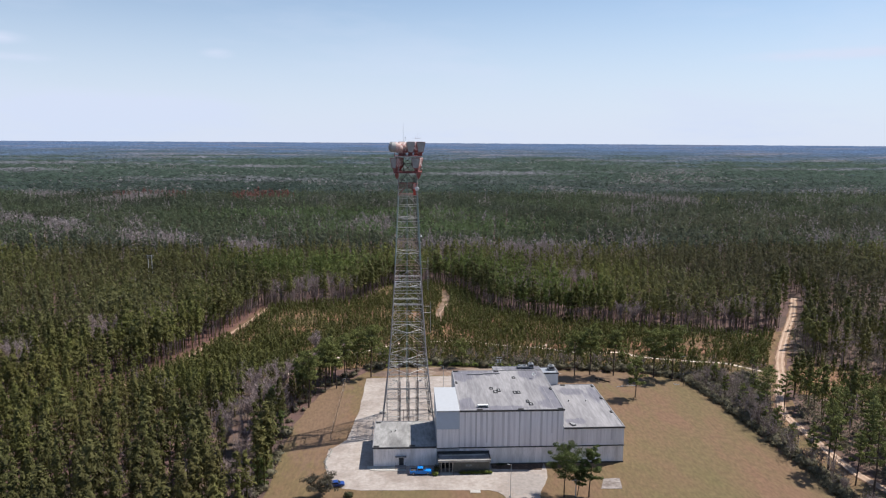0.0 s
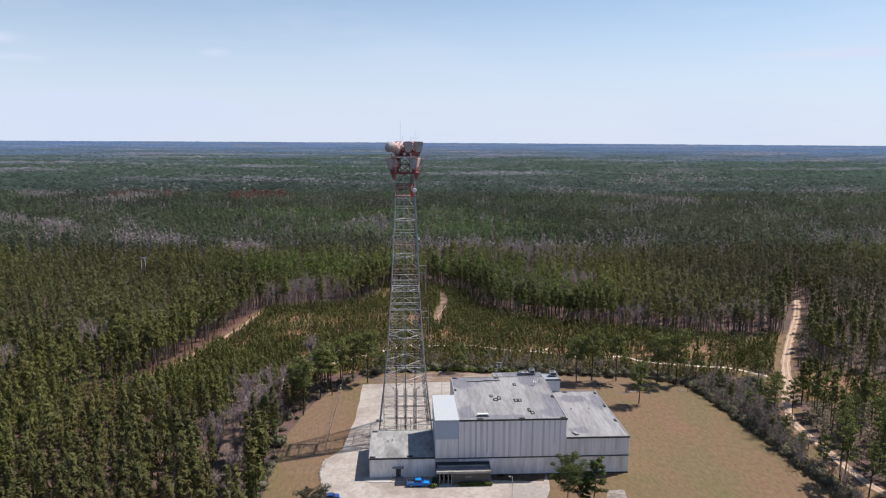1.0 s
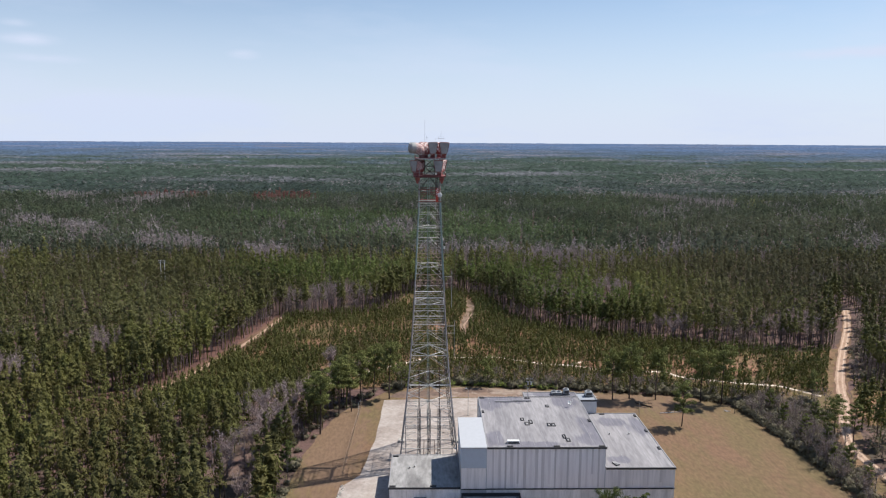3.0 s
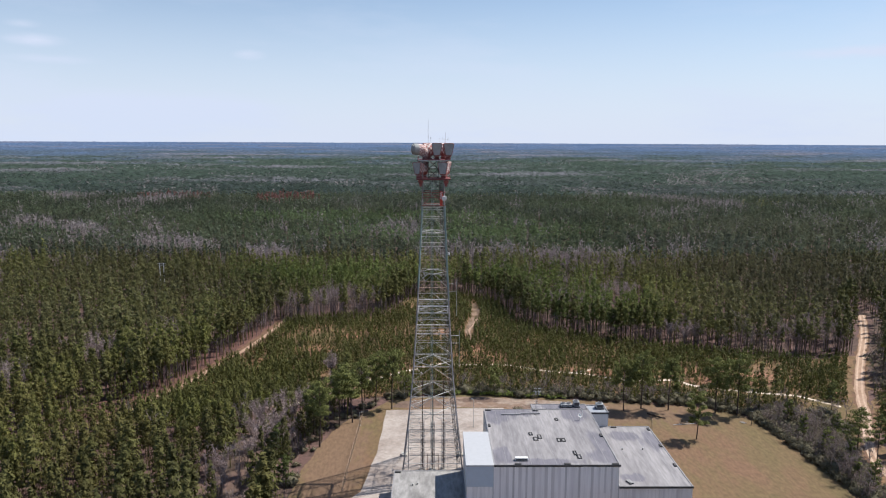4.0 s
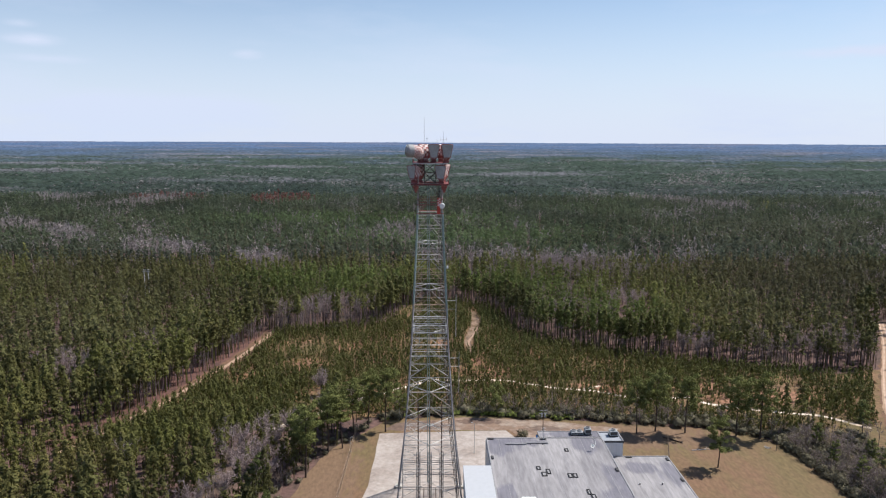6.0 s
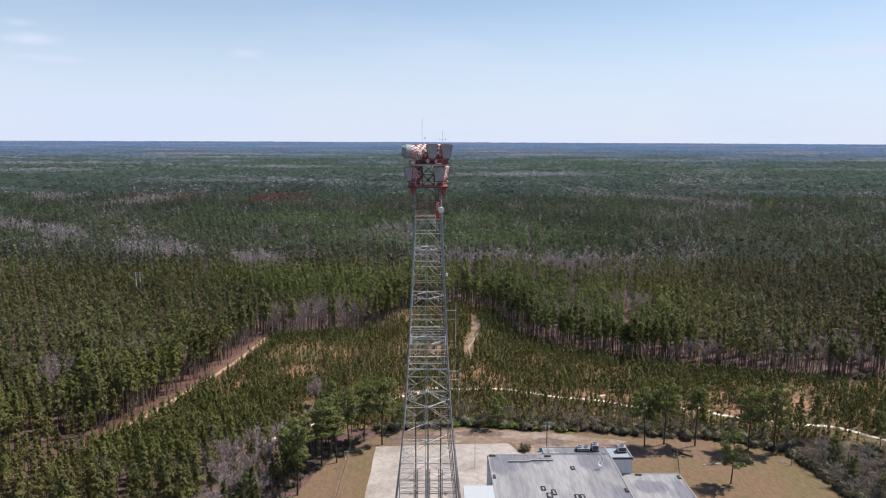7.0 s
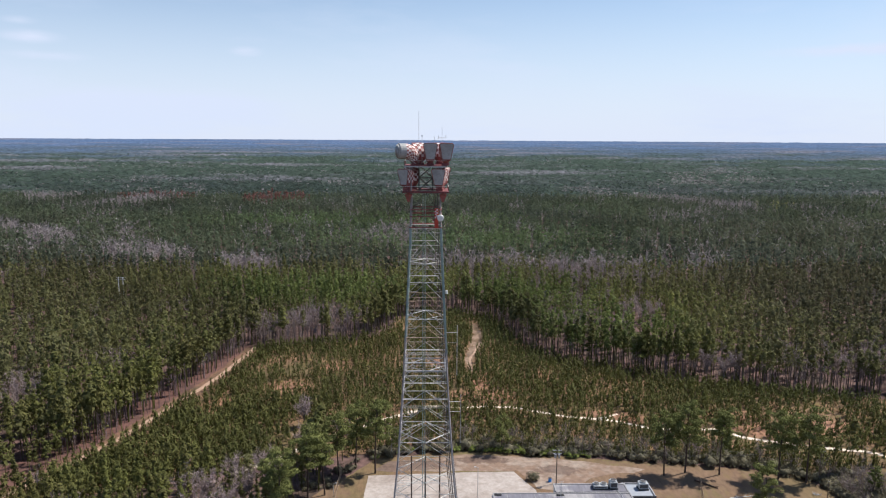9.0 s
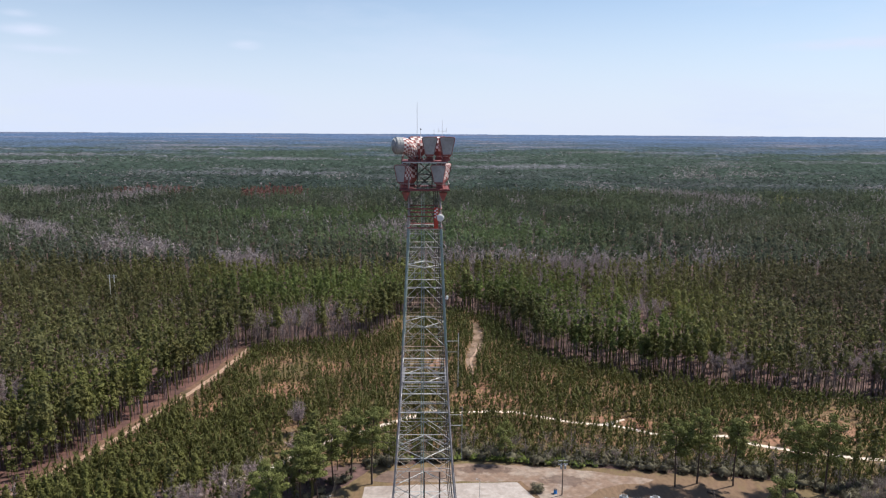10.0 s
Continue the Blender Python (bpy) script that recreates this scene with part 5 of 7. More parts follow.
pts = [(39.8 + 1.6 * math.sin(k * 0.26), 206.2 + 0.85 * k, 0.08) for k in range(10)]
for a, c in zip(pts, pts[1:]):
    rod(b, a, c, 0.07)
part("hose", b, M["unit_grey"], o)
o = empty("roof_antenna", pose(28.6, 211.2, 15.75), "thin mast with small aerials at the roof's edge", "aerial")
part("mast", rod(bmesh.new(), (0, 0, 0), (0, 0, 3.4), 0.05), M["steel"], o)
for z in (2.6, 3.0, 3.3):
    part("element", rod(bmesh.new(), (-0.6, 0, z), (0.6, 0, z), 0.02), M["steel"], o)

# ---- tower ----
TX, TY = 0.5, 209.5
PROFILE = [(0.0, 8.15), (14, 6.55), (27, 5.3), (41, 4.35), (51.5, 3.8), (62, 3.3), (69.2, 2.95), (76, 2.75), (88, 2.7)]


def half(z):
    for (a, p), (b, q) in zip(PROFILE, PROFILE[1:]):
        if z <= b:
            return p + (q - p) * (z - a) / (b - a)
    return PROFILE[-1][1]


tower = empty("lattice_tower", pose(TX, TY, 0), "tall galvanised steel lattice tower with red antenna top", "tower")
CORNERS = ((-1, -1), (1, -1), (1, 1), (-1, 1))
for sx, sy in CORNERS:
    stops = [(max(z, 0.5), h) for z, h in PROFILE[:-1]] + [(84.0, 2.7)]
    leg = new("leg", mesh_of("leg", *tube([(sx * h, sy * h, z) for z, h in stops], [0.20 - 0.0008 * z for z, h in stops], 6), M["steel_leg"]))
    leg.parent = tower
    f = boxes((sx * 8.15 - 0.9, sy * 8.15 - 0.9, -0.2, sx * 8.15 + 0.9, sy * 8.15 + 0.9, 0.65), bevel=0.06)
    part("footing", f, M["kerb"], leg, "square concrete footing")
for sx, sy in CORNERS:
    zs = [51.5, 62, 69.2, 73.0]
    sl = new("leg_sleeve", mesh_of("leg_sleeve", *tube([(sx * half(z), sy * half(z), z) for z in zs], [0.19] * 4, 8), M["steel_green"]))
    sl.parent = tower
LEVELS = [1.0, 5.2, 9.4, 13.6, 18.2, 22.8, 27.1, 30.8, 34.3, 37.7, 41.0, 44.8, 48.3, 51.5, 55.0, 58.6, 62.1, 65.6, 69.2, 72.4, 75.4, 79.0]
for i, (z0, z1) in enumerate(zip(LEVELS, LEVELS[1:])):
    h0, h1 = half(z0), half(z1)
    zm, hm = (z0 + z1) / 2, half((z0 + z1) / 2)
    red = z0 > 71 and z1 < 77
    for k in range(4):
        (ax, ay), (bx, by) = CORNERS[k], CORNERS[(k + 1) % 4]
        mx, my = (ax + bx) / 2, (ay + by) / 2
        sm_ = M["steel_red"] if red else (M["steel_dark"] if z0 > 74 else (M["steel_rust"] if i in (5, 12, 14) and k != 1 else M["steel"]))
        part("strut", bar(bmesh.new(), (ax * h1, ay * h1, z1), (bx * h1, by * h1, z1), 0.085 if i % 3 else 0.12), sm_, tower)
        if i >= 0:
            for ex, ey in ((ax, ay), (bx, by)):
                part("brace", bar(bmesh.new(), (mx * h1, my * h1, z1), (ex * h0, ey * h0, z0), 0.066), sm_, tower)
            # secondary members from the brace back to the leg
            for ex, ey in ((ax, ay), (bx, by)):
                qx, qy = (mx * h1 + ex * h0) / 2, (my * h1 + ey * h0) / 2
                part("tie", bar(bmesh.new(), (qx, qy, zm), (ex * hm, ey * hm, zm), 0.05), sm_, tower)
                if i < 15:
                    part("tie", bar(bmesh.new(), (qx, qy, zm), (ex * h1, ey * h1, z1), 0.046), sm_, tower)
        if i >= 10 and i % 2 == 0 and z0 < 74:
            # second, lighter strut below each level, hung on short posts
            zl = z1 - 0.27 * (z1 - z0)
            hl = half(zl)
            part("strut", bar(bmesh.new(), (ax * hl, ay * hl, zl), (bx * hl, by * hl, zl), 0.062), sm_, tower)
            for u in (0.22, 0.78):
                part("post", bar(bmesh.new(), ((ax + (bx - ax) * u) * h1, (ay + (by - ay) * u) * h1, z1), ((ax + (bx - ax) * u) * hm, (ay + (by - ay) * u) * hm, zm), 0.05), sm_, tower)
        elif i < 4:
            # close lacing of the splayed foot
            for u in (0.25, 0.5, 0.75):
                zu, hu = z0 + (z1 - z0) * u, half(z0 + (z1 - z0) * u)
                for ex, ey in ((ax, ay), (bx, by)):
                    wx_, wy_ = mx * h1 + (ex * h0 - mx * h1) * (1 - u), my * h1 + (ey * h0 - my * h1) * (1 - u)
                    part("lacing", bar(bmesh.new(), (wx_, wy_, zu), (ex * hu, ey * hu, zu), 0.055), M["steel"], tower)
                    hv = half(zu + 0.25 * (z1 - z0))
                    part("lacing", bar(bmesh.new(), (wx_, wy_, zu), (ex * hv, ey * hv, zu + 0.25 * (z1 - z0)), 0.05), M["steel"], tower)
        if i in (3, 4, 6, 10, 13, 16):
            (cx, cy) = CORNERS[(k + 2) % 4]
            part("plan_brace", bar(bmesh.new(), ((ax + bx) / 2 * h1, (ay + by) / 2 * h1, z1), ((bx + cx) / 2 * h1, (by + cy) / 2 * h1, z1), 0.13), sm_, tower)
# ring of bright heavy members
for z in (39.4, 46.6):
    h = half(z)
    for k in range(4):
        (ax, ay), (bx, by) = CORNERS[k], CORNERS[(k + 1) % 4]
        part("strut", bar(bmesh.new(), (ax * h, ay * h, z), (bx * h, by * h, z), 0.15), M["steel_bright"], tower)
# walkway
h = half(44.8)
wk = part("walkway", boxes((-h, -h, 44.85, h, -h + 0.55, 44.95), (-h, h - 0.55, 44.85, h, h, 44.95), (-h, -h + 0.55, 44.85, -h + 0.55, h - 0.55, 44.95), (h - 0.55, -h + 0.55, 44.85, h, h - 0.55, 44.95)), M["grating"], tower, "grey grating walkway")
for k in range(4):
    (ax, ay), (bx, by) = CORNERS[k], CORNERS[(k + 1) % 4]
    for z in (45.5, 46.0):
        part("rail", rod(bmesh.new(), (ax * h, ay * h, z), (bx * h, by * h, z), 0.035), M["steel"], wk)
# ladder in the middle of the front and waveguides up the right-hand leg
lad = part("ladder", boxes(), M["steel_green"], tower, "green-grey climbing ladder")
for s in (-0.22, 0.22):
    st = new("stile", mesh_of("stile", *tube([(s - 0.3, -half(z) - 0.08, z) for z in LEVELS[2:]], [0.06] * len(LEVELS[2:]), 5), M["steel_green"]))
    st.parent = lad
rung_me = bpy.data.meshes.new("rung")
b = rod(bmesh.new(), (-0.22, 0, 0), (0.22, 0, 0), 0.022, sides=4, cap=False)
b.to_mesh(rung_me)
b.free()
rung_me.materials.append(M["steel_green"])
for k in range(145):
    z = 13.8 + 0.45 * k
    shared("rung", rung_me, lad, pose(-0.3, -half(z) - 0.08, z))
for k, (dx, dy, mm) in enumerate(((-0.55, 0.25, "steel_dark"), (-0.85, 0.3, "steel_dark"), (-1.15, 0.35, "cable"), (0.2, -0.1, "steel_green"), (0.2, 0.5, "cable"), (-0.5, 1.0, "steel_dark"), (-0.5, 1.5, "cable"))):
    zs = [z for z in LEVELS[1:] if (z < 74 or k not in (3, 4)) and (k != 3 or z > 48)]
    wg = new("waveguide", mesh_of("waveguide", *tube([(half(z) + dx, -half(z) + dy, z) for z in zs], [0.07] * len(zs), 6), M[mm]))
    wg.parent = tower
# side brackets with a thin whip aerial
for z, L in ((50.5, 10.5), (37.0, 8.5)):
    h = half(z)
    br = part("bracket", boxes(), M["steel"], tower)
    for dz in (0, 2.0):
        part("arm", rod(bmesh.new(), (h, -h, z + dz), (h + 2.3, -h, z + dz), 0.05), M["steel"], br)
    part("whip", rod(bmesh.new(), (h + 2.2, -h, z - 6.5), (h + 2.2, -h, z + 3.5), 0.06), M["steel"], br)
lamp = part("beacon", rod(bmesh.new(), (half(60) + 0.6, -half(60), 60), (half(60) + 0.6, -half(60), 60.6), 0.22, sides=8), M["white"], tower, "small white side light")
part("bracket", rod(bmesh.new(), (half(60), -half(60), 60.1), (half(60) + 0.6, -half(60), 60.1), 0.05), M["steel"], lamp)

# waveguide columns in the foot of the tower
for x in (-2.8, 0.0, 2.9):
    o = empty("waveguide_column", pose(TX + x, TY - 0.6, 0.0), "dark slender trestle column carrying waveguides", "column", "waveguide columns")
    for sx in (-0.42, 0.42):
        for sy in (-0.42, 0.42):
            part("post", rod(bmesh.new(), (sx, sy, 0), (sx, sy, 13.8), 0.085, sides=5), M["steel_leg"], o)
    b = bmesh.new()
    for k in range(11):
        z0, z1 = 1.2 * k + 0.3, 1.2 * k + 1.5
        for (ax, ay), (bx, by) in zip(CORNERS, CORNERS[1:] + CORNERS[:1]):
            bar(b, (ax * .42, ay * .42, z0), (bx * .42, by * .42, z1), 0.07)
            bar(b, (ax * .42, ay * .42, z1), (bx * .42, by * .42, z1), 0.07)
    tagged(part("lacing", b, M["steel_leg"], o), kind="stuff")
    part("waveguide", rod(bmesh.new(), (0, 0, 0.2), (0, 0, 26.0), 0.14, sides=8), M["cable"], o)
    part("footing", boxes((-0.8, -0.8, -0.1, 0.8, 0.8, 0.35)), M["kerb"], o)
o = empty("waveguide_bridge", pose(TX, TY - 0.6, 0), "horizontal steel ties between the waveguide columns", "bridge")
for z in (4.4, 8.2, 11.4):
    for dy in (-0.42, 0.42):
        part("tie", bar(bmesh.new(), (-6.6, dy, z), (6.6, dy, z), 0.14), M["steel_leg"], o)
for x in (-6.6, 6.6):
    part("post", bar(bmesh.new(), (x, 0, 0), (x, 0, 11.5), 0.16), M["steel_leg"], o)
for x in (-1.4, 1.5):
    part("run", rod(bmesh.new(), (x, -0.4, 4.6), (x, -12.0, 5.2), 0.12), M["cable"], o)

# ---- antenna top ----
def ring_platform(z, r, material, label):
    p = part("platform", boxes((-r, -r, z, r, -r + 2.2, z + 0.12), (-r, r - 2.2, z, r, r, z + 0.12), (-r, -r + 2.2, z, -r + 2.2, r - 2.2, z + 0.12), (r - 2.2, -r + 2.2, z, r, r - 2.2, z + 0.12)), material, tower, label)
    for k in range(4):
        (ax, ay), (bx, by) = CORNERS[k], CORNERS[(k + 1) % 4]
        part("edge_beam", boxes((min(ax, bx) * r - 0.12 if ax != bx else ax * r - 0.12, min(ay, by) * r - 0.12 if ay != by else ay * r - 0.12, z - 0.2,
                                 max(ax, bx) * r + 0.12 if ax != bx else ax * r + 0.12, max(ay, by) * r + 0.12 if ay != by else ay * r + 0.12, z)), M["steel"] if z > 80 else material, p)
        part("rail", rod(bmesh.new(), (ax * r, ay * r, z + 1.0), (bx * r, by * r, z + 1.0), 0.035), M["steel"], p)
        for u in (0.0, 0.25, 0.5, 0.75):
            x, y = ax * r + (bx - ax) * r * u, ay * r + (by - ay) * r * u
            part("stanchion", rod(bmesh.new(), (x, y, z + 0.1), (x, y, z + 1.0), 0.03), M["steel_red"], p)
    return p


ring_platform(79.3, 4.2, M["steel_red"], "dull red lower antenna platform")
ring_platform(84.0, 3.9, M["steel_red"], "red upper antenna platform")
for sx, sy in CORNERS:
    b = bmesh.new()
    g = bmesh.ops.create_cone(b, cap_ends=True, segments=4, radius1=0.2, radius2=1.0, depth=1.5)
    bmesh.ops.transform(b, matrix=pose(sx * 3.2, sy * 3.2, 78.1, 0, 0, 45), verts=b.verts)
    part("horn_throat", b, M["horn_red"], tower, "red inverted pyramid below the platform")
    part("core_leg", rod(bmesh.new(), (sx * 1.3, sy * 1.3, 79), (sx * 1.3, sy * 1.3, 87.2), 0.11), M["steel_dark"], tower)
for z0 in (79.4, 81.7, 84.2):
    for k in range(4):
        (ax, ay), (bx, by) = CORNERS[k], CORNERS[(k + 1) % 4]
        for p, q in (((ax, ay, z0), (bx, by, z0 + 2.3)), ((bx, by, z0), (ax, ay, z0 + 2.3)), ((ax, ay, z0 + 2.3), (bx, by, z0 + 2.3))):
            part("core_brace", bar(bmesh.new(), (p[0] * 1.3, p[1] * 1.3, p[2]), (q[0] * 1.3, q[1] * 1.3, q[2]), 0.08), M["steel_dark"], tower)

SECTIONS = [(-0.1, -0.15, 0.55, 0.38), (0.35, -0.75, 0.85, 0.66), (0.55, -0.9, 0.95, 0.74), (1.0, -0.96, 1.1, 0.84), (1.5, -1.0, 1.2, 0.92), (2.0, -1.04, 1.15, 1.0), (2.5, -1.08, 0.95, 1.13), (3.0, -1.1, 0.5, 1.25), (3.35, -1.12, -0.1, 1.29), (3.55, -1.13, -0.75, 1.2)]


def horn(x, y, z, turn, checks, label, s=1.0):
    """A horn reflector: a widening box with a curved back and a covered mouth."""
    o = empty("horn_antenna", pose(TX + x, TY + y, z, 0, 0, turn) @ Matrix.Scale(s, 4), label, "horn antenna", "horn antennas")
    b = bmesh.new()
    rings = []
    rows = [SECTIONS[0]]
    for p, q in zip(SECTIONS, SECTIONS[1:]):
        rows += [tuple((u + v) / 2 for u, v in zip(p, q)), q]
    for hz, yf, yb, w in rows:
        ring = []
        for k in range(11):                                 # along each side, front to back
            ring.append(b.verts.new((w, yf + (yb - yf) * k / 10, hz)))
        for k in range(1, 8):                               # across the back
            ring.append(b.verts.new((w - 2 * w * k / 8, yb, hz)))
        for k in range(11):
            ring.append(b.verts.new((-w, yb + (yf - yb) * k / 10, hz)))
        rings.append(ring)
    for i, (r, q) in enumerate(zip(rings, rings[1:])):
        for k in range(len(r)):
            f = b.faces.new((r[k], r[(k + 1) % len(r)], q[(k + 1) % len(r)], q[k]))
            if checks and k < len(r) - 1 and i > 5 and (i // 2 + k // 2) % 2 == 0:
                f.material_index = 1
    b.faces.new(rings[-1])
    b.faces.new(rings[0][::-1])
    body = part("body", b, M["horn_red"], o, "rust-red body with white checks" if checks else "rust-red body")
    body.data.materials.append(M["horn_white"])
    b = bmesh.new()
    loop = [(-0.76, 0.58), (-1.05, 2.0), (-1.27, 3.0), (-1.31, 3.3), (-1.12, 3.5), (-0.5, 3.56), (0.5, 3.56), (1.12, 3.5), (1.31, 3.3), (1.27, 3.0), (1.05, 2.0), (0.76, 0.58)]
    fr = [b.verts.new((u, -0.92 - 0.075 * v, v)) for u, v in loop]
    bk = [b.verts.new((u, -0.86 - 0.075 * v, v)) for u, v in loop]
    b.faces.new(fr)
    for k in range(len(loop)):
        b.faces.new((fr[k], fr[k - 1], bk[k - 1], bk[k]))
    part("mouth_cover", b, M["horn_face"], o, "grey weather cover over the mouth")
    b = bmesh.new()
    for (u, v), (u2, v2) in zip(loop, loop[1:] + loop[:1]):
        rod(b, (u, -0.94 - 0.075 * v, v), (u2, -0.94 - 0.075 * v2, v2), 0.06, sides=5)
    part("rim", b, M["steel_red"], o)
    part("base", boxes((-0.62, -0.4, -0.5, 0.62, 0.85, -0.05)), M["steel_red"], o)
    return o


horn(0.8, -2.9, 84.65, 4, False, "red horn antenna with a grey covered mouth")
horn(3.65, -2.8, 84.65, 10, True, "red horn antenna turned slightly aside, grey mouth")
horn(-1.2, -1.0, 84.65, 200, True, "red and white checked horn antenna seen from behind")
horn(2.6, 2.8, 84.65, 170, True, "red and white checked horn antenna facing away")
horn(-3.5, -2.4, 79.95, -38, True, "checked horn antenna on the lower platform, turned outward", 0.98)
horn(2.6, -2.9, 79.95, -14, True, "checked horn antenna on the lower platform")
horn(-2.6, 2.7, 79.95, 200, True, "checked horn antenna on the lower platform facing away")
horn(3.0, 2.7, 79.95, 150, True, "checked horn antenna on the lower platform, turned away")
# the round-mouthed one
o = empty("round_horn_antenna", pose(TX - 2.9, TY - 2.6, 84.4, 0, 0, -68), "round-mouthed horn antenna with white-checked elbow", "horn antenna", "horn antennas")
b = bmesh.new()
prev, N = None, 24
PATH_ = [(0.9, 0.0, 0.45), (0.85, 0.7, 0.8), (0.6, 1.4, 1.15), (0.15, 1.95, 1.38), (-0.5, 2.25, 1.42), (-1.1, 2.3, 1.42)]
AX = [Vector((0, -0.1, 1)), Vector((0, -0.35, 1)), Vector((0, -0.6, 0.8)), Vector((0, -0.9, 0.5)), Vector((0, -1, 0.1)), Vector((0, -1, 0))]
steps = [(u, v, t / 3) for u, v in zip(range(5), range(1, 6)) for t in range(3)] + [(4, 5, 1.0)]
for row, (u, v, t) in enumerate(steps):
    yy, zz, rr = (p + (q - p) * t for p, q in zip(PATH_[u], PATH_[v]))
    q = AX[u].lerp(AX[v], t).to_track_quat("Z", "X").to_matrix()
    ring = [b.verts.new(Vector((0, yy, zz)) + q @ Vector((rr * math.cos(2 * math.pi * k / N), rr * math.sin(2 * math.pi * k / N), 0))) for k in range(N)]
    if prev:
        for k in range(N):
            f = b.faces.new((prev[k], prev[(k + 1) % N], ring[(k + 1) % N], ring[k]))
            f.material_index = 1 if row > 3 and (row // 2 + k) % 2 == 0 else 0
    prev = ring
el = part("elbow", b, M["horn_red"], o, "red elbow with white checks")
el.data.materials.append(M["horn_white"])
part("drum", rod(bmesh.new(), (0, -1.1, 2.3), (0, -2.2, 2.3), 1.44, sides=22), M["horn_face"], o, "grey round drum")
cover = bmesh.new()
for y0, y1, r0, r1 in ((-2.2, -2.45, 1.43, 1.27), (-2.45, -2.65, 1.27, 0.9), (-2.65, -2.75, 0.9, 0.3)):
    rod(cover, (0, y0, 2.3), (0, y1, 2.3), r0, r1, sides=22)
part("cover", cover, M["horn_face"], o, "domed grey weather cover", smooth=True)
for yy in (-1.15, -1.65, -2.15):
    part("band", rod(bmesh.new(), (0, yy, 2.3), (0, yy - 0.09, 2.3), 1.48, sides=22), M["unit_grey"], o, "pale band round the drum")
part("base", boxes((-0.6, 0.3, -0.4, 0.6, 1.5, 0.1)), M["steel_red"], o)
for s in (-0.7, 0.7):
    part("strut", rod(bmesh.new(), (s, 0.9, 0), (s, -1.4, 1.6), 0.06), M["steel"], o)

# red service cabinet and drum dish on the leg
o = empty("drum_dish", pose(TX + 2.75, TY - 3.1, 74.4), "small white round microwave dish on the leg", "microwave dish")
part("drum", rod(bmesh.new(), (0, 0.3, 0), (0, -0.35, 0), 0.62, sides=20), M["white"], o)
part("cover", rod(bmesh.new(), (0, -0.35, 0), (0, -0.45, 0), 0.6, 0.45, sides=20), M["white"], o)
part("mount", rod(bmesh.new(), (0, 0.3, 0), (-0.1, 0.7, 0), 0.08), M["steel"], o)
o = empty("panel_antenna", pose(TX + 2.2, TY - 3.2, 74.3), "red and white checked panel antenna", "panel antenna")
b = boxes((-0.55, -0.2, -1.8, 0.15, 0.25, 1.9), bevel=0.05)
part("panel", b, M["red_paint"], o)
for k in range(6):
    part("check", boxes((-0.5 + 0.3 * (k % 2), -0.215, 0.1 + 0.28 * k, -0.22 + 0.3 * (k % 2), -0.2, 0.34 + 0.28 * k)), M["white"], o)
b = bmesh.new()
for z in (72.6, 74.6, 75.9):
    h = half(z) + 0.15
    for k in range(4):
        (ax, ay), (bx, by) = CORNERS[k], CORNERS[(k + 1) % 4]
        part("ring_beam", bar(bmesh.new(), (ax * h, ay * h, z), (bx * h, by * h, z), 0.14), M["steel_red"], tower)
for x, y, z0, z1 in ((-1.3, -2.0, 88.0, 94.0), (-0.7, -2.0, 88, 89.5), (3.0, -2.0, 88, 91.0), (1.6, 1.0, 87, 89.4)):
    o = empty("whip_antenna", pose(TX + x, TY + y, z0 - 4.0), "thin whip aerial on the tower's top", "whip antenna", "whip antennas")
    part("whip", rod(bmesh.new(), (0, 0, 0), (0, 0, z1 - z0 + 4.0), 0.045, 0.025), M["steel"], o)
    part("clamp", boxes((-0.1, -0.1, 0, 0.1, 0.1, 0.5)), M["steel_dark"], o)
    if x == 3.0:
        for s in (-0.7, 0.7):
            part("dipole", rod(bmesh.new(), (s, 0, 5.0), (s, 0, 5.7), 0.03), M["steel"], o)
        part("arm", rod(bmesh.new(), (-0.7, 0, 5.2), (0.7, 0, 5.2), 0.03), M["steel"], o)
    if x == -0.7:
        part("ball", rod(bmesh.new(), (0, 0, 5.4), (0, 0, 5.6), 0.12, sides=8), M["steel_dark"], o)


# ---- vehicles ----
def wheel(parent, x, y, r=0.4):
    w = part("wheel", rod(bmesh.new(), (x, y - 0.13, r), (x, y + 0.13, r), r, sides=16), M["tyre"], parent)
    part("rim", rod(bmesh.new(), (x, y - 0.14, r), (x, y + 0.14, r), r * 0.58, sides=12), M["steel"], w)


def profile_body(parent, name, prof, w, material, taper=0.0, label="", bevel=0.06):
    b = bmesh.new()
    left = [b.verts.new((x, -w + taper * max(0, z - 1.1), z)) for x, z in prof]
    right = [b.verts.new((x, w - taper * max(0, z - 1.1), z)) for x, z in prof]
    b.faces.new(left)
    b.faces.new(right[::-1])
    for k in range(len(prof)):
        b.faces.new((left[k], left[k - 1], right[k - 1], right[k]))
    bmesh.ops.bevel(b, geom=list(b.edges), offset=bevel, segments=1, affect="EDGES")
    return part(name, b, material, parent, label)


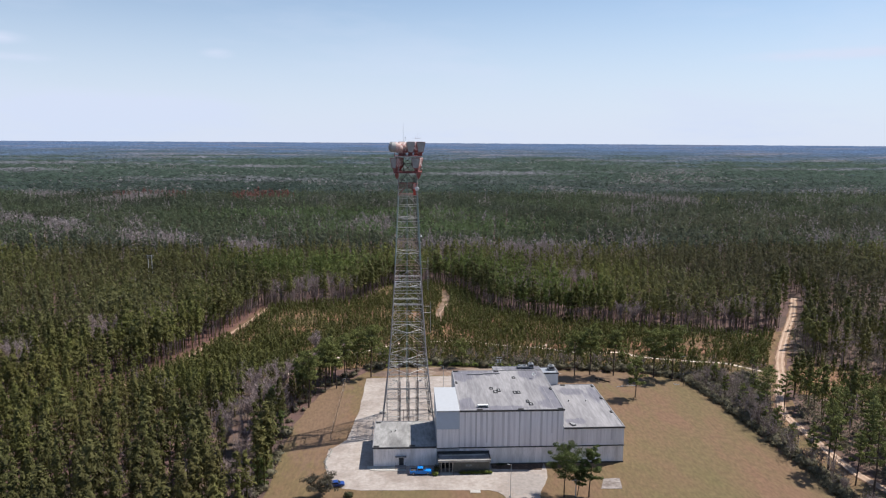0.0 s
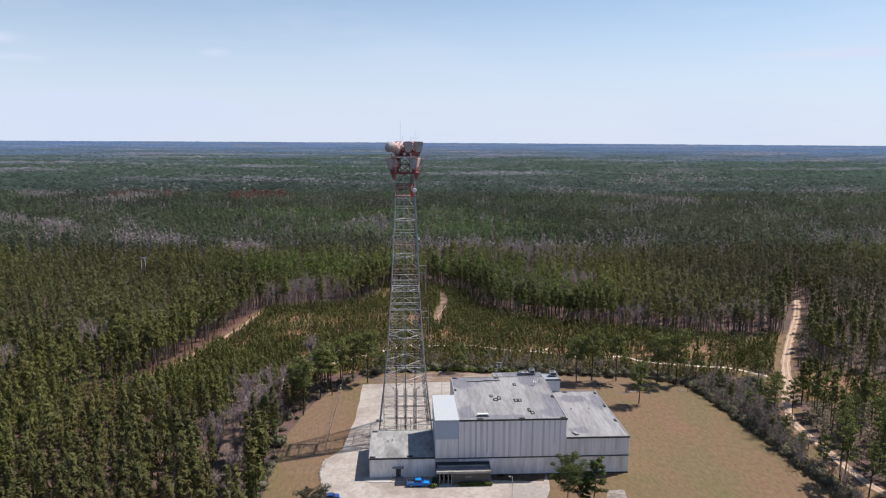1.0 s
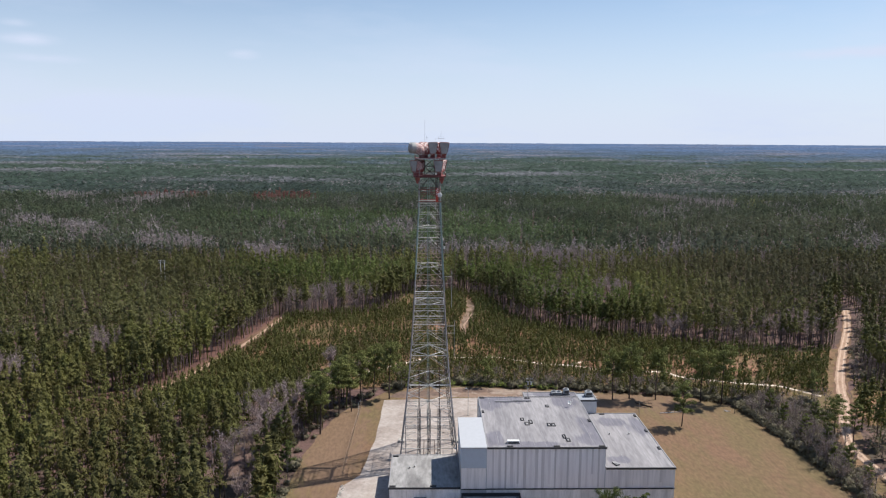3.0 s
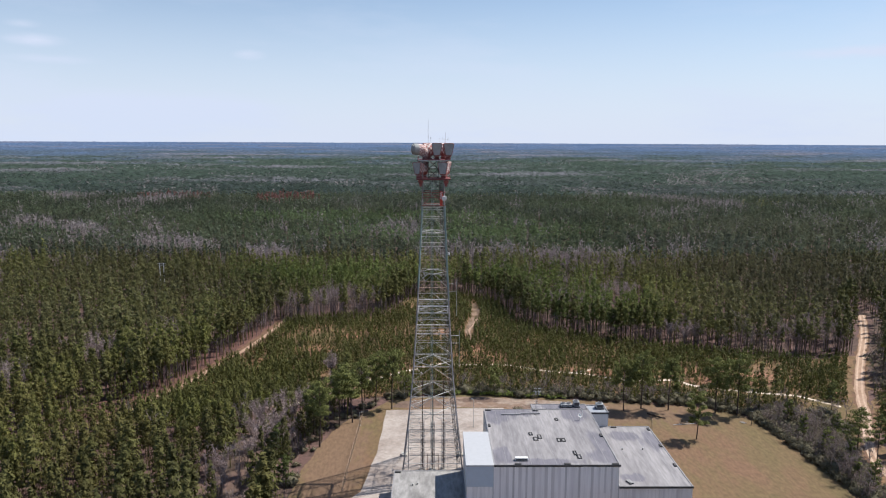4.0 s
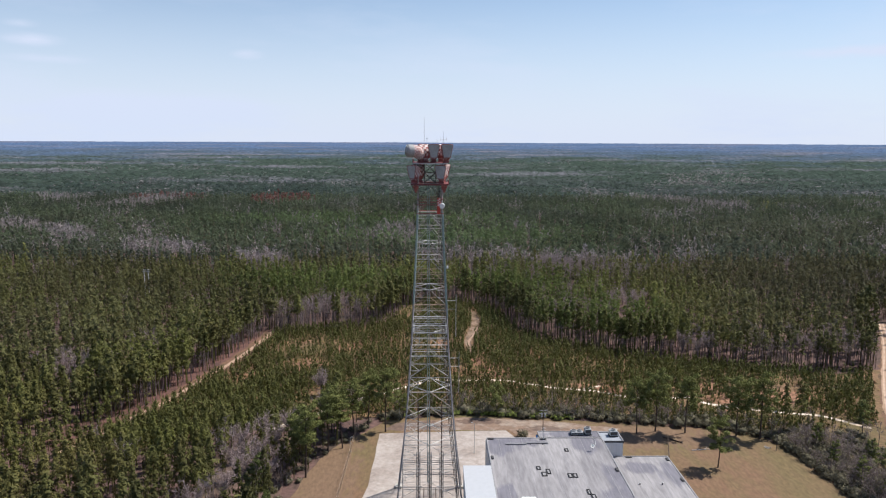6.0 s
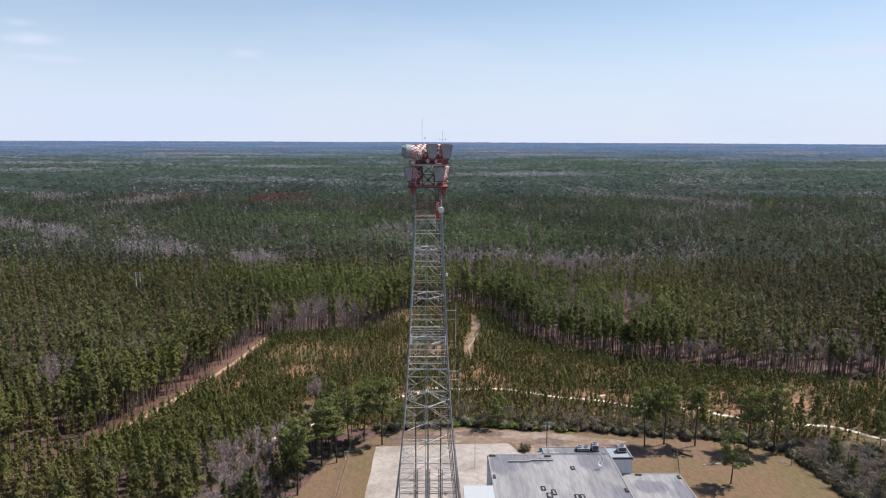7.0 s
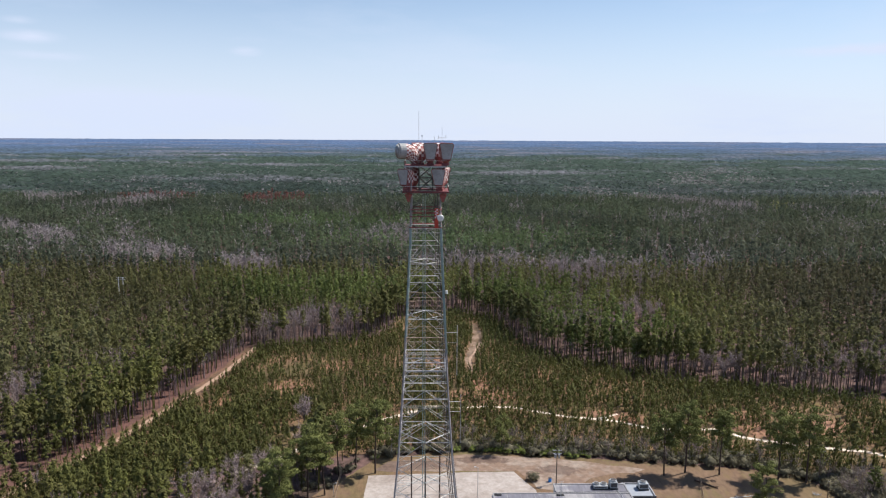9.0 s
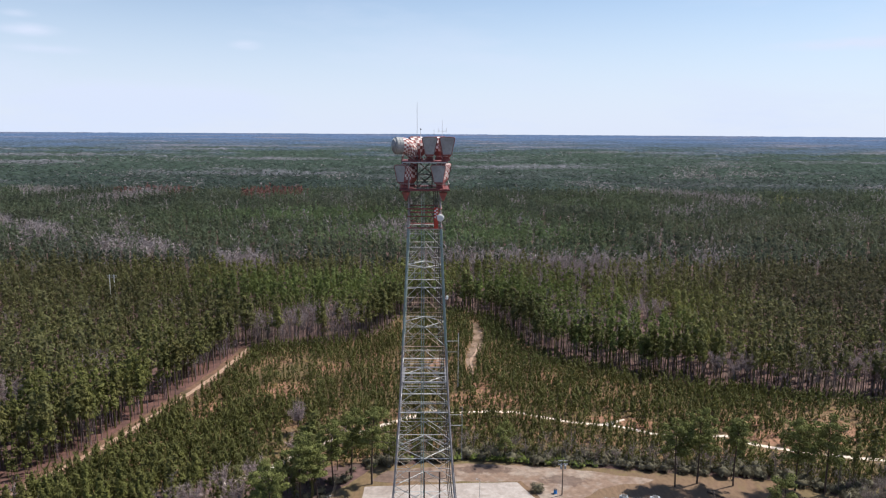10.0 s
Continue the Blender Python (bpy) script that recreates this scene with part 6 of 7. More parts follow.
def pickup(m, label):
    o = empty("pickup_truck", m, label, "truck")
    profile_body(o, "body", [(-2.9, 0.5), (-2.9, 1.15), (-0.85, 1.18), (1.3, 1.2), (2.75, 1.08), (2.95, 0.85), (2.95, 0.45), (2.3, 0.38), (-2.3, 0.38)], 0.98, M["car_blue"])
    cab = profile_body(o, "cab", [(-0.95, 1.1), (-0.8, 1.85), (0.55, 1.9), (1.35, 1.2)], 0.9, M["car_blue"], 0.16)
    part("windscreen", boxes((0, -0.72, -0.42, 0.03, 0.72, 0.42)), M["glass_dark"], cab).matrix_basis = pose(1.0, 0, 1.56, 0, -48, 0)
    for s in (-1, 1):
        part("side_window", boxes((-0.72, -0.012, -0.26, 0.12, 0.012, 0.24)), M["glass_dark"], cab).matrix_basis = pose(0.0, s * 0.865, 1.55, s * 8, 0, 0)
        part("side_window", boxes((0.18, -0.012, -0.26, 0.75, 0.012, 0.2)), M["glass_dark"], cab).matrix_basis = pose(0.0, s * 0.865, 1.55, s * 8, 0, 0)
        part("headlight", boxes((2.86, s * 0.75 - 0.18, 0.78, 2.99, s * 0.75 + 0.18, 0.96)), M["white"], o)
        part("tail_light", boxes((-2.93, s * 0.88 - 0.08, 0.75, -2.86, s * 0.88 + 0.08, 1.1)), M["red_paint"], o)
        part("mirror", boxes((0.95, s * 1.08 - 0.1, 1.2, 1.1, s * 1.08 + 0.1, 1.4)), M["car_blue"], o)
    part("bed", boxes((-2.75, -0.8, 1.0, -1.05, 0.8, 1.21)), M["trim_dark"], o, "dark open load bed")
    part("bumper", boxes((2.9, -0.9, 0.42, 3.05, 0.9, 0.68), bevel=0.03), M["steel"], o)
    part("bumper", boxes((-3.03, -0.9, 0.42, -2.88, 0.9, 0.65), bevel=0.03), M["steel"], o)
    for x in (-1.9, 1.95):
        for s in (-1, 1):
            wheel(o, x, s * 0.88)
    return o


pickup(pose(3.75, 174.9, 0.08, 0, 0, -1), "bright blue crew-cab pickup truck parked on the drive")
o = empty("car", pose(-18.3, 168.9, 0.08, 0, 0, 8), "dark blue saloon car parked under a tree", "car")
profile_body(o, "body", [(-2.3, 0.45), (-2.25, 0.9), (-1.2, 0.95), (1.0, 0.95), (2.2, 0.8), (2.3, 0.45), (1.8, 0.3), (-1.8, 0.3)], 0.88, M["car_navy"])
cb = profile_body(o, "cabin", [(-1.6, 0.92), (-0.9, 1.4), (0.4, 1.42), (1.2, 0.93)], 0.8, M["car_navy"], 0.2)
part("windscreen", boxes((0, -0.62, -0.36, 0.03, 0.62, 0.36)), M["glass_dark"], cb).matrix_basis = pose(0.85, 0, 1.2, 0, -58, 0)
for s in (-1, 1):
    part("side_window", boxes((-1.0, -0.012, -0.17, 0.55, 0.012, 0.17)), M["glass_dark"], cb).matrix_basis = pose(0, s * 0.79, 1.17, s * 8, 0, 0)
    part("headlight", boxes((2.2, s * 0.62 - 0.15, 0.6, 2.31, s * 0.62 + 0.15, 0.74)), M["white"], o)
for x in (-1.4, 1.45):
    for s in (-1, 1):
        wheel(o, x, s * 0.8, 0.33)


# ---- poles, lamps, fences ----
def street_lamp(x, y, h, turn, label):
    o = empty("street_lamp", pose(x, y, 0, 0, 0, turn), label, "street lamp", "street lamps")
    part("pole", rod(bmesh.new(), (0, 0, 0), (0, 0, h), 0.09, 0.06, sides=8), M["steel"], o)
    part("base", boxes((-0.25, -0.25, 0, 0.25, 0.25, 0.3), bevel=0.03), M["kerb"], o)
    part("arm", rod(bmesh.new(), (0, 0, h - 0.1), (0.7, 0, h + 0.05), 0.04), M["steel"], o)
    part("head", boxes((0.45, -0.13, h, 0.95, 0.13, h + 0.13), bevel=0.04), M["unit_grey"], o, "grey lamp head")


street_lamp(26.1, 161.6, 8.7, 170, "tall grey street lamp beside the drive")
street_lamp(13.2, 237.5, 9.2, 180, "tall thin street lamp on the concrete yard")
street_lamp(-9.5, 262.0, 6.0, 0, "short street lamp at the yard's back edge")
street_lamp(-22.6, 238.5, 4.5, 0, "short lamp post by the fence")


def utility_pole(x, y, h, arms, label, m="pole_wood", thick=1.0):
    o = empty("utility_pole", pose(x, y, 0), label, "utility pole", "utility poles")
    part("pole", rod(bmesh.new(), (0, 0, 0), (0, 0, h), 0.16 * thick, 0.1 * thick, sides=8), M[m], o)
    for k in range(arms):
        a = part("crossarm", boxes((-1.2, -0.07, h - 0.5 - 0.9 * k, 1.2, 0.07, h - 0.36 - 0.9 * k)), M["pole_grey"], o)
        for u in (-1.05, -0.4, 0.4, 1.05):
            part("insulator", rod(bmesh.new(), (u, 0, h - 0.36 - 0.9 * k), (u, 0, h - 0.12 - 0.9 * k), 0.06, sides=6), M["unit_grey"], a)
    return o


up = utility_pole(34.4, 246.7, 9.6, 2, "weathered utility pole with crossarms and transformers")
for s in (-0.5, 0.5):
    part("transformer", rod(bmesh.new(), (s, -0.3, 7.2), (s, -0.3, 8.2), 0.26, sides=10), M["unit_grey"], up, "grey transformer can")
utility_pole(104.0, 247.2, 9.0, 1, "slim weathered utility pole at the lawn's corner")
utility_pole(42.6, 161.2, 4.8, 1, "short pole with a small head among the trees", "pole_grey")
for k, (x, y, h) in enumerate(((-155.6, 421, 19.5), (-153.4, 421, 19.5))):
    utility_pole(x, y, h, 2, "tall pale grey transmission pole above the forest", "steel_bright", 1.5)
for k, dz in enumerate((9.4, 9.4, 8.5)):
    o = empty("power_line", pose(0, 0, 0), "thin sagging overhead power line", "power line", "power lines")
    b = bmesh.new()
    off = (-1.0, 1.0, 0.4)[k]
    pts = [(34.4 + 69.6 * t, 246.7 + off + 0.5 * t, dz - 0.4 * t - 4 * 1.1 * t * (1 - t)) for t in [j / 14 for j in range(15)]]
    for a, c in zip(pts, pts[1:]):
        rod(b, a, c, 0.022, sides=4, cap=False)
    part("wire", b, M["steel_dark"], o)
o = empty("barrel", pose(32.9, 247.6, 0.05), "blue plastic barrel beside the pole", "barrel")
part("drum", rod(bmesh.new(), (0, 0, 0), (0, 0, 1.0), 0.42, sides=14), M["car_blue"], o)
part("lid", rod(bmesh.new(), (0, 0, 1.0), (0, 0, 1.06), 0.44, sides=14), M["trim_dark"], o)


def chain_fence(pts, label):
    o = empty("chain_link_fence", pose(0, 0, 0), label, "fence")
    b = bmesh.new()
    for (x0, y0), (x1, y1) in zip(pts, pts[1:]):
        L = math.hypot(x1 - x0, y1 - y0)
        n = max(1, round(L / 3))
        for k in range(n):
            u, u2 = k / n, (k + 1) / n
            p, q = (x0 + (x1 - x0) * u, y0 + (y1 - y0) * u), (x0 + (x1 - x0) * u2, y0 + (y1 - y0) * u2)
            part("post", rod(bmesh.new(), (*p, 0), (*p, 2.3), 0.04, sides=6), M["steel_rust"], o)
            for j in range(10):
                for d in (0, 1):
                    s, e = j / 10, (j + 1) / 10
                    rod(b, (p[0] + (q[0] - p[0]) * s, p[1] + (q[1] - p[1]) * s, 2.1 * d + 0.05), (p[0] + (q[0] - p[0]) * e, p[1] + (q[1] - p[1]) * e, 2.1 * (1 - d) + 0.05), 0.007, sides=3, cap=False)
        for z in (2.15, 0.08):
            part("rail", rod(bmesh.new(), (x0, y0, z), (x1, y1, z), 0.022, sides=5), M["steel_rust"], o)
    tagged(part("mesh", b, M["steel_rust"], o), kind="stuff")


chain_fence([(-22.3, 252.5), (-22.5, 225), (-22.6, 196.5)], "rusty chain-link fence across the west lawn")
chain_fence([(62.0, 214.0), (66.0, 226.0), (72.0, 246.0)], "low dark fence behind the building")


# ---- trees in the yard ----
def grown_tree(name, x, y, h, w, seed, base, label, category, leaf="needles_near", forked=False, dense=1.0, flat=0.0, leaf_size=None):
    """Tapered trunk, rising limbs and a crown of tufts gathered at the limbs' ends."""
    r = np.random.default_rng(seed)
    o = empty(name, pose(x, y, 0), label, category, "yard trees")
    lean = r.uniform(-0.6, 0.6, 2)

    def spine(z):
        u = z / h
        return np.array([lean[0] * u + 0.15 * math.sin(5 * u + seed), lean[1] * u + 0.15 * math.cos(4 * u + seed), z])

    zs = np.linspace(-0.2, h * 0.95, 9)
    part_v = [tube([spine(z) for z in zs], [max(0.03, 0.0135 * h * (1 - 0.85 * max(0, z) / h)) for z in zs], 7)]
    t = new("trunk", mesh_of("trunk", *part_v[0], M["bark"], True))
    t.parent = o
    pts, limbs, hearts = [], [], []
    n = 17
    for k in range(n):
        u = (k + r.uniform(0.1, 0.9)) / n
        z = h * (base + (0.97 - base) * u)
        reach = w * (1 - (0.65 - flat) * u ** 2) * r.uniform(0.6, 1.05) * (0.75 + 0.25 * min(1, u * 4))
        a = k * 2.4 + r.uniform(-0.6, 0.6)
        s = spine(z * 0.93)
        e = s + np.array([reach * math.cos(a), reach * math.sin(a), h * (0.05 + 0.05 * u) + (reach * 0.5 if forked else 0)])
        limbs.append((s, e, 0.006 * h * (1.15 - u * 0.7)))
        for q in range(4):
            c = s + (e - s) * (0.45 + 0.17 * q + r.uniform(-0.08, 0.08)) + r.normal(size=3) * np.array([0.5, 0.5, 0.25]) * w * 0.2
            m = int(66 * dense)
            g = r.normal(size=(m, 3))
            g /= np.linalg.norm(g, axis=1, keepdims=True)
            size = w * 0.235 * r.uniform(0.65, 1.35)
            pts.append(c + g * r.uniform(0.55, 1.05, (m, 1)) * np.array([1.0, 1.0, 0.48]) * size)
            hearts.append(np.tile(c - np.array([0, 0, 0.2]), (m, 1)))
    for s, e, rad in limbs:
        mid = (s + e) / 2 + np.array([0, 0, -0.2])
        lb = new("limb", mesh_of("limb", *tube([s, mid, e], [rad, rad * 0.7, rad * 0.2], 5), M["bark"], True))
        lb.parent = o
    cr = new("crown", mesh_of("crown", *tuft_cloud(np.vstack(pts), leaf_size or 0.02 * w + 0.10, r, np.vstack(hearts), 0.8), M[leaf]))
    cr.parent = o
    return o


for k, (x, y, h, w, bs) in enumerate(((-32.6, 223, 20.5, 4.6, 0.48), (-29.0, 237.7, 19.5, 4.8, 0.5), (-25.3, 240.9, 17, 4.0, 0.5), (-22.9, 250.5, 17.5, 4.6, 0.5), (-13.3, 252.6, 20.5, 4.8, 0.5), (-18.8, 255.5, 18, 4.4, 0.5), (-8.5, 262, 9, 2.6, 0.35),
                                      (80.1, 228.2, 15.0, 3.8, 0.32), (70.2, 252.3, 20, 5.4, 0.48), (64.0, 251, 17, 4.8, 0.52), (79.2, 251.3, 18.5, 4.4, 0.58), (94.2, 248.9, 19, 5.4, 0.42), (100.6, 246.7, 21, 5.6, 0.42),
                                      (21.9, 265.4, 11.0, 3.8, 0.35), (-36, 232, 16, 4.0, 0.4), (-30, 252, 16, 4.0, 0.4), (86, 262, 6, 1.8, 0.2))):
    grown_tree("pine_tree", x, y, h, w, 100 + k, bs, "tall pine with bare trunk and layered dark green crown" if h > 12 else "small slender pine with thin green crown", "tree", dense=1.6 if h > 14.9 else 0.75, flat=0.2)
for k, (x, y, h, w) in enumerate(((-38.5, 177, 9, 2.8), (-40.5, 185, 10, 2.9), (-37.5, 169, 8.5, 2.7), (-41.5, 193, 11, 2.8), (-38.5, 200, 8, 2.4), (-43, 214, 11, 2.6))):
    grown_tree("pine_tree", x, y, h, w, 170 + k, 0.12, "bushy young pine at the west lawn's edge", "tree", dense=1.3, flat=0.1, leaf="needles_dark")
for k, (x, y, h, w) in enumerate(((118, 211, 17.0, 4.3), (124.9, 212.5, 14, 2.4), (115.4, 172.6, 20, 3.2), (114.5, 169.2, 18, 2.8), (117.5, 163.7, 15, 2.5), (118.4, 158.2, 20, 3.1), (137.5, 228.3, 12, 2.4), (136, 218.7, 13, 2.4), (135.4, 212.8, 15, 2.5), (128, 187, 18, 3.1), (131, 195, 16, 2.8), (128.5, 176, 19, 3.2),
                                  (134, 182, 17, 2.9), (132, 168, 19, 3.2), (138, 190, 17, 2.9), (127.5, 164, 18, 3.0), (140, 203, 16, 2.9), (145, 196, 16, 2.8), (137, 173, 18, 3.0), (142, 181, 17, 2.9), (150, 210, 14, 2.6), (131.7, 246.8, 12, 2.4), (112.5, 238, 9, 1.8), (121, 226, 9, 1.9))):
    if min(math.hypot(x - a, y - b) for a, b in DIRT_ROAD) > 3.0:
        grown_tree("pine_tree", x, y, h, w, 190 + k, 0.42, "slender tall pine beside the dirt road", "tree", dense=1.0, flat=0.2)
for k, (x, y, h, w) in enumerate(((111.6, 227.5, 8, 1.7), (112.6, 216, 9, 1.8), (113.4, 207, 10, 2.0), (112.4, 194.5, 10, 1.9), (114.6, 179, 11, 2.1), (112.2, 201, 7, 1.5), (113.0, 186, 8, 1.6))):
    grown_tree("pine_tree", x, y, h, w, 260 + k, 0.3, "small pine standing in the thicket by the lawn", "tree", dense=0.8, flat=0.2)
grown_tree("leafing_tree", -45.7, 245.7, 8.5, 2.4, 231, 0.3, "small yellow-green tree coming into leaf", "tree", leaf="pale_buds", dense=0.9)
grown_tree("broad_tree", 39.6, 161.1, 12.6, 5.0, 41, 0.36, "forked evergreen tree with airy dark green crown beside the drive", "tree", forked=True, dense=2.3, flat=0.4, leaf_size=0.15, leaf="needles_dark")
grown_tree("pine_tree", 46.0, 160.8, 13.4, 2.9, 42, 0.38, "slim pine with airy green crown on the front lawn", "tree", dense=2.0, flat=0.3, leaf_size=0.15, leaf="needles_dark")
grown_tree("pine_tree", 43.3, 161.6, 8.4, 2.2, 43, 0.35, "thin young pine between two larger trees", "tree", dense=1.0, leaf_size=0.16, leaf="needles_dark")
grown_tree("round_tree", -21.0, 163.6, 5.6, 4.4, 44, 0.5, "low flat-topped grey-green tree shading a parked car", "tree", "round_leaf", False, 1.5, 0.55, 0.15)


def leafless_tree(x, y, h, w, seed):
    r = np.random.default_rng(seed)
    o = empty("bare_tree", pose(x, y, 0), "leafless grey-mauve tree with a haze of fine twigs", "tree", "bare trees")
    t = new("trunk", mesh_of("trunk", *tube([(0, 0, -0.2), (0.1, 0.05, h * 0.3), (0.2, -0.1, h * 0.65)], [0.2, 0.15, 0.06], 6), M["bark_pale"], True))
    t.parent = o
    tw = []
    for k in range(11):
        a = k * 2.4 + r.uniform(-.4, .4)
        s = np.array([0.1, 0, h * r.uniform(0.2, 0.55)])
        e = np.array([w * math.cos(a) * r.uniform(.5, 1), w * math.sin(a) * r.uniform(.5, 1), h * r.uniform(.65, 1.0)])
        lb = new("limb", mesh_of("limb", *tube([s, (s + e) / 2 + np.array([0, 0, 0.3]), e], [0.08, 0.05, 0.015], 4), M["bark_pale"]))
        lb.parent = o
        for _ in range(72):
            u = r.uniform(0.25, 1.05)
            p = s + (e - s) * u + r.normal(size=3) * 0.25
            d = r.normal(size=3) * np.array([1, 1, 0.7]) + np.array([0, 0, 0.9])
            d *= r.uniform(0.8, 1.9) / np.linalg.norm(d)
            q = np.cross(d, r.normal(size=3))
            q *= 0.06 / np.linalg.norm(q)
            tw.append((np.array([p - q, p + q, p + d]), np.array([[0, 1, 2]])))
    c = new("twig_haze", mesh_of("twig_haze", *join(*tw), M["bare_yard"]))
    c["kind"] = "stuff"
    c.parent = o


for k, (x, y, h, w) in enumerate(BARE):
    leafless_tree(x, y, h, w, 300 + k)


# ---- shrubs and hedges ----
def shrub(name, x, y, rx, ry, h, seed, label, category, leaf="shrub_near", n=160):
    r = np.random.default_rng(seed)
    o = empty(name, pose(x, y, 0), label, category, "shrubs")
    d = r.normal(size=(n, 3))
    d /= np.linalg.norm(d, axis=1, keepdims=True)
    p = d * np.array([rx, ry, h * 0.5]) * r.uniform(0.55, 1.0, (n, 1)) + np.array([0, 0, h * 0.5])
    b, c = blob((0, 0, h * 0.45), (rx * 0.75, ry * 0.75, h * 0.4), r, 8)
    f = new("foliage", mesh_of("foliage", *join(tuft_cloud(p, 0.22, r), (b, c)), M[leaf]))
    f.parent = o
    for k in range(3):
        part("stem", rod(bmesh.new(), (0.1 * k - 0.1, 0, -0.1), (0.5 * rx * (k - 1), 0, h * 0.5), 0.05), M["bark"], o)


shrub("bush", 28.5, 248.5, 2.1, 1.8, 2.4, 1, "round grey-green bush on bare earth", "bush", "shrub_leaf", 420)
shrub("bush", 8.0, 175.2, 0.9, 0.8, 2.6, 2, "dark clipped upright bush beside the porch", "bush")
shrub("bush", 7.6, 173.7, 1.0, 0.8, 1.2, 3, "low yellow-green bush beside the porch steps", "bush", "hedge_leaf")
shrub("bush", 26, 179.0, 1.6, 0.5, 0.6, 4, "low brown planting against the wall", "bush")
shrub("bush", -14.5, 163.2, 1.6, 1.3, 1.5, 5, "low dark bush by the driveway's edge", "bush")
r_ = np.random.default_rng(8)
o = empty("hedge", pose(18.6, 174.2, 0), "long low clipped yellow-green hedge before the porch", "hedge")
p = r_.uniform(-1, 1, (1300, 3)) * np.array([4.5, 0.55, 0.5]) + np.array([0, 0, 0.5])
f = new("foliage", mesh_of("foliage", *join(tuft_cloud(p, 0.13, r_), *[blob((-4 + k, 0, 0.4), (0.7, 0.4, 0.45), r_, 6) for k in range(9)]), M["hedge_leaf"]))
f.parent = o


def shrub_belt():
    """The thicket of low bushes round the lawn's edges."""
    r = np.random.default_rng(12)
    tmpl = [join(tuft_cloud((lambda d: d / np.linalg.norm(d, axis=1, keepdims=True) * r.uniform(0.6, 1, (76, 1)) * (1.0, 1.0, 0.6) + (0, 0, 0.5))(r.normal(size=(76, 3))), 0.14, r), blob((0, 0, 0.45), (0.75, 0.75, 0.45), r, 6)) for _ in range(6)]
    lines = [([(-14, 263.5), (10, 268.5), (38, 265), (73, 260), (90, 257), (104, 250)], 3.2, 320, 1.9), ([(105, 248), (108.5, 230), (110, 212), (111, 184), (111, 160), (111, 130)], 2.6, 620, 1.5), ([(112, 244), (116, 232), (115.5, 214), (114, 196)], 3.4, 420, 1.9),
             ([(-37, 190), (-38, 210), (-37, 222), (-34, 236), (-27, 250), (-15, 262)], 3.0, 80, 1.2), ([(-38, 190), (-38.5, 160), (-38, 120)], 2.5, 90, 1.7)]
    P, S = [], []
    for line, wide, n, size in lines:
        seg = [np.hypot(b[0] - a[0], b[1] - a[1]) for a, b in zip(line, line[1:])]
        for k in r.choice(len(seg), n, p=np.array(seg) / sum(seg)):
            u = r.random()
            P.append([line[k][0] + (line[k + 1][0] - line[k][0]) * u + r.normal(0, wide * 0.55), line[k][1] + (line[k + 1][1] - line[k][1]) * u + r.normal(0, wide * 0.55)])
            S.append(max(0.5, r.normal(size, 0.55)))
    fill = scatter(103, 150, 205, 258, 2.3, r)
    fill = fill[inside(*fill.T, [(104, 249), (108, 232), (108.5, 208), (122, 206), (127, 222), (134, 238), (135, 248), (122, 254)])]
    fill = fill[r.random(len(fill)) < 0.85]
    P, S = np.vstack([P, fill]), np.concatenate([S, np.clip(r.normal(1.75, 0.6, len(fill)), 0.6, 3.2)])
    keep = ~inside(*P.T, LAWN) & far_from_line(P, DIRT_ROAD, 3.4)
    P, S = P[keep], S[keep]
    grey = r.random(len(P)) < 0.24
    stuff("shrub_thicket", spread(tmpl, P[~grey], np.zeros((~grey).sum()), S[~grey], r), M["shrub_leaf"], "olive-green thicket of bushes along the lawn's edge", "shrubs")
    stuff("bare_thicket", spread(bare_near, P[grey], np.zeros(grey.sum()), S[grey] * 0.27, r), M["belt_twig"], "grey leafless bushes along the lawn's edge", "shrubs")


shrub_belt()


def east_understory():
    """Leafless brush and low evergreen bushes under the scattered pines beyond the dirt road."""
    r = np.random.default_rng(57)
    leafy = [tuft_cloud(r.normal(size=(34, 3)) * (0.5, 0.5, 0.32) + (0, 0, 0.5), 0.17, r) for _ in range(5)]
    p = scatter(118, 250, 112, 335, 3.0, r)
    wood = inside(*p.T, EAST_WOOD)
    south = inside(*p.T, [(126, 160), (124, 190), (127, 208), (139, 230), (146, 214), (165, 203), (190, 206), (190, 112), (136, 112)])
    p, wood = p[wood | south], wood[wood | south]
    ok = far_from_line(p, DIRT_ROAD, 4.2)
    p, wood = p[ok], wood[ok]
    twiggy = r.random(len(p)) < np.where(wood, 0.7, 0.25)
    size = r.uniform(0.7, 1.6, len(p)) * np.where(wood, 1.5, 1.1)
    stuff("bare_brush", spread(bare_near, p[twiggy], np.zeros(twiggy.sum()), size[twiggy] * 0.28, r), M["belt_twig"], "mauve-grey leafless brush under scattered pines", "shrubs")
    stuff("low_bushes", spread(leafy, p[~twiggy], np.zeros((~twiggy).sum()), size[~twiggy] * 1.7, r), M["shrub_leaf"], "low olive bushes beside the dirt road", "shrubs")


east_understory()


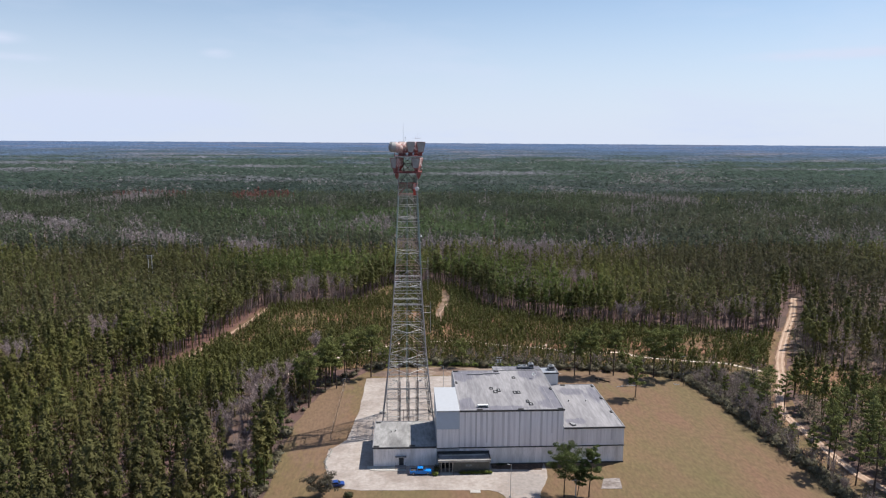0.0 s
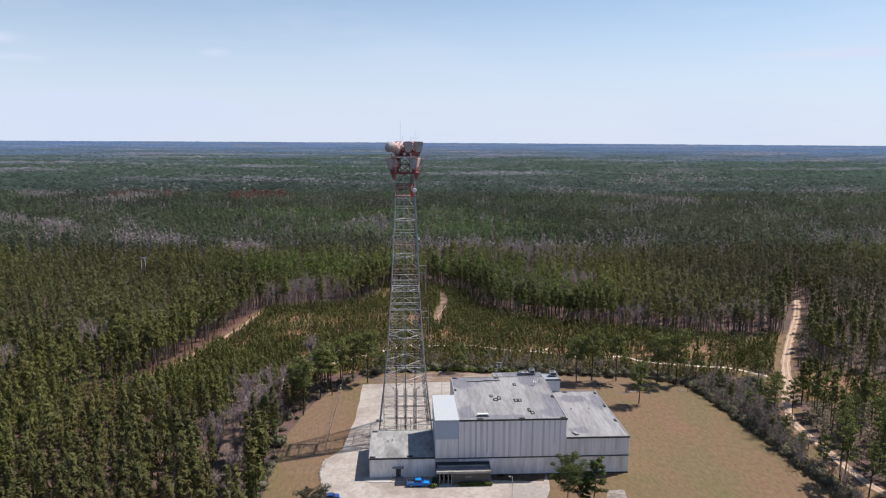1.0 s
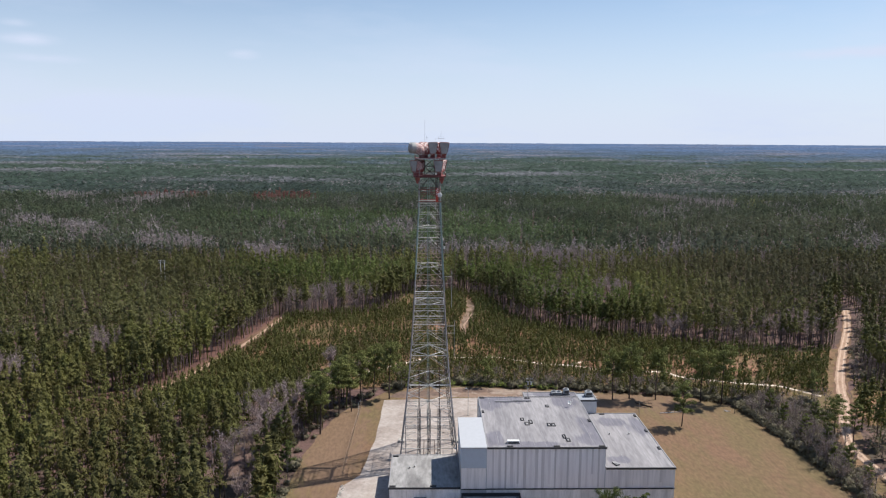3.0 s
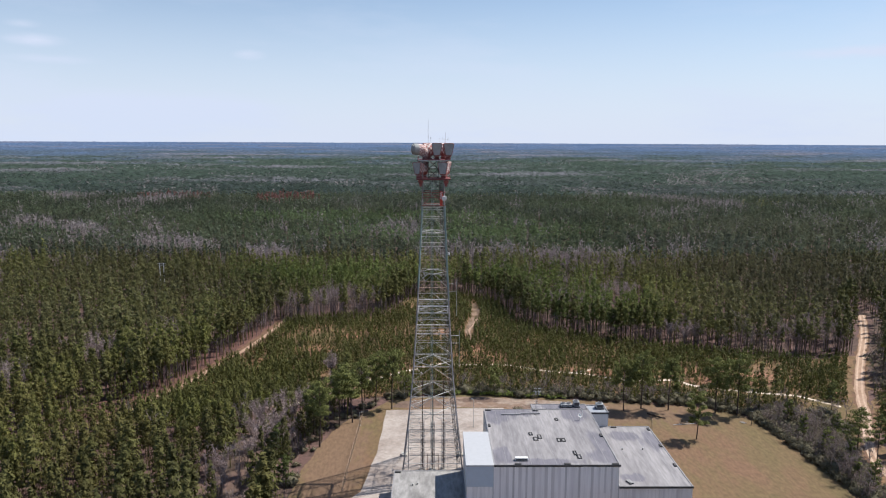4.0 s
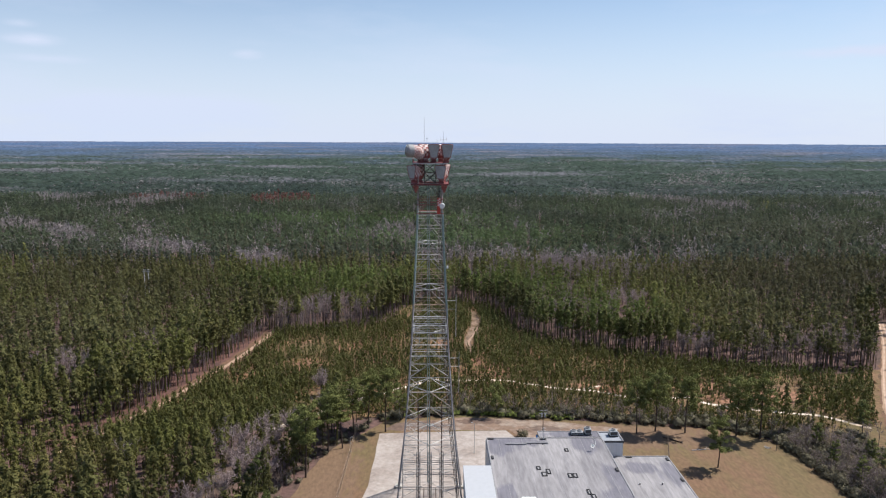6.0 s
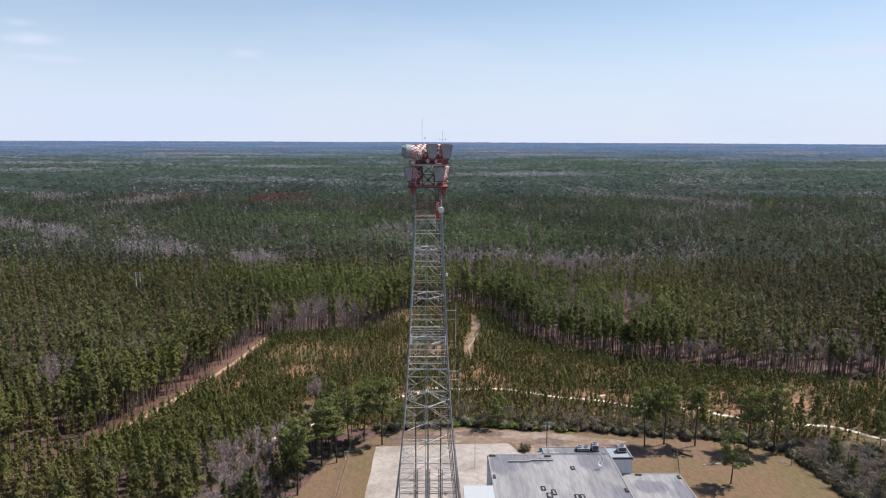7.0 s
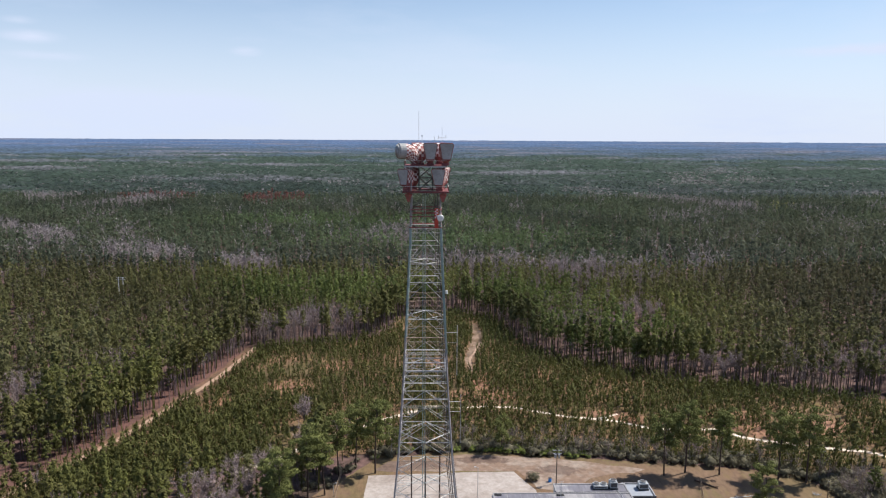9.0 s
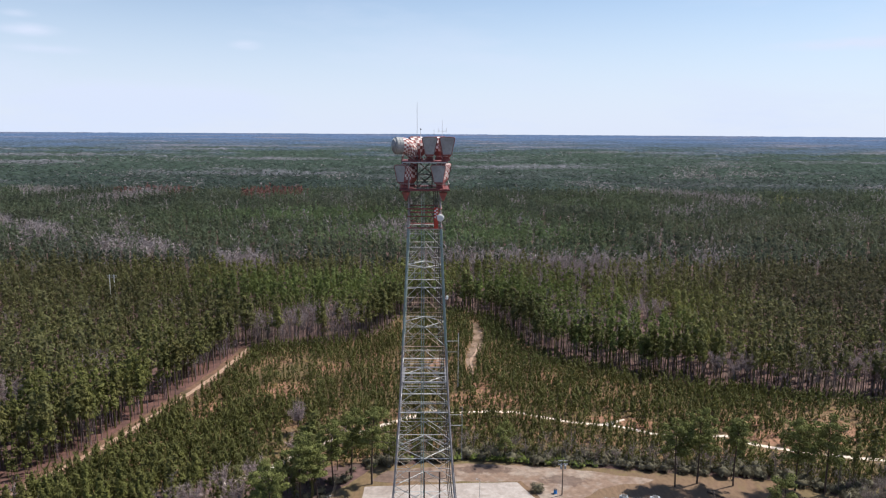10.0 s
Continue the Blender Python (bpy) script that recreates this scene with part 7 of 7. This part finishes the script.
def palmetto_belt():
    """Low yellow-green fan palms along the clearing's back edge."""
    r = np.random.default_rng(52)
    tmpl = []
    for _ in range(5):
        n = 26
        a, tip = r.uniform(0, 6.28, n), r.uniform(0.25, 1.0, n)
        p = np.stack([np.cos(a) * tip * 0.7, np.sin(a) * tip * 0.7, 0.35 + 0.5 * r.random(n)], -1)
        tmpl.append(tuft_cloud(p, 0.26, r, np.array([[0, 0, -0.1]]), 0.5, 0.2, 0.5))
    x = np.concatenate([r.uniform(4, 30, 130), r.uniform(-14, 4, 30), r.uniform(30, 48, 25)])
    p = np.stack([x, 265.5 + 1.6 * r.normal(size=len(x)) - 0.002 * (x - 10) ** 2], -1)
    p = p[~inside(*p.T, LAWN)]
    stuff("palmetto_thicket", spread(tmpl, p, np.zeros(len(p)), r.uniform(1.0, 2.0, len(p)), r), M["hedge_leaf"], "low yellow-green fan palms at the clearing's back edge", "shrubs")


palmetto_belt()
for k, (x, y, rx, h) in enumerate(((48.0, 264.6, 2.4, 3.0), (51.8, 264.2, 2.0, 2.6), (56.0, 263.6, 2.4, 3.0), (61.5, 263.0, 2.0, 2.3), (67.5, 261.8, 1.8, 2.2), (99.0, 252.8, 2.2, 2.6), (34.0, 266.2, 1.8, 2.2))):
    shrub("bush", x, y, rx, rx * 0.8, h, 60 + k, "rounded grey-green bush at the lawn's back edge", "bush", "shrub_leaf", 420)


def fallen_log(a, b, r, m, label, twigs):
    """A felled stem lying on the grass, with a few stubs of branches."""
    o = empty("fallen_log", pose(*a, 0.03), label, "log", "fallen wood")
    d = Vector((b[0] - a[0], b[1] - a[1], 0))
    part("stem", rod(bmesh.new(), (0, 0, r), (d.x, d.y, r * 0.7), r, r * 0.5, sides=7), M[m], o)
    q = random.Random(round(a[0] * 10))
    for k in range(twigs):
        s = d * (0.3 + 0.7 * k / twigs)
        part("branch", rod(bmesh.new(), (s.x, s.y, r), (s.x + q.uniform(-0.9, 0.9), s.y + q.uniform(-0.9, 0.9), r + q.uniform(0.1, 0.6)), r * 0.4, r * 0.15, sides=5), M[m], o)


fallen_log((71.2, 247.8), (75.8, 243.6), 0.28, "bark", "dark felled pine stem lying on the lawn", 5)
fallen_log((76.8, 238.8), (84.2, 239.9), 0.13, "pole_grey", "pale bleached stem lying on the lawn", 3)
o = empty("lawn_post", pose(101.5, 238.7, 0), "weathered wooden post standing on the lawn", "post")
part("post", rod(bmesh.new(), (0, 0, 0), (0, 0, 4.6), 0.11, 0.09, sides=8), M["pole_wood"], o)
part("cap", rod(bmesh.new(), (0, 0, 4.6), (0, 0, 4.66), 0.12, 0.06, sides=8), M["pole_grey"], o)
rk = np.random.default_rng(91)
o = empty("brush_pile", pose(99.8, 240.4, 0), "small pile of pale cut brush on the lawn", "brush pile")
for k in range(14):
    a = rk.uniform(0, 6.28)
    part("stick", rod(bmesh.new(), (rk.uniform(-.8, .8), rk.uniform(-.6, .6), 0.05), (1.2 * math.cos(a), 0.9 * math.sin(a), rk.uniform(0.15, 0.7)), 0.05, 0.02, sides=4), M["pole_grey"], o)


def grass_clumps():
    """Knee-high winter grass between the young pines."""
    r = np.random.default_rng(73)
    tmpl = []
    for _ in range(5):
        a = r.uniform(0, 6.28, 5)
        p = np.stack([np.cos(a) * 0.35, np.sin(a) * 0.35, np.full(5, 0.3)], -1)
        tmpl.append(tuft_cloud(p, 0.30, r, np.array([[0, 0, -0.2]]), 0.5, 1.2, 0.45))
    p = scatter(-110, 210, 200, 435, 2.1, r)
    p = p[inside(*p.T, SCRUB) | inside(*p.T, SCRUB_EAST)]
    bare = np.zeros(len(p), bool)
    for cx, cy, rx, ry in BARE_GRASS:
        bare |= np.hypot((p[:, 0] - cx) / rx, (p[:, 1] - cy) / ry) < 1.15
    p = p[(bare | (r.random(len(p)) < 0.6)) & far_from_line(p, TRAIL, 1.4) & far_from_line(p, SCAR, 1.8) & far_from_line(p, WEST_TRAIL, 1.4) & far_from_line(p, WEST_TRACK, 2.0) & far_from_line(p, DIRT_ROAD, 2.8)]
    stuff("grass_clumps", spread(tmpl, p, np.zeros(len(p)), r.uniform(0.7, 1.9, len(p)), r), M["straw"], "reddish winter grass in clumps between young pines", "grass")


grass_clumps()
